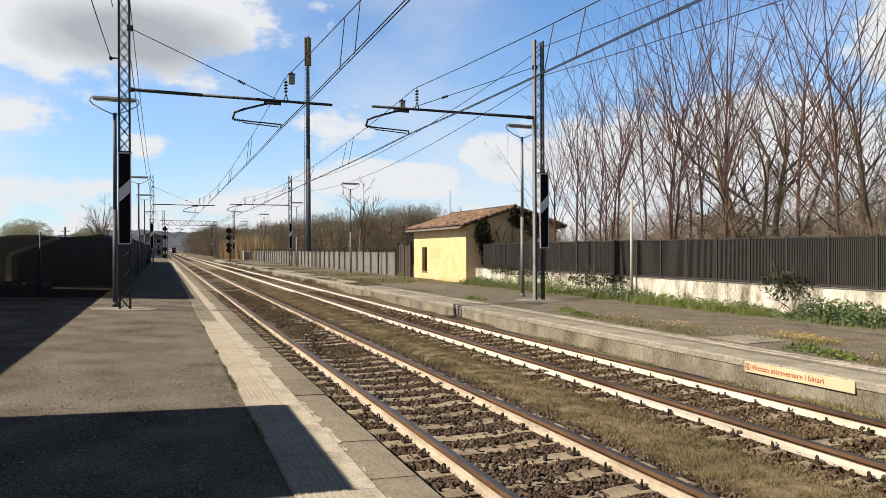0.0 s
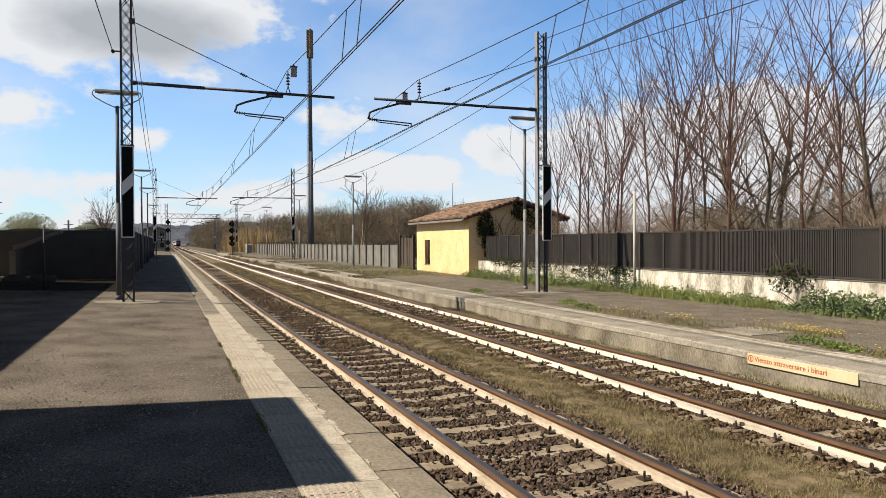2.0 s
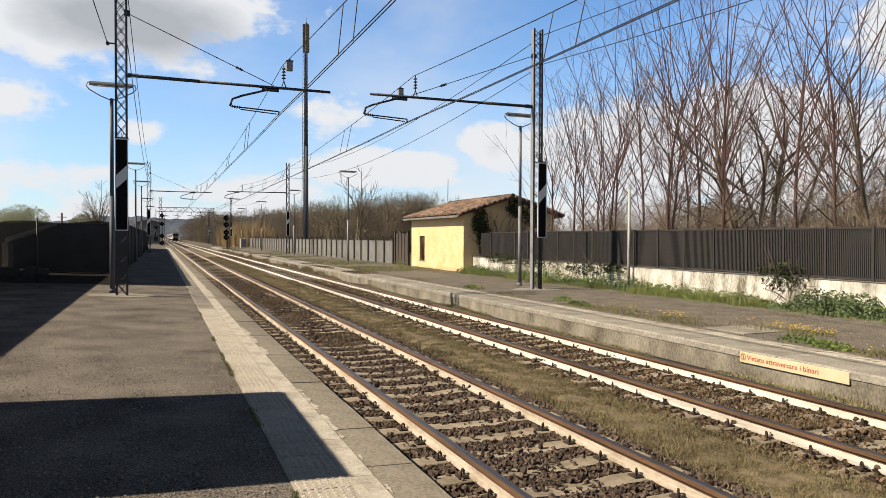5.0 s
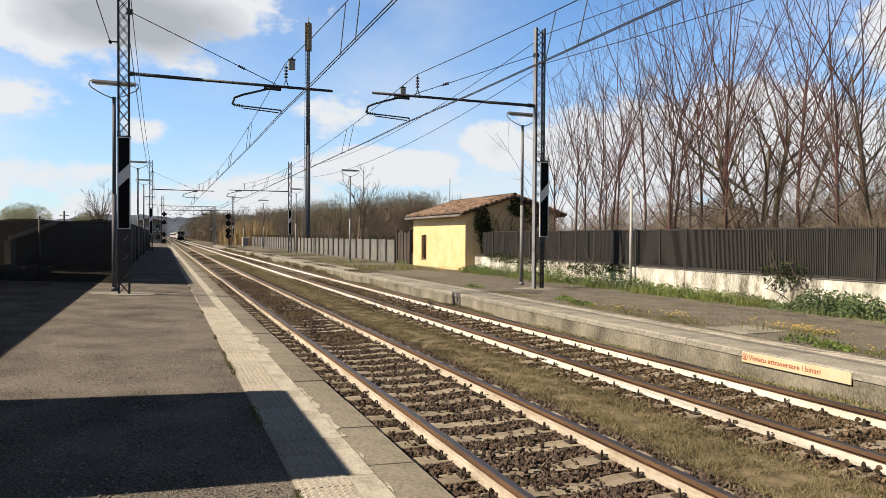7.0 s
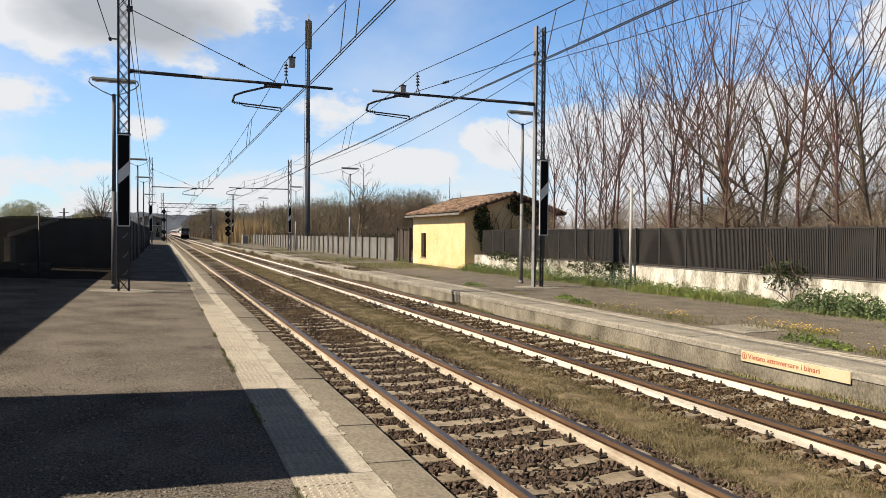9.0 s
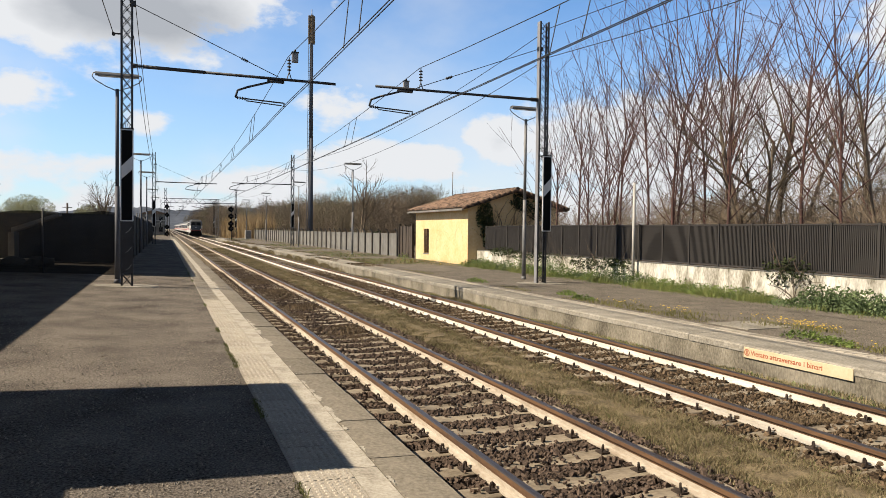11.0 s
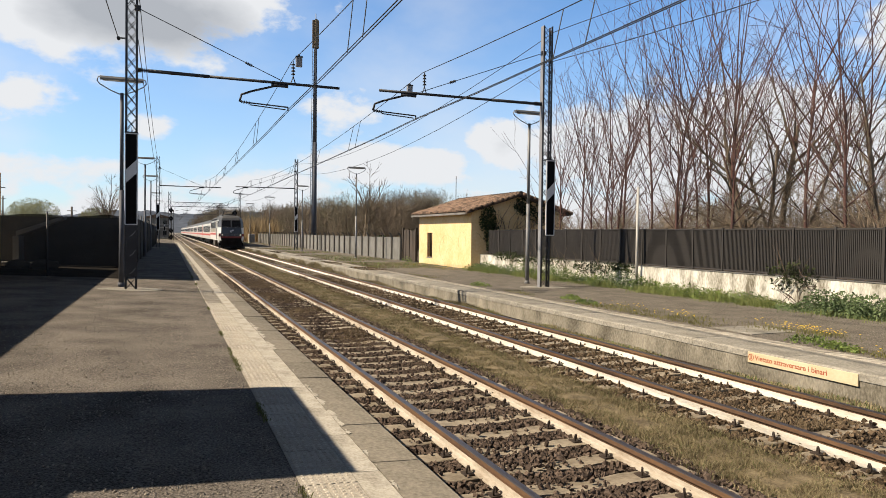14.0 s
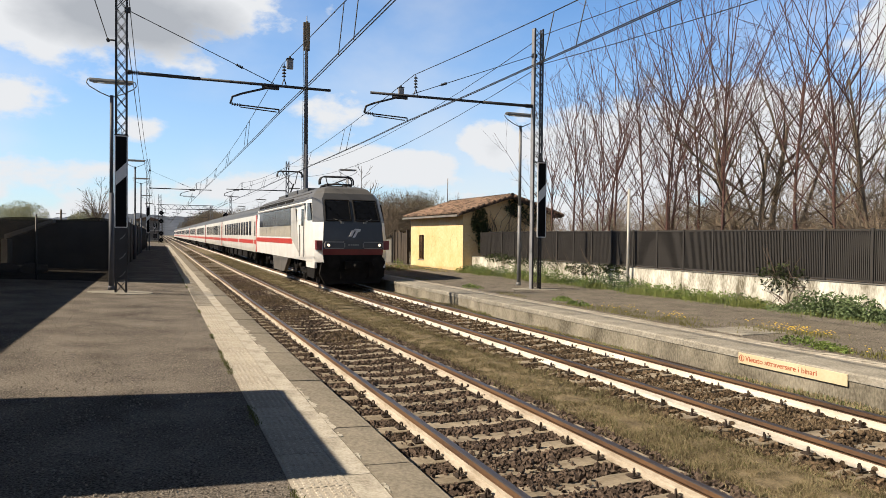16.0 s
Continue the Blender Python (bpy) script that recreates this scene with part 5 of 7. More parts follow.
def net_material():
    m = mat("shade_net", (0.0144, 0.0144, 0.0144), (0.0086, 0.0086, 0.0086), 0.95, scale=2, fine=60, bump=0.3)
    p = m.node_tree.nodes["Principled BSDF"]
    p.inputs["Alpha"].default_value = 0.85
    return m


NET_T = net_material()
YARD_PALE = mat("yard_pale_concrete", (0.68, 0.66, 0.62), (0.46, 0.445, 0.41), 0.9, scale=2, fine=20)


# ---------------------------------------------------------------- train
def ring_body(levels, L, mats):
    """Hull with a shaped nose. levels: (z, nose y, half width at the nose, half width of the sides, corner depth)."""
    bm = B()
    rings = []
    for z, f, wf, ws, c in levels:
        pts = [(-ws, L), (-ws, f + c), (-wf, f), (0, f - 0.06), (wf, f), (ws, f + c), (ws, L)]
        rings.append([bm.verts.new((x, y, z)) for x, y in pts])
    for k, (a, b) in enumerate(zip(rings, rings[1:])):
        for i in range(6):
            f = bm.faces.new((a[i], a[i + 1], b[i + 1], b[i]))
            f.material_index = mats[k][("side", "corner", "front", "front", "corner", "side").index("side") if i in (0, 5) else 1 if i in (1, 4) else 2]
        bm.faces.new((a[6], a[0], b[0], b[6])).material_index = mats[k][0]
    bm.faces.new(rings[-1]).material_index = 1
    bm.faces.new(rings[0][::-1]).material_index = 3
    return bm


def wheelset(parent, y, r=0.55):
    for s in (-1, 1):
        bm = B()
        rod(bm, (s * 0.70, y, r), (s * 0.82, y, r), r, r, sides=20)
        rod(bm, (s * 0.68, y, r), (s * 0.705, y, r), r + 0.03, r + 0.03, sides=20)
        rod(bm, (s * 0.82, y, r), (s * 0.86, y, r), r * 0.55, r * 0.5, sides=14)
        part("wheel", bm, T_DARK, parent)


def bogie(parent, y, wb, r):
    bm = B()
    box(bm, -1.0, 1.0, y - 0.4, y + 0.4, 0.45, 0.8)
    b = part("bogie", bm, T_DARK, parent)
    for s in (-1, 1):
        bm = B()
        x0, x1 = (1.0, 1.14) if s > 0 else (-1.14, -1.0)
        prism(bm, [(y - wb / 2 - 0.55, 0.62), (y - wb / 2 + 0.5, 0.62), (y - 0.5, 0.42), (y + 0.5, 0.42), (y + wb / 2 - 0.5, 0.62), (y + wb / 2 + 0.55, 0.62), (y + wb / 2 + 0.55, 0.85), (y - wb / 2 - 0.55, 0.85)], x0, x1, axis="x")
        for d in (-wb / 2, wb / 2):
            box(bm, s * 1.16 - 0.08, s * 1.16 + 0.08, y + d - 0.16, y + d + 0.16, 0.38, 0.72)
            for e in (-0.38, 0.38):
                rod(bm, (s * 1.16, y + d + e, 0.55), (s * 1.16, y + d + e, 0.95), 0.09, sides=8)
        rod(bm, (s * 1.2, y - 0.25, 0.75), (s * 1.2, y + 0.25, 0.75), 0.12, sides=8)
        part("side_frame", bm, T_DARK, b)
    for d in (-wb / 2, wb / 2):
        wheelset(b, y + d, r)


def pantograph(parent, y, raised, back):
    """A single-arm pantograph."""
    bm = B()
    for s in (-0.5, 0.5):
        for d in (-0.6, 0.6):
            insulator(bm, (s, y + d, 3.98), (s, y + d, 4.22), 0.09)
        rod(bm, (s, y - 0.7, 4.22), (s, y + 0.7, 4.22), 0.035, sides=6)
    for d in (-0.6, 0.6):
        rod(bm, (-0.5, y + d, 4.22), (0.5, y + d, 4.22), 0.035, sides=6)
    top = 5.78 if raised else 4.58
    ky, kz = (y + back * 1.15, 4.95) if raised else (y + back * 1.25, 4.34)
    rod(bm, (0, y - back * 0.5, 4.25), (0, ky, kz), 0.045, sides=6)
    for s in (-1, 1):
        rod(bm, (s * 0.08, ky, kz), (s * 0.45, y - back * 0.1, top - 0.06), 0.025, sides=6)
    for d in (-0.14, 0.14):
        c, y1 = (0.72, y - back * 0.1 + d)
        pts = [(-c, y1, top - 0.34), (-c, y1, top - 0.16), (-c + 0.06, y1, top - 0.05), (-c + 0.18, y1, top), (c - 0.18, y1, top), (c - 0.06, y1, top - 0.05), (c, y1, top - 0.16), (c, y1, top - 0.34)]
        tube(bm, pts, 0.032, sides=6)
    for s in (-0.5, 0.5):
        rod(bm, (s, y - back * 0.1 - 0.14, top), (s, y - back * 0.1 + 0.14, top), 0.025, sides=6)
    part("pantograph", bm, STEEL_D, parent, "raised pantograph" if raised else "lowered pantograph")


def build_locomotive():
    L = 17.8
    t = thing("locomotive", "white and dark blue electric locomotive with a red side stripe", "locomotive")
    levels = [(1.00, 0.10, 1.16, 1.46, 0.40), (1.30, 0.03, 1.20, 1.48, 0.42), (1.52, 0.0, 1.22, 1.49, 0.45), (1.90, 0.0, 1.21, 1.49, 0.52), (2.58, 0.10, 1.17, 1.48, 0.66),
              (3.52, 0.66, 1.12, 1.40, 0.62), (3.74, 0.84, 1.00, 1.28, 0.62), (3.96, 1.25, 0.88, 1.06, 0.6), (4.08, 1.75, 0.62, 0.75, 0.6)]
    W, G, N, D, R = 0, 1, 2, 3, 4
    mats = [(W, W, D), (W, W, R), (W, W, N), (W, W, N), (W, 5, 5), (G, 5, 5), (G, G, G), (G, G, G)]
    part("body", ring_body(levels, L, mats), [T_WHITE, T_GREY, T_NAVY, T_DARK, T_DKRED, T_FRONT], t)

    def screen(z, out=0.02):
        k = (z - 2.58) / (3.52 - 2.58)
        return 0.10 + 0.56 * k - out
    for s in (-1, 1):
        bm = B()
        q = []
        z0, z1 = 2.69, 3.41
        xa0, xb0, xa1, xb1 = 0.12 * s, 1.05 * s, 0.12 * s, 1.00 * s
        quad = [(xa0, z0), (xb0, z0), (xb1, z1), (xa1, z1)]
        a = [bm.verts.new((x, screen(z, 0.035) + (0.0 if abs(x) > 0.5 else -0.05), z)) for x, z in quad]
        b = [bm.verts.new((x, screen(z, -0.02), z)) for x, z in quad]
        bm.faces.new(a)
        for i in range(4):
            bm.faces.new((a[i], a[(i + 1) % 4], b[(i + 1) % 4], b[i]))
        part("windscreen", bm, T_GLASS, t, "dark windscreen pane")
        bm = B()
        rod(bm, (s * 0.45, 0.02, 2.58), (s * 0.85, 0.18, 2.75), 0.018, sides=5)
        box(bm, s * 0.45 - 0.06, s * 0.45 + 0.06, -0.02, 0.08, 2.52, 2.60)
        part("wiper", bm, STEEL, t)
        # light cluster
        bm = B()
        xa, xb = sorted((s * 0.36, s * 1.17))
        box(bm, xa, xb, -0.10, 0.05, 1.54, 1.82)
        bmesh.ops.bevel(bm, geom=[e for e in bm.edges if abs(e.verts[0].co.y - e.verts[1].co.y) > 0.1], offset=0.05, segments=2, affect="EDGES")
        lc = part("light_cluster", bm, T_LOUVRE, t, "grey framed headlight cluster")
        bm = B()
        box(bm, xa + 0.04, xb - 0.04, -0.115, -0.101, 1.575, 1.785)
        part("lens_cover", bm, T_NAVY, lc)
        bm = B()
        rod(bm, (s * 1.02, -0.118, 1.68), (s * 1.02, -0.132, 1.68), 0.055, sides=14)
        part("headlight", bm, HEADLIGHT, lc, "lit round headlight")
        bm = B()
        rod(bm, (s * 0.9, 0.05, 1.02), (s * 0.9, -0.42, 1.02), 0.10, 0.09, sides=12)
        rod(bm, (s * 0.9, -0.42, 1.02), (s * 0.9, -0.47, 1.02), 0.24, 0.25, sides=18)
        part("buffer", bm, T_DARK, t)
        bm = B()
        box(bm, min(s * 1.20, s * 1.46), max(s * 1.20, s * 1.46), 0.02, 0.34, 1.50, 1.86)
        part("marker_lamp", bm, T_DKRED, t, "dark red marker lamp housing")
        # side corner window and cab door
        bm = B()
        xs = s * 1.496
        prism(bm, [(0.82, 2.66), (1.72, 2.66), (1.72, 3.36), (1.26, 3.36)], s * 1.42, s * 1.497, axis="x")
        part("cab_side_window", bm, T_GLASS, t)
        bm = B()
        box(bm, min(xs, xs - s * 0.03), max(xs, xs - s * 0.03), 2.35, 3.05, 1.25, 3.3)
        dr = part("cab_door", bm, T_WHITE, t)
        bm = B()
        box(bm, min(xs + s * 0.01, xs - s * 0.03), max(xs + s * 0.01, xs - s * 0.03), 2.45, 2.95, 2.45, 3.15)
        part("door_window", bm, T_GLASS, dr)
        for y in (2.25, 3.15):
            bm = B()
            rod(bm, (xs + s * 0.05, y, 1.15), (xs + s * 0.05, y, 2.5), 0.02, sides=5)
            part("handrail", bm, STEEL, dr)
        # side band of louvres and windows
        for i in range(7):
            bm = B()
            y0 = 5.6 + i * 1.55
            xx = s * 1.50
            box(bm, min(xx, xx - s * 0.12), max(xx, xx - s * 0.12), y0, y0 + 1.47, 2.50, 3.28)
            part("side_window", bm, T_PANE if i != 6 else T_GLASS, t)
            bm = B()
            box(bm, min(xx, xx - s * 0.04), max(xx, xx - s * 0.04), y0 + 0.03, y0 + 1.44, 1.98, 2.49)
            part("side_panel", bm, T_CREAM, t)
        bm = B()
        xx = s * 1.502
        box(bm, min(xx, xx - s * 0.03), max(xx, xx - s * 0.03), 5.2, L - 0.15, 1.66, 1.90)
        part("side_stripe", bm, T_RED, t, "broad red stripe along the side")
        # white skirt round the cab corner, with a dark lower edge
        bm = B()
        prism(bm, [(0.40, 1.0), (2.15, 1.0), (2.08, 0.76), (0.46, 0.76)], s * 1.40 - 0.05, s * 1.40 + 0.05, axis="x")
        sk = part("cab_skirt", bm, T_WHITE, t)
        bm = B()
        prism(bm, [(0.46, 0.758), (2.08, 0.758), (1.95, 0.36), (0.60, 0.36)], s * 1.38 - 0.05, s * 1.38 + 0.05, axis="x")
        part("lower_edge", bm, T_DARK, sk)
        bm = B()
        prism(bm, [(6.4, 1.0), (11.3, 1.0), (10.8, 0.30), (7.6, 0.30)], s * 1.36 - 0.10, s * 1.36 + 0.06, axis="x")
        eq = part("equipment_box", bm, T_BOX, t, "grey equipment box between the bogies")
        bm = B()
        prism(bm, [(8.2, 0.98), (8.8, 0.98), (8.3, 0.32), (7.7, 0.32)], s * 1.43 - 0.012, s * 1.43 + 0.02, axis="x")
        part("brace", bm, T_DARK, eq)
        for y0 in (8.75, 9.8):
            bm = B()
            box(bm, min(s * 1.40, s * 1.435), max(s * 1.40, s * 1.435), y0, y0 + 0.9, 0.45, 0.9)
            part("hatch", bm, T_GREY, eq)
        bm = B()
        prism(bm, [(3.6, 1.3), (5.5, 1.95), (5.5, 3.28), (4.4, 3.28)], s * 1.494 - 0.01, s * 1.494 + 0.006, axis="x")
        part("slanted_panel", bm, T_PALE, t, "pale grey slanted panel ahead of the side windows")
        bm = B()
        box(bm, min(s * 1.40, s * 1.50), max(s * 1.40, s * 1.50), 2.4, L - 0.3, 3.34, 3.40)
        part("gutter", bm, T_LOUVRE, t)
        for k in range(3):
            bm = B()
            xa, za = ((1.39, 3.50), (1.31, 3.66), (1.19, 3.84))[k]
            rod(bm, (s * xa, 2.4, za), (s * xa, L - 0.4, za), 0.035, sides=5)
            part("roof_rib", bm, T_GREY, t)
        for k in range(5):
            bm = B()
            box(bm, min(s * 1.24, s * 1.37), max(s * 1.24, s * 1.37), 5.8 + k * 2.4, 7.8 + k * 2.4, 3.54, 3.72)
            part("roof_grille", bm, T_DARK, t)
        # windscreen surround and foot steps
        bm = B()
        z0, z1 = 2.64, 3.46
        for (xa, za), (xb, zb) in (((0.09, z0), (1.09, z0)), ((1.09, z0), (1.03, z1)), ((1.03, z1), (0.09, z1)), ((0.09, z1), (0.09, z0))):
            rod(bm, (s * xa, screen(za, 0.03) + (0.0 if xa > 0.5 else -0.05), za), (s * xb, screen(zb, 0.03) + (0.0 if xb > 0.5 else -0.05), zb), 0.026, sides=5)
        part("windscreen_rubber", bm, T_DARK, t)
        for z in (0.42, 0.68):
            bm = B()
            box(bm, min(s * 1.28, s * 1.46), max(s * 1.28, s * 1.46), 2.4, 3.0, z, z + 0.04)
            part("step", bm, T_DARK, t)
    bm = B()
    # emblem: two slanted light bars joined
    m = [(-0.20, 2.02), (-0.10, 2.02), (0.0, 2.22), (0.12, 2.22), (0.14, 2.26), (-0.10, 2.26)]
    prism(bm, m, -0.085, -0.06)
    m = [(-0.06, 1.98), (0.04, 1.98), (0.15, 2.2), (0.24, 2.2), (0.27, 2.32), (0.02, 2.32), (0.0, 2.275), (0.11, 2.275)]
    prism(bm, m, -0.086, -0.06)
    part("emblem", bm, WHITE_R, t, "plain pale slanted emblem")
    bm = B()
    for i in range(5):
        box(bm, -0.22 + i * 0.09, -0.16 + i * 0.09, -0.075, -0.05, 1.66, 1.72)
    part("number_bars", bm, T_LOUVRE, t)
    bm = B()
    prism(bm, [(-1.22, 1.02), (1.22, 1.02), (1.30, 0.55), (1.1, 0.16), (-1.1, 0.16), (-1.30, 0.55)], 0.12, 0.35)
    box(bm, -0.35, 0.35, -0.2, 0.12, 0.75, 1.05)
    rod(bm, (0, 0, 0.95), (0, -0.45, 0.85), 0.06, sides=8)
    for x in (-0.6, 0.6):
        tube(bm, [(x, 0.05, 0.9), (x, -0.2, 0.8), (x * 0.9, -0.22, 0.45), (x * 0.85, 0.05, 0.4)], 0.03, sides=6)
    part("plough_and_coupling", bm, T_DARK, t)
    bogie(t, 4.2, 2.85, 0.60)
    bogie(t, L - 4.2, 2.85, 0.60)
    bm = B()
    for y0, y1, w, h in ((5.2, 7.6, 0.8, 0.22), (8.2, 10.8, 0.75, 0.28), (11.3, 13.6, 0.8, 0.2)):
        box(bm, -w, w, y0, y1, 3.98, 4.0 + h)
    tube(bm, [(0.5, 2.6, 4.25), (0.5, L - 2, 4.25)], 0.03)
    for y in (5, 8, 11, 14):
        insulator(bm, (0.5, y, 4.0), (0.5, y, 4.25), 0.08)
    part("roof_equipment", bm, T_GREY, t)
    pantograph(t, 3.1, False, 1)
    pantograph(t, L - 3.2, True, -1)
    return t


T_BOX = mat("train_box_grey", (0.105, 0.098, 0.088), (0.06, 0.055, 0.049), 0.7, scale=2, fine=20, bump=0.1)
T_PALE = mat("train_pale_grey", (0.432, 0.4176, 0.396), (0.3312, 0.3204, 0.3024), 0.4, scale=1, fine=12, bump=0.02)
T_CREAM = mat("train_cream_panel", (0.36, 0.324, 0.2592), (0.288, 0.2592, 0.2088), 0.4, bump=0.02)


def build_coach():
    L = 26.1
    t = thing("passenger_coach", "white passenger coach with grey roof and red stripe", "railway coach", group="train coaches")
    prof = [(-1.36, 0.95), (-1.41, 1.2), (-1.41, 3.05), (-1.37, 3.30), (-1.20, 3.68), (-0.85, 3.93), (-0.4, 4.05), (0.4, 4.05), (0.85, 3.93), (1.20, 3.68), (1.37, 3.30), (1.41, 3.05), (1.41, 1.2), (1.36, 0.95)]
    mis = [0, 0, 0, 1, 1, 1, 1, 1, 1, 1, 0, 0, 0, 1]
    bm = B()
    prism(bm, prof, 0, L, mi=1, mis=mis)
    part("body", bm, [T_COACH, T_GREY], t)
    bm = B()
    for x in (-1.0, -0.6, 0.6, 1.0):
        z = 4.05 - 0.28 * max(0, abs(x) - 0.4)
        rod(bm, (x, 0.3, z - 0.05), (x, L - 0.3, z - 0.05), 0.05, sides=4)
    part("roof_ribs", bm, T_GREY, t)
    bm = B()
    box(bm, -0.02, 0.02, 0, 1.2, 2.02, 2.96)
    pane = mesh_of("window", bm, T_GLASS)
    for s in (-1, 1):
        for i in range(12):
            part("window", pane, None, t, at=pose(s * 1.40, 2.9 + i * 1.72, 0))
        for y in (0.55, L - 1.35):
            bm = B()
            xx = s * 1.415
            box(bm, min(xx, xx - s * 0.03), max(xx, xx - s * 0.03), y, y + 0.8, 1.0, 3.1)
            d = part("entrance_door", bm, T_COACH, t)
            bm = B()
            box(bm, min(xx + s * 0.01, xx), max(xx + s * 0.01, xx), y + 0.2, y + 0.6, 2.0, 2.9)
            part("door_window", bm, T_GLASS, d)
        bm = B()
        xx = s * 1.416
        for y0, y1 in ((0.0, 1.3), (1.8, 10.5), (11.2, 20.5), (21.2, L)):
            box(bm, min(xx, xx - s * 0.03), max(xx, xx - s * 0.03), y0, y1, 1.48, 1.74)
        part("side_stripe", bm, T_RED, t)
        bm = B()
        xx = s * 1.42
        box(bm, min(xx, xx - s * 0.03), max(xx, xx - s * 0.03), -0.02, 0.42, 1.0, 3.3)
        part("end_band", bm, T_RED, t, "red band at the coach end")
    for y in (0, L):
        bm = B()
        e = -0.12 if y == 0 else 0.12
        box(bm, -0.9, 0.9, min(y, y + e), max(y, y + e), 1.0, 3.3)
        part("gangway", bm, T_DARK, t)
    bm = B()
    for y0, y1 in ((6.5, 9.5), (10.2, 13.0), (14, 16), (17, 19.4)):
        box(bm, -1.25, 1.25, y0, y1, 0.45, 0.95)
    part("underfloor_boxes", bm, T_DARK, t)
    bogie(t, 3.6, 2.5, 0.46)
    bogie(t, L - 3.6, 2.5, 0.46)
    return t


LOCO = build_locomotive()
COACHES = [build_coach()]
for _ in range(9):
    COACHES.append(copy_thing(COACHES[0], pose(0, 0, 0)))


def motions():
    nose_16, speed = 27.0, 31.0
    times = [0, 2, 4, 6, 8, 10, 12, 14, 15, 16]
    gap, loco_len, pitch = 0.30, 17.8, 26.4

    def y_at(t):
        return nose_16 + speed * (16 - t)
    walk(LOCO, [(t, pose(AXIS_2, y_at(t), RAIL_Z)) for t in times])
    for i, c in enumerate(COACHES):
        off = loco_len + gap + 0.2 + i * pitch
        walk(c, [(t, pose(AXIS_2, y_at(t) + off, RAIL_Z)) for t in times])


# ---------------------------------------------------------------- trees and plants
class Twigs:
    """Collects tapered limbs as triangle and quad rings."""

    def __init__(self):
        self.v, self.f, self.mi = [], [], []

    def limb(self, pts, r0, r1, sides, mi):
        n = len(pts)
        base = len(self.v)
        for k, p in enumerate(pts):
            d = (pts[min(k + 1, n - 1)] - pts[max(k - 1, 0)]).normalized()
            u = d.orthogonal().normalized()
            w = d.cross(u)
            r = r0 + (r1 - r0) * k / (n - 1)
            for i in range(sides):
                a = 6.2832 * i / sides
                self.v.append(p + (u * math.cos(a) + w * math.sin(a)) * r)
        for k in range(n - 1):
            for i in range(sides):
                j = (i + 1) % sides
                self.f.append((base + k * sides + i, base + k * sides + j, base + (k + 1) * sides + j, base + (k + 1) * sides + i))
                self.mi.append(mi)


def plant_tree(name, meshes, x, y, z, turn, label, group, scale=1.0):
    t = thing(name, label, "tree", pose(x, y, z, 0, 0, turn), group=group)
    t.scale = (scale, scale, scale)
    part("trunk", meshes[0], None, t)
    part("crown", meshes[1], None, t)
    return t


def bend(rnd, p, d, length, n, wob, lift):
    """A limb's line: from p along d, wandering by wob and turning upwards by lift at each step."""
    pts, d = [p.copy()], d.copy()
    for _ in range(n):
        d = (d + Vector((rnd.gauss(0, wob), rnd.gauss(0, wob), rnd.gauss(0, wob) + lift))).normalized()
        pts.append(pts[-1] + d * (length / n))
    return pts


def along(pts, f):
    g = f * (len(pts) - 1)
    a = min(int(g), len(pts) - 2)
    return pts[a].lerp(pts[a + 1], g - a), (pts[a + 1] - pts[a]).normalized()


def branch_off(rnd, axis, turn, angle):
    side = axis.orthogonal().normalized()
    side.rotate(Matrix.Rotation(turn, 3, axis))
    return (axis * math.cos(angle) + side * math.sin(angle)).normalized()


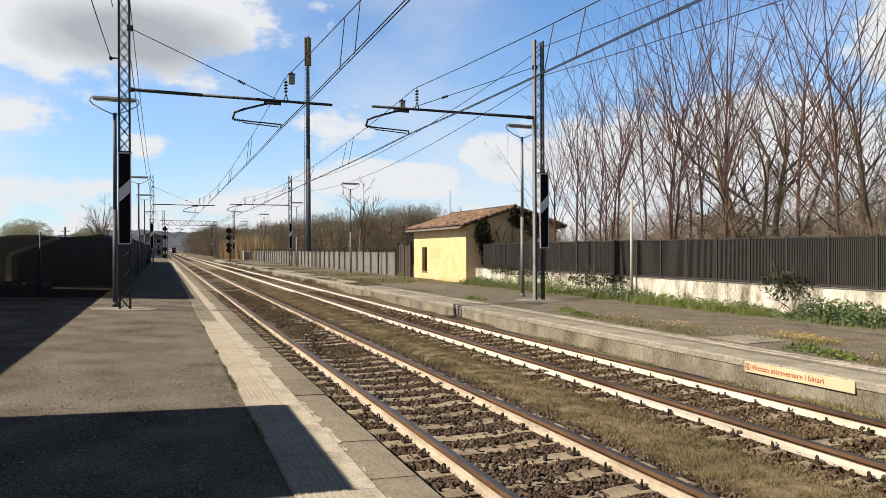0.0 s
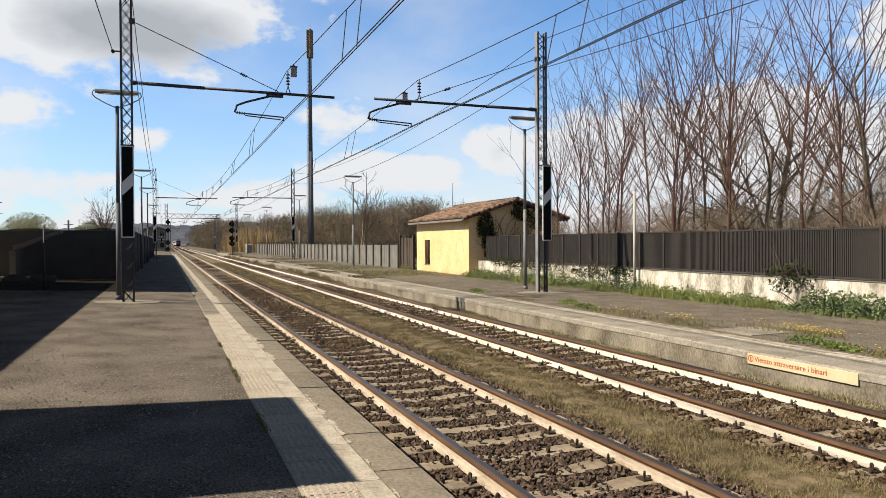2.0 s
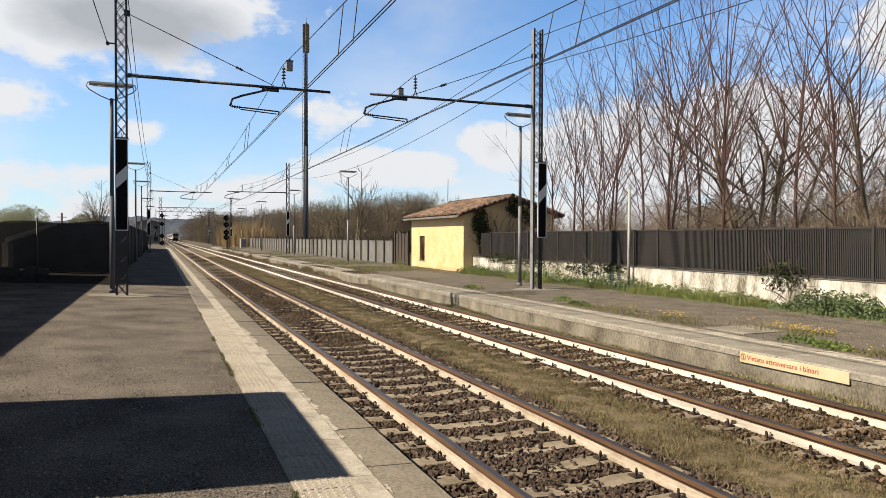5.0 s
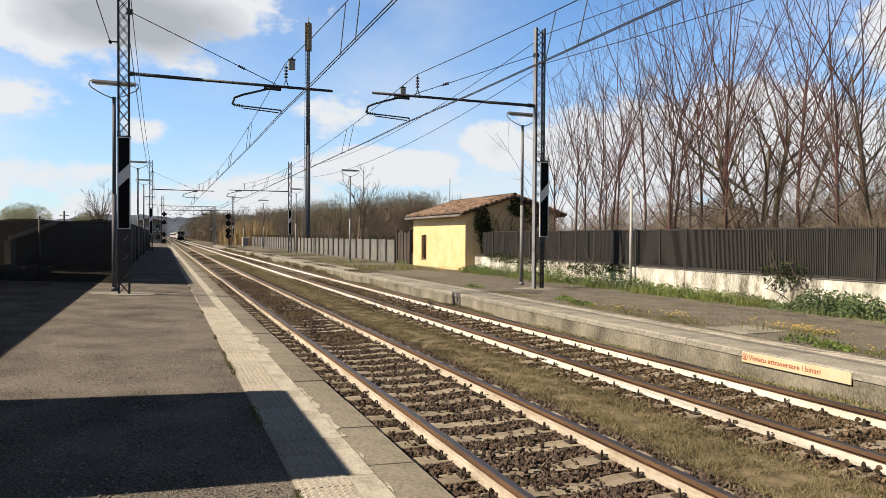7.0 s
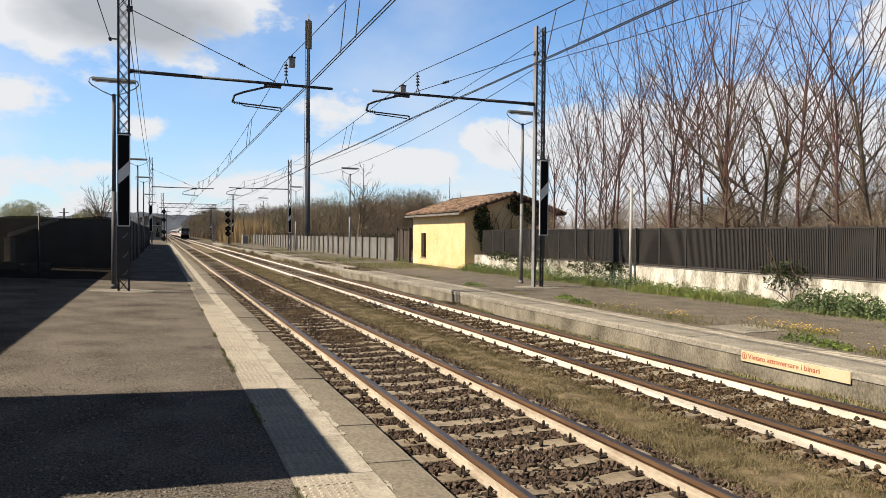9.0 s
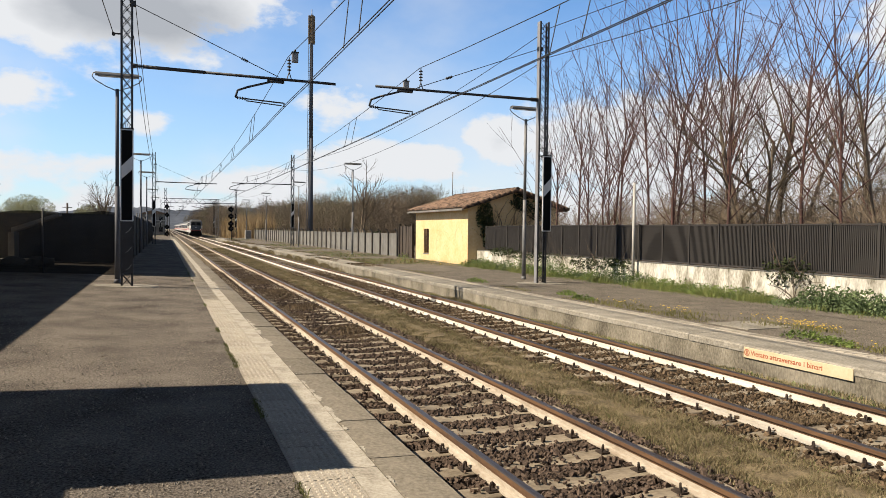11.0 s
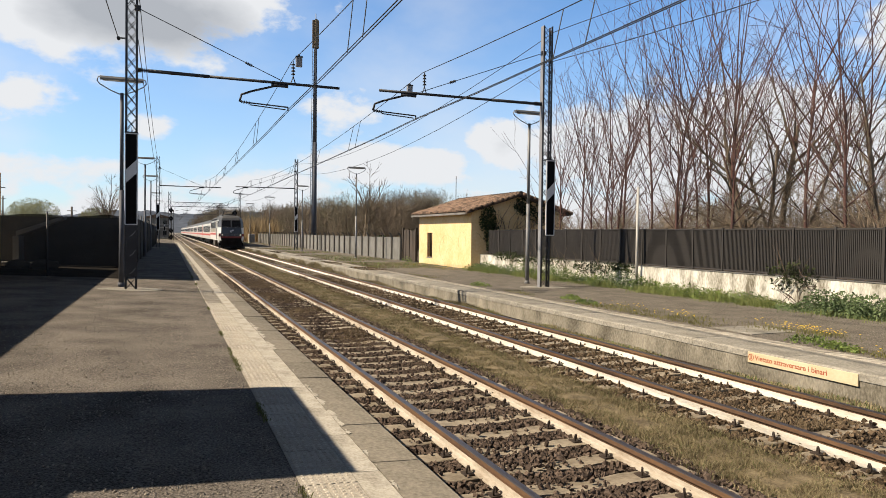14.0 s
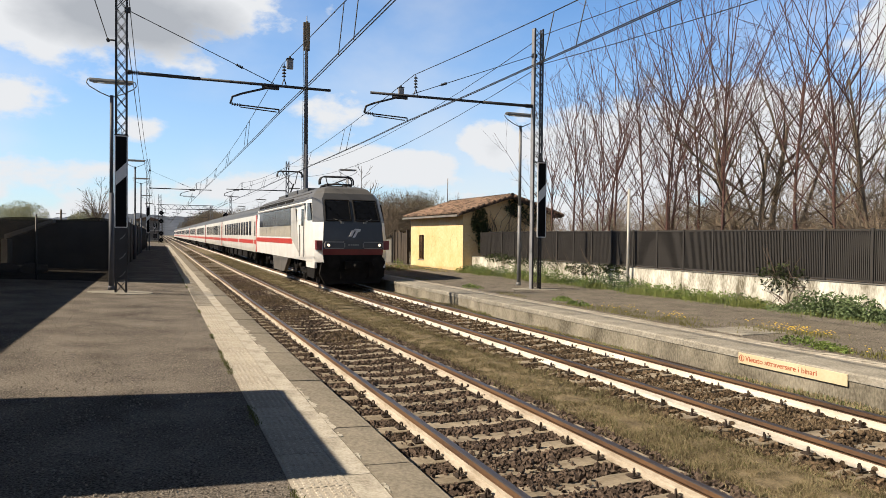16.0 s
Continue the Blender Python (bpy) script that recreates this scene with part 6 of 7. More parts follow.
def whip_tree(seed, height, r, stems, counts, low, angles, reach, lift, mats, lean=0.04, min_r=0.0066, wob=0.05, stem=0.56):
    """A leafless tree: straight stems, limbs that leave at angles (low, high) and turn up, long thin whips on them.
    counts: limbs on a stem, whips on a limb, twigs on a whip; low: where the limbs begin; reach: length of the limbs; stem: the stem's share of the height."""
    rnd = random.Random(seed)
    tw = Twigs()
    n1, n2, n3 = counts
    for k in range(stems):
        a = 6.2832 * (k + rnd.random() * 0.6) / stems
        out = Vector((math.cos(a), math.sin(a), 0))
        h = height * (1.0 if k == 0 else rnd.uniform(0.72, 0.95))
        rs = r * (1.0 if k == 0 else rnd.uniform(0.55, 0.85))
        trunk = bend(rnd, out * (0.0 if stems == 1 else 0.22) + Vector((0, 0, -0.3)), (Vector((0, 0, 1)) + out * lean * rnd.uniform(0.6, 1.5)).normalized(), h * stem, 8, 0.045, 0.03)
        tw.limb(trunk, rs, rs * 0.42, 7, 0)
        turn = rnd.uniform(0, 6.28)
        for i in range(n1):
            f = low + (0.995 - low) * ((i + rnd.random()) / n1) ** 0.8
            q, ax = along(trunk, f)
            turn += 2.4 + rnd.uniform(-0.6, 0.6)
            ang = radians(angles[0] + (angles[1] - angles[0]) * f + rnd.uniform(-12, 10))
            ln = height * reach * rnd.uniform(0.45, 1.12) * (0.75 + 0.25 * f)
            r1 = max(rs * (0.23 + 0.12 * f) * rnd.uniform(0.7, 1.3), 0.010)
            limb = bend(rnd, q, branch_off(rnd, ax, turn, ang), ln, 6, wob, lift)
            tw.limb(limb, r1, min_r, 5, 1)
            t2 = rnd.uniform(0, 6.28)
            for j in range(n2):
                g = 0.14 + 0.84 * (j + rnd.random()) / n2
                q2, ax2 = along(limb, g)
                t2 += 2.6 + rnd.uniform(-0.7, 0.7)
                l2 = ln * rnd.uniform(0.30, 0.58) * (1.15 - 0.6 * g)
                whip = bend(rnd, q2, branch_off(rnd, ax2, t2, radians(rnd.uniform(24, 50))), l2, 4, wob, lift * 0.9)
                tw.limb(whip, max(r1 * 0.5 * (1 - 0.5 * g), min_r), min_r * 0.75, 3, 1)
                for m in range(n3):
                    q3, ax3 = along(whip, 0.1 + 0.6 * (m + rnd.random()) / n3)
                    twig = bend(rnd, q3, branch_off(rnd, ax3, rnd.uniform(0, 6.28), radians(rnd.uniform(18, 45))), l2 * rnd.uniform(0.3, 0.6), 2, wob, lift * 0.7)
                    tw.limb(twig, min_r * 0.9, min_r * 0.6, 3, 1)
    v = [tuple(x) for x in tw.v]
    f, mi = np.array(tw.f), np.array(tw.mi)
    return [from_arrays(nm, v, f[mi == k], [mats[k]], smooth=True) for k, nm in ((0, "trunk"), (1, "branches"))]


def woodland_spots(rng, n):
    near = rng.random(n) < 0.60
    y = np.where(near, 92 + 150 * rng.random(n), 240 + 420 * rng.random(n))
    x = np.where(near, 21.5 + np.clip((130 - y) / 5, 0, 9) + np.abs(rng.normal(0, 1, n)) * 5 + (y - 72) * rng.uniform(0.0, 0.32, n), rng.uniform(14, 24, n) + (y - 240) * rng.uniform(0, 0.12, n))
    return x, y, rng.uniform(6.5, 10.0, n) + np.clip((y - 110) / 60, 0, 3) + np.clip((y - 250) / 90, 0, 3)


def yard_spots(rng, n):
    y = rng.uniform(150, 420, n)
    return -9 - (y - 60) * rng.uniform(0.03, 0.5, n), y, rng.uniform(5, 9, n)


def far_wood(name, n, spots, mats, label, seed, twigs=1000):
    """Many far leafless crowns: a tapered stem each and a dense haze of thin rising twigs in an egg-shaped crown."""
    rng = np.random.default_rng(seed)
    x, y, h = spots(rng, n)
    k = np.repeat(np.arange(n), twigs)
    m = len(k)
    hh = h[k]
    r = rng.normal(size=(m, 3))
    r *= (rng.random(m) ** 0.4 / np.linalg.norm(r, axis=1))[:, None]
    wide = rng.uniform(0.20, 0.34, n)[k]
    p = np.stack([x[k] + r[:, 0] * hh * wide, y[k] + r[:, 1] * hh * wide, GROUND_Z + hh * (0.52 + 0.40 * r[:, 2])], 1)
    d = np.stack([r[:, 0] * 0.8, r[:, 1] * 0.8, 0.55 + 0.5 * r[:, 2]], 1) + rng.normal(0, 0.45, (m, 3))
    d /= np.linalg.norm(d, axis=1)[:, None]
    ln = hh * rng.uniform(0.04, 0.13, m)
    w = np.cross(d, rng.normal(size=(m, 3)))
    w *= ((0.009 + 0.00012 * y[k]) / np.linalg.norm(w, axis=1))[:, None]
    v = np.stack([p - w, p + w, p + d * ln[:, None]], 1).reshape(-1, 3)
    f = np.arange(3 * m).reshape(-1, 3)
    mi = (rng.random(n) < 0.4).astype(int)[k]
    # stems
    w = 0.012 * h
    q = [np.stack([x + sx * w, y + sy * w, np.full(n, GROUND_Z)], 1) for sx, sy in ((-1, -0.6), (1, -0.6), (0, 1))]
    q.append(np.stack([x, y, GROUND_Z + 0.85 * h], 1))
    b = len(v) + 4 * np.arange(n)[:, None]
    v = np.concatenate([v, np.stack(q, 1).reshape(-1, 3)])
    f = np.concatenate([f] + [b + np.array([t]) for t in ((0, 1, 3), (1, 2, 3), (2, 0, 3))])
    mi = np.concatenate([mi, np.zeros(3 * n, dtype=int)])
    return tagged(new(name, from_arrays(name, v, f, list(mats), mi)), label, "woodland", kind="stuff")


def build_trees():
    rnd = random.Random(77)
    # straight bare trees with reddish bark and long rising whips
    sap = [whip_tree(10 + i, 12.8, 0.068, 1 + (i == 3), (14, 4, 1), (0.34, 0.45, 0.40, 0.30)[i], (70, 20), 0.46, 0.10, (BARK, BARK), wob=0.06, min_r=0.0076, stem=(0.56, 0.48, 0.60, 0.52)[i]) for i in range(4)]
    # old broad trees with pale stems and wide low limbs
    old = [whip_tree(30 + i, 11.0, 0.15, 3, (10, 7, 3), 0.22, (92, 24), 0.46, 0.04, (BARK_P, TWIG_B), lean=0.18, wob=0.085, stem=0.6) for i in range(2)]
    arch = [whip_tree(40 + i, 12.5, 0.062, 2, (9, 5, 1), 0.25, (62, 24), 0.46, 0.055, (BARK_P, BARK), lean=0.34, wob=0.06, stem=0.6) for i in range(2)]
    scrub = [whip_tree(50 + i, 3.6, 0.022, 6, (7, 5, 2), 0.08, (70, 40), 0.5, 0.02, (TWIG, TWIG), lean=0.5, min_r=0.0045, wob=0.13, stem=0.8) for i in range(3)]
    spots = [(18.5, 31.3, 1, 0.95), (17.0, 27.2, 0, 0.92), (17.8, 27.1, 1, 0.86), (19.5, 28.4, 2, 0.88), (16.8, 24.0, 3, 0.90), (18.4, 25.8, 2, 0.95), (16.9, 22.1, 0, 0.98),
             (16.7, 20.2, 2, 0.98), (18.3, 21.9, 3, 1.0), (20.5, 22.9, 0, 1.12), (17.2, 18.1, 1, 1.0), (19.0, 19.8, 2, 1.1), (18.0, 15.7, 0, 1.02),
             (17.4, 14.1, 1, 1.0), (22.6, 26.0, 2, 1.0)]
    for x, y, k, sc in spots:
        plant_tree("bare_tree", sap[k], x, y, GROUND_Z, rnd.uniform(0, 360), "slender leafless tree with reddish bark behind the slat fence", "bare trees behind the fence", sc)
    for i, (x, y, sc) in enumerate(((19.9, 19.5, 1.0), (22.4, 20.6, 1.05), (26.5, 20.5, 1.15))):
        plant_tree("old_bare_tree", old[i % 2], x, y, GROUND_Z, 70 + 110 * i, "broad old leafless tree with pale grey-tan stems", "old trees behind the fence", sc)
    for i, (x, y, sc) in enumerate(((20.2, 14.6, 1.0), (23.5, 17.5, 1.05))):
        plant_tree("leaning_bare_tree", arch[i % 2], x, y, GROUND_Z, 150 + 95 * i, "leafless tree of several leaning dark stems", "leaning trees behind the fence", sc)
    for i in range(95):
        x, y = rnd.uniform(17.2, 30), rnd.uniform(12.5, 33)
        x += 1.2 if y < 21 else 0.0
        if 14 < x < 20.5 and y > 31.5:
            continue
        plant_tree("bare_shrub", scrub[i % 3], x, y, GROUND_Z, rnd.uniform(0, 360), "tangled leafless tan shrub behind the fence", "bare shrubs", rnd.uniform(0.6, 1.05) * (1.0 if y > 21 else 1.35))
    # single tree and woods beyond the concrete fence
    lone = whip_tree(91, 9.4, 0.20, 2, (10, 6, 3), 0.34, (64, 22), 0.5, 0.04, (BARK_P, TWIG_B), lean=0.14, min_r=0.017, wob=0.09, stem=0.5)
    plant_tree("bare_tree", lone, 22.9, 87, GROUND_Z, 40, "lone spreading leafless tree beyond the concrete fence", "", 1.25)
    plant_tree("bare_tree", lone, -8.5, 128, GROUND_Z, 200, "leafless tree beyond the netted fence", "", 1.3)
    fars = [whip_tree(60 + i, 7.0, 0.07, 4, (9, 6, 2), 0.15, (60, 22), 0.36, 0.06, (BRUSH, BRUSH), lean=0.2, min_r=0.012, wob=0.09, stem=0.6) for i in range(4)]
    for i in range(60):
        y = rnd.uniform(90, 260)
        x = rnd.uniform(19.5, 30) + (y - 60) * rnd.uniform(-0.02, 0.4)
        if abs(x - 18.3) < 1.2 and abs(y - 95) < 2:
            continue
        plant_tree("thicket_tree", fars[i % 4], x, y, GROUND_Z, rnd.uniform(0, 360), "brown leafless thicket tree beyond the concrete fence", "thicket beyond the fence", rnd.uniform(0.55, 1.05))
    for i in range(26):
        plant_tree("thicket_tree", fars[i % 4], rnd.uniform(20, 60), rnd.uniform(36, 62), GROUND_Z, rnd.uniform(0, 360), "brown leafless thicket tree behind the hut", "thicket behind the hut", rnd.uniform(0.5, 0.8))
    for i in range(18):
        y = rnd.uniform(130, 210)
        plant_tree("thicket_tree", fars[i % 4], rnd.uniform(-60, -14), y, GROUND_Z, rnd.uniform(0, 360), "brown leafless thicket tree beyond the yard", "thicket beyond the yard", rnd.uniform(0.5, 0.8))

    far_wood("far_woodland", 540, lambda rng, n: woodland_spots(rng, n), (BRUSH, BRUSH_O), "dense olive-brown winter woodland beyond the concrete fence", 12)
    far_wood("copse_woodland", 130, lambda rng, n: (rng.uniform(34, 90, n), rng.uniform(20, 75, n), rng.uniform(4.5, 8.0, n)), (TWIG, BRUSH_O), "tan winter woodland far behind the slat fence", 22)

    def far_scrub(rng, n):
        y = rng.uniform(190, 640, n)
        return rng.uniform(13.5, 24, n) + (y - 190) * rng.uniform(0, 0.08, n), y, np.full(n, GROUND_Z), rng.uniform(0.5, 1.1, n)
    blades("far_scrub", 12000, far_scrub, 3.2, 0.07, BRUSH, "low brown scrub along the far side of the line", 52, lean=0.7, category="scrub")

    def copse(rng, n):
        x = rng.uniform(24, 55, n)
        y = rng.uniform(14, 44, n)
        return x, y, np.full(n, GROUND_Z), rng.uniform(0.5, 1.1, n)
    blades("copse_undergrowth", 9000, copse, 2.6, 0.018, TWIG, "tan undergrowth of the copse behind the fence", 18, lean=0.5, category="undergrowth")

    far_wood("woodland_beyond_yard", 90, lambda rng, n: yard_spots(rng, n), (BRUSH, BRUSH_O), "olive-brown winter woodland beyond the yard", 13)

    def reeds(rng, n):
        y = rng.uniform(126, 185, n)
        x = rng.uniform(13.2, 18.5, n)
        return x, y, np.full(n, GROUND_Z), rng.uniform(0.8, 1.2, n)
    blades("reed_bed", 9000, reeds, 4.4, 0.035, REED, "tall tan dry reeds beside the line", 14, lean=0.25, category="reeds")
    # green crowns beyond the yard
    for i, (x, y, s) in enumerate(((-18.5, 118, 1.0), (-13, 150, 0.9), (-24, 150, 1.1))):
        t = thing("young_tree", "pale green budding tree beyond the yard", "tree", pose(x, y, GROUND_Z))
        part("trunk", fars[i][0], None, t)
        part("branch_system", fars[i][1], None, t)
        part("crown", leaf_cloud(200 + i, 5200, lambda r: r * Vector((3.6 * s, 3.6 * s, 2.5 * s)) + Vector((0, 0, 4.5)), 0.11, BUDS), None, t, "thin pale green young leaves")["kind"] = "stuff"


MIDGREEN = mat("mid_green_leaf", (0.175, 0.235, 0.10), (0.042, 0.066, 0.026), 0.6, scale=2, fine=10, bump=0, piece=0.5, spec=0.3)
OLIVE = mat("olive_weed", (0.1728, 0.162, 0.054), (0.072, 0.072, 0.0216), 0.8, scale=1, fine=8, bump=0, piece=0.5, spec=0.2)
BUDS = mat("pale_bud_leaf", (0.30, 0.30, 0.16), (0.16, 0.165, 0.08), 0.7, scale=1, fine=4, bump=0, piece=0.5)


def leaf_cloud(seed, n, place, size, material):
    """Many small folded leaves; place maps a random point of the unit ball to its spot."""
    rnd = random.Random(seed)
    vs, fs = [], []
    for _ in range(n):
        while True:
            r = Vector((rnd.uniform(-1, 1), rnd.uniform(-1, 1), rnd.uniform(-1, 1)))
            k = r.length
            if 0.05 < k < 1 and noise.noise(r * 2.3 + Vector((seed, 0, 0))) + 0.35 > 0.25 * k:
                break
        c = place(r)
        d = Vector((rnd.uniform(-1, 1), rnd.uniform(-1, 1), rnd.uniform(-0.3, 1))).normalized()
        u = d.orthogonal().normalized()
        u.rotate(Matrix.Rotation(rnd.uniform(0, 6.28), 3, d))
        w = d.cross(u)
        s = size * rnd.uniform(0.5, 1.25)
        i = len(vs)
        vs.extend([c - u * s, c + w * s * 0.5 + d * s * 0.15, c + u * s, c - w * s * 0.5 + d * s * 0.15])
        fs.extend([(i, i + 1, i + 2, i + 3)])
    return from_arrays("leaves", [tuple(v) for v in vs], fs, [material])


def bush(name, x, y, z, size, n, leaf, material, seed, label, category="shrub"):
    me = leaf_cloud(seed, n, lambda r: Vector((r.x * size[0], r.y * size[1], abs(r.z) * size[2] * (1 - 0.3 * (r.x * r.x + r.y * r.y)))), leaf, material)
    ob = new(name, me)
    ob.matrix_basis = pose(x, y, z)
    return tagged(ob, label, category, kind="stuff")


def build_plants():
    rnd = random.Random(31)
    # weeds along the foot of the wall
    k = 0
    y = 8.4
    while y < 33:
        d = rnd.uniform(0.5, 0.9)
        near = y < 12.6
        size = (rnd.uniform(0.4, 0.65), rnd.uniform(0.55, 0.9), rnd.uniform(0.35, 0.6) if near else rnd.uniform(0.30, 0.78) if y > 18 else rnd.uniform(0.16, 0.45))
        m = GREEN if rnd.random() < 0.6 and not near else MIDGREEN
        bush("weed_clump", WALL_X - size[0] * 0.7, y, 0.0, size, 1300 if near else 520, 0.044 if near else 0.038, m, 300 + k, "leafy green weeds at the foot of the wall", "weeds")
        y += d
        k += 1

    def verge(rng, n):
        y = 8 + 26 * rng.random(n) ** 1.2
        x = WALL_X - 0.05 - np.abs(rng.normal(0, 0.42, n))
        kk, s = clumpy(rng, x, y, 0.8, -0.15, 3.3)
        return x[kk], y[kk], np.zeros(kk.sum()), s[kk]
    blades("verge_grass", 15000, verge, 0.15, 0.007, mat("verge_grass", (0.1728, 0.1944, 0.0504), (0.072, 0.0936, 0.0216), 0.7, scale=1, fine=6, bump=0, piece=0.5), "green grass along the foot of the wall", 41, lean=0.7)

    def tufts(rng, n):
        cs = np.array([(14.3, 17.3, 0.7), (14.2, 18.4, 0.5), (14.3, 20.9, 0.6), (14.0, 24.5, 0.6), (14.2, 26.8, 0.8), (14.2, 29.6, 0.8), (14.1, 31.6, 0.6), (14.4, 15.6, 0.5), (14.35, 14.2, 0.6)])
        i = rng.integers(0, len(cs), n)
        x, y = rng.normal(cs[i, 0], 0.22, n), rng.normal(cs[i, 1], cs[i, 2] * 0.6, n)
        return np.minimum(x, WALL_X - 0.04), y, np.zeros(n), rng.uniform(0.4, 1.0, n)
    blades("tall_grass_tufts", 7000, tufts, 0.34, 0.006, MATS["verge_grass"], "tall fresh green grass tufts against the wall", 47, lean=0.6)

    def seam(rng, n):
        y = 5 + 40 * rng.random(n) ** 1.4
        x = 9.95 + np.abs(rng.normal(0, 0.28, n))
        kk, s = clumpy(rng, x, y, 0.45, 0.16, 13.3)
        return x[kk], y[kk], np.zeros(kk.sum()), s[kk]
    blades("seam_weeds", 6000, seam, 0.05, 0.006, OLIVE, "low weeds in the seam behind the kerb tiles", 42, lean=0.9)
    def far_verge(rng, n):
        y = 34 + 92 * rng.random(n) ** 1.3
        x = rng.uniform(9.9, 14.3, n)
        kk, s = clumpy(rng, x, y, 0.22, -0.02, 53.3)
        return x[kk], y[kk], np.zeros(kk.sum()), s[kk]
    blades("far_platform_dry_weeds", 15000, far_verge, 0.09, 0.012, DRY, "dry weeds overgrowing the far end of the platform", 45, lean=0.9)
    blades("far_platform_green_weeds", 7000, far_verge, 0.12, 0.014, GREEN, "green weeds overgrowing the far end of the platform", 46, lean=0.9)
    for i, (x, y, sx, sy) in enumerate(((10.25, 8.9, 0.35, 0.5), (10.1, 8.2, 0.22, 0.4), (10.3, 15.9, 0.28, 0.5), (10.6, 17.2, 0.3, 0.4), (10.2, 22.5, 0.3, 0.7), (14.1, 31.5, 0.5, 0.7), (14.05, 42.3, 0.4, 0.7), (13.9, 29.5, 0.4, 0.8))):
        bush("weed_clump", x, y, 0.0, (sx, sy, 0.14 if i < 5 else 0.4), 380, 0.03, GREEN, 500 + i, "low bright green weeds in the platform asphalt", "weeds")
    for i, (x, y, r, h) in enumerate(((23.4, 80.5, 1.5, 2.3), (25.6, 82.0, 1.2, 1.9))):
        bush("evergreen_bush", x, y, GROUND_Z, (r, r, h), 1500, 0.13, DARKGREEN, 560 + i, "dark evergreen bush beyond the concrete fence")
    # yellow flowers
    vs, fs = [], []
    for i in range(330):
        c = rnd.choice(((11.3, 10.6, 0.35), (11.3, 9.9, 0.3), (10.6, 12.6, 0.35), (10.3, 7.2, 0.35), (11.3, 9.6, 0.3), (10.5, 14.5, 0.6), (10.7, 6.6, 0.3), (13.3, 33.5, 0.7), (12.9, 37.5, 1.2)))
        x, y = rnd.gauss(c[0], c[2] * 0.5), rnd.gauss(c[1], c[2])
        z, s = rnd.uniform(0.06, 0.14), rnd.uniform(0.011, 0.023)
        j = len(vs)
        for a in range(6):
            vs.append((x + s * math.cos(a * 1.047), y + s * math.sin(a * 1.047), z + 0.4 * s * (a % 2)))
        fs.append(tuple(range(j, j + 6)))
    tagged(new("yellow_flowers", from_arrays("yellow_flowers", vs, fs, [YELLOW])), "small yellow flowers scattered over the weedy asphalt", "flowers", kind="stuff")

    def stems(rng, n):
        cs = np.array([(11.0, 10.4, 0.5), (10.6, 12.4, 0.5), (10.3, 7.2, 0.35), (11.3, 9.6, 0.3), (10.5, 14.5, 0.6), (10.7, 6.6, 0.3), (13.3, 33.5, 0.7), (12.9, 37.5, 1.2)])
        i = rng.integers(0, len(cs), n)
        return rng.normal(cs[i, 0], cs[i, 2] * 0.5), rng.normal(cs[i, 1], cs[i, 2]), np.zeros(n), np.ones(n)
    blades("flower_stems", 2200, stems, 0.09, 0.005, OLIVE, "thin green stems under the yellow flowers", 43, lean=0.6, category="weeds")
    # ivy on the wall and the hut
    for i, (y, w, z0, z1, n) in enumerate(((13.55, 0.85, 0.40, 1.25, 420), (26.5, 2.2, 0.45, 0.95, 420), (22.6, 1.5, 0.35, 0.9, 380), (29.5, 1.8, 0.55, 1.05, 500), (20.8, 0.9, 0.5, 0.9, 300))):
        me = leaf_cloud(600 + i, n, lambda r: Vector((-abs(r.x) * 0.16, (r.y + 0.5 * r.z * math.sin(3 * r.x)) * w, (z0 + z1) / 2 + r.z * (z1 - z0) / 2)), 0.05, DARKGREEN)
        ob = new("ivy", me)
        ob.matrix_basis = pose(WALL_X - 0.01, y, 0)
        tagged(ob, "dark ivy hanging over the whitewashed wall", "ivy", kind="stuff")
    tw = Twigs()
    r2 = random.Random(5)
    for yc, n in ((13.5, 26), (26.0, 30), (22.0, 18)):
        for i in range(n):
            p = Vector((WALL_X - 0.06, yc + r2.uniform(-0.6, 0.6) * (1 if yc < 15 else 3), r2.uniform(0.0, 0.8)))
            d = Vector((r2.uniform(-0.15, 0.05), r2.uniform(-0.8, 0.8), r2.uniform(0.2, 1))).normalized()
            pts = [p]
            for k in range(5):
                d = (d + Vector((r2.uniform(-0.1, 0.1), r2.uniform(-0.4, 0.4), r2.uniform(-0.3, 0.25)))).normalized()
                q = pts[-1] + d * r2.uniform(0.1, 0.24)
                q.x = min(q.x, WALL_X - 0.02)
                pts.append(q)
            tw.limb(pts, 0.012, 0.004, 3, 0)
    tagged(new("ivy_stems", from_arrays("ivy_stems", [tuple(v) for v in tw.v], tw.f, [BARK_G])), "bare grey creeper stems over wall and fence", "creeper", kind="stuff")
    # creeper up the hut's shaded gable
    for i, (x, z, sx, sz, n) in enumerate(((15.3, 2.5, 0.5, 1.0, 700), (15.6, 1.6, 0.45, 0.9, 600), (15.9, 0.9, 0.35, 0.7, 350), (17.3, 3.3, 0.6, 0.5, 450), (18.4, 2.9, 0.7, 0.6, 450))):
        me = leaf_cloud(700 + i, n, lambda r: Vector((r.x * sx, -abs(r.y) * 0.22, r.z * sz)), 0.075, DARKGREEN)
        ob = new("creeper", me)
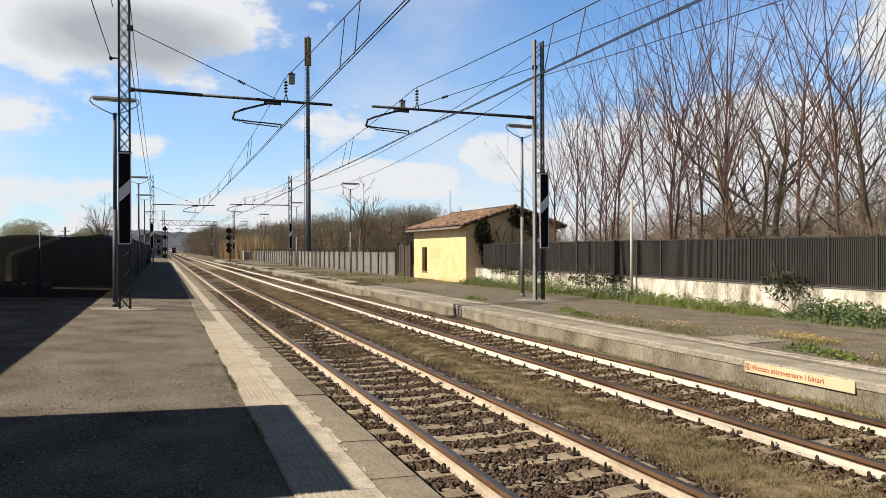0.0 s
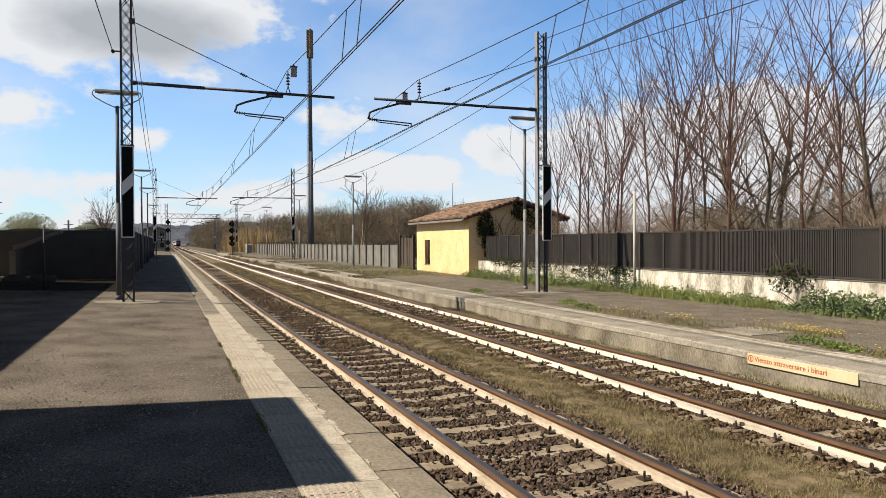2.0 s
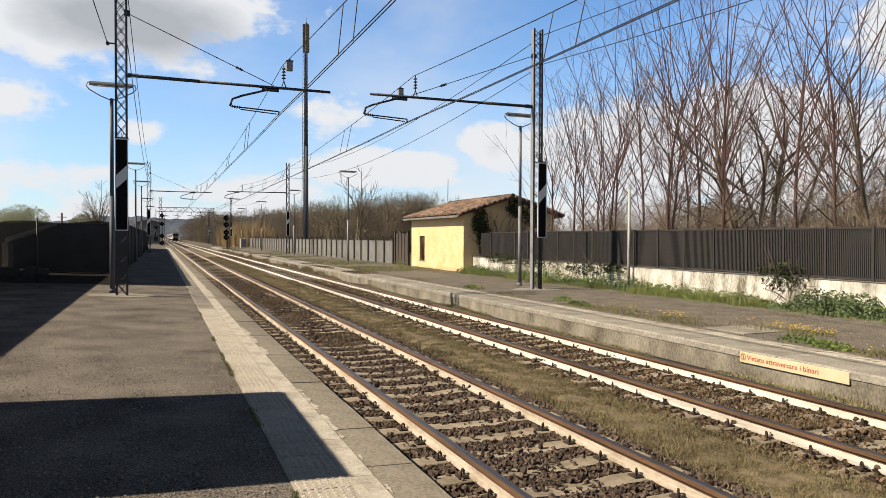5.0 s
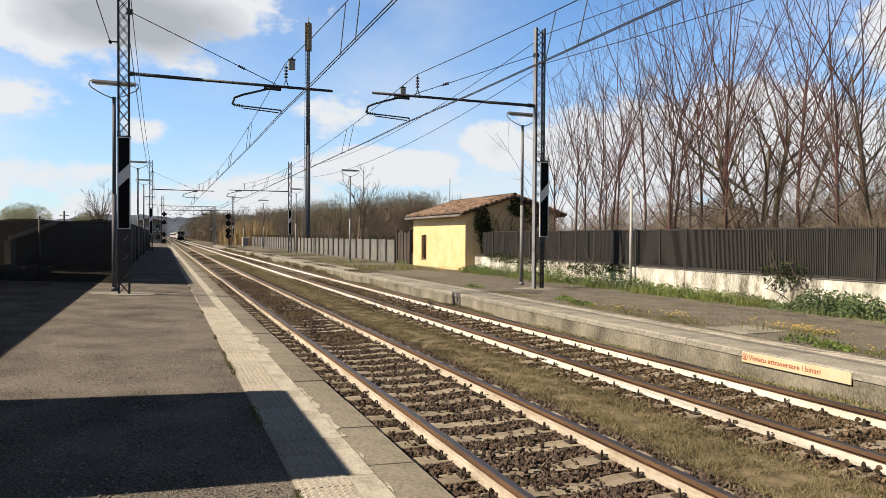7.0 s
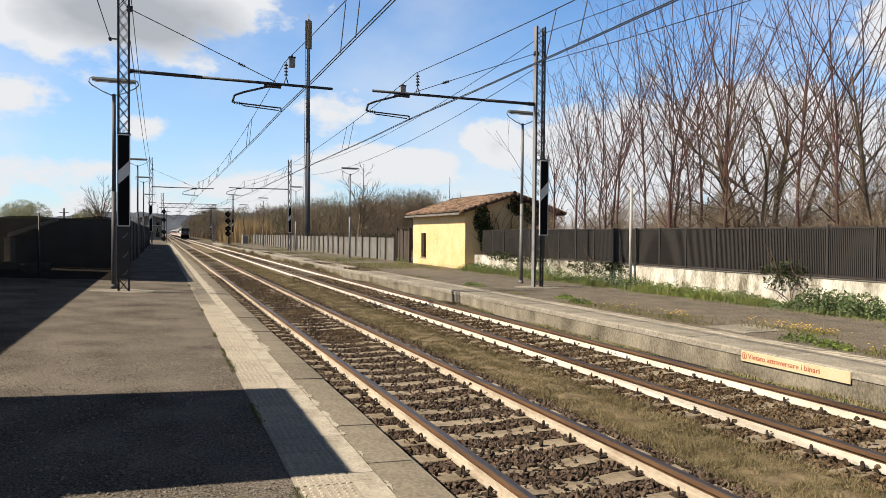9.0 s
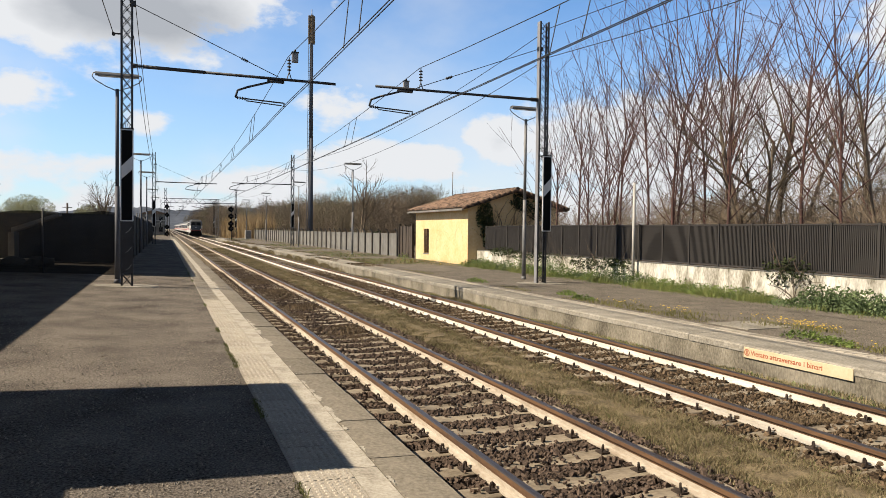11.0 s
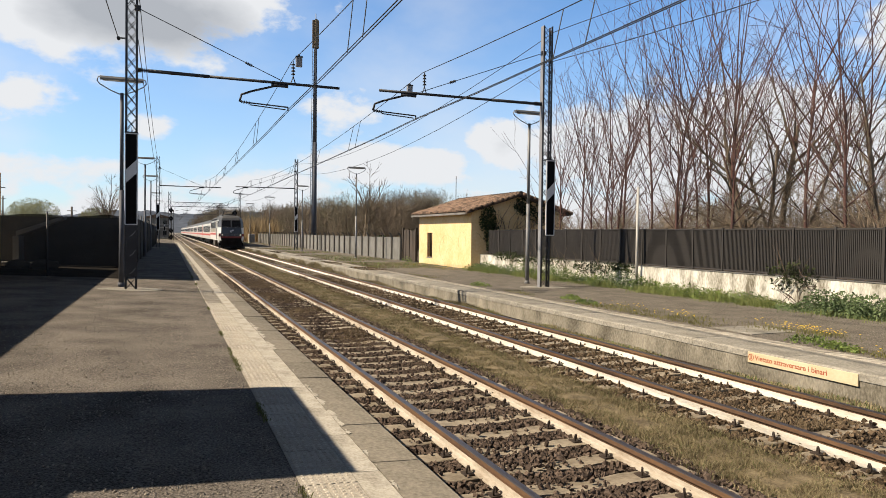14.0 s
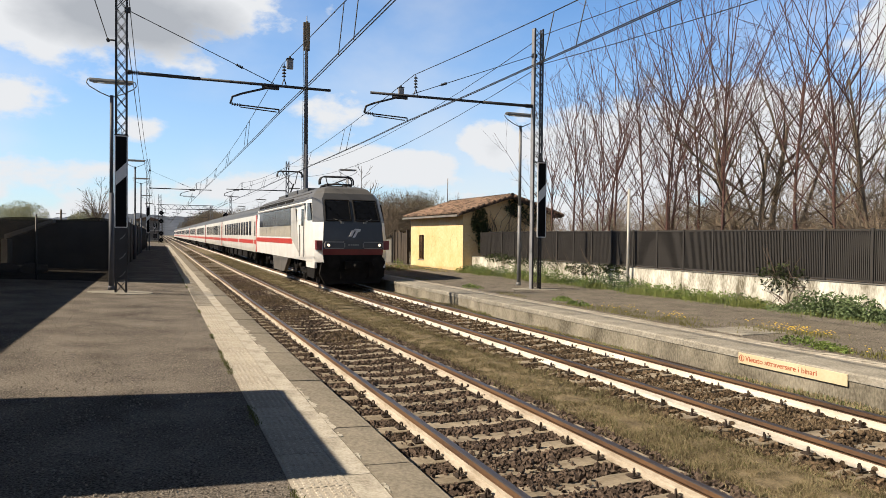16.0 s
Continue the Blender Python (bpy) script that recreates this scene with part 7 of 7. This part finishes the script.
        ob.matrix_basis = pose(x, 32.98, z)
        tagged(ob, "dark creeper clinging to the hut gable", "creeper", kind="stuff")
    tw = Twigs()
    for i in range(46):
        p = Vector((r2.uniform(15.2, 18.8), 32.9, r2.uniform(0.6, 2.2)))
        d = Vector((r2.uniform(-0.6, 0.6), r2.uniform(-0.3, 0), 1)).normalized()
        pts = [p]
        for k in range(6):
            d = (d + Vector((r2.uniform(-0.4, 0.4), r2.uniform(-0.25, 0.1), r2.uniform(-0.35, 0.3)))).normalized()
            q = pts[-1] + d * r2.uniform(0.15, 0.4)
            q.y = min(q.y, 32.95)
            pts.append(q)
        tw.limb(pts, 0.016, 0.005, 3, 0)
    tagged(new("creeper_stems", from_arrays("creeper_stems", [tuple(v) for v in tw.v], tw.f, [BARK_G])), "tangled bare creeper stems on the hut gable", "creeper", kind="stuff")


# ---------------------------------------------------------------- all in order
build_ground()
build_hut()
build_boundary()
build_far_fence()
build_far_house()
build_warning_sign()
build_near_side()
build_overhead()
build_portal()
signal("signal_post", 0.55, 149, (5.9, 4.3, 1.9, 0.6), 6.6, "dark railway signal post with round heads on the platform end")
signal("signal_post", 9.95, 117, (4.8, 3.7, 2.5, 1.7), 5.4, "dark railway signal post with round heads by the reeds")
build_mobile_tower()
for _x, _y, _h in ((-14.5, 75, 6.6), (-26.5, 140, 8.0), (-10.5, 92, 5.0)):
    _t = thing("utility_pole", "wooden utility pole beyond the yard", "utility pole", pose(_x, _y, GROUND_Z))
    _b = B()
    rod(_b, (0, 0, 0), (0, 0, _h), 0.14, 0.1, sides=8)
    part("shaft", _b, WOOD_D, _t)
    _b = B()
    rod(_b, (-0.5, 0, _h - 0.5), (0.5, 0, _h - 0.5), 0.04, sides=6)
    part("crossarm", _b, WOOD_D, _t)
build_trees()
build_plants()
build_ballast()
build_grass()
build_track(AXIS_1, 9.357, "track_near", "railway track with concrete sleepers and whitened rails")
build_track(AXIS_2, 7.581, "track_far", "railway track with weedy ballast and whitened rails")
build_near_platform()
build_far_platform()

motions()
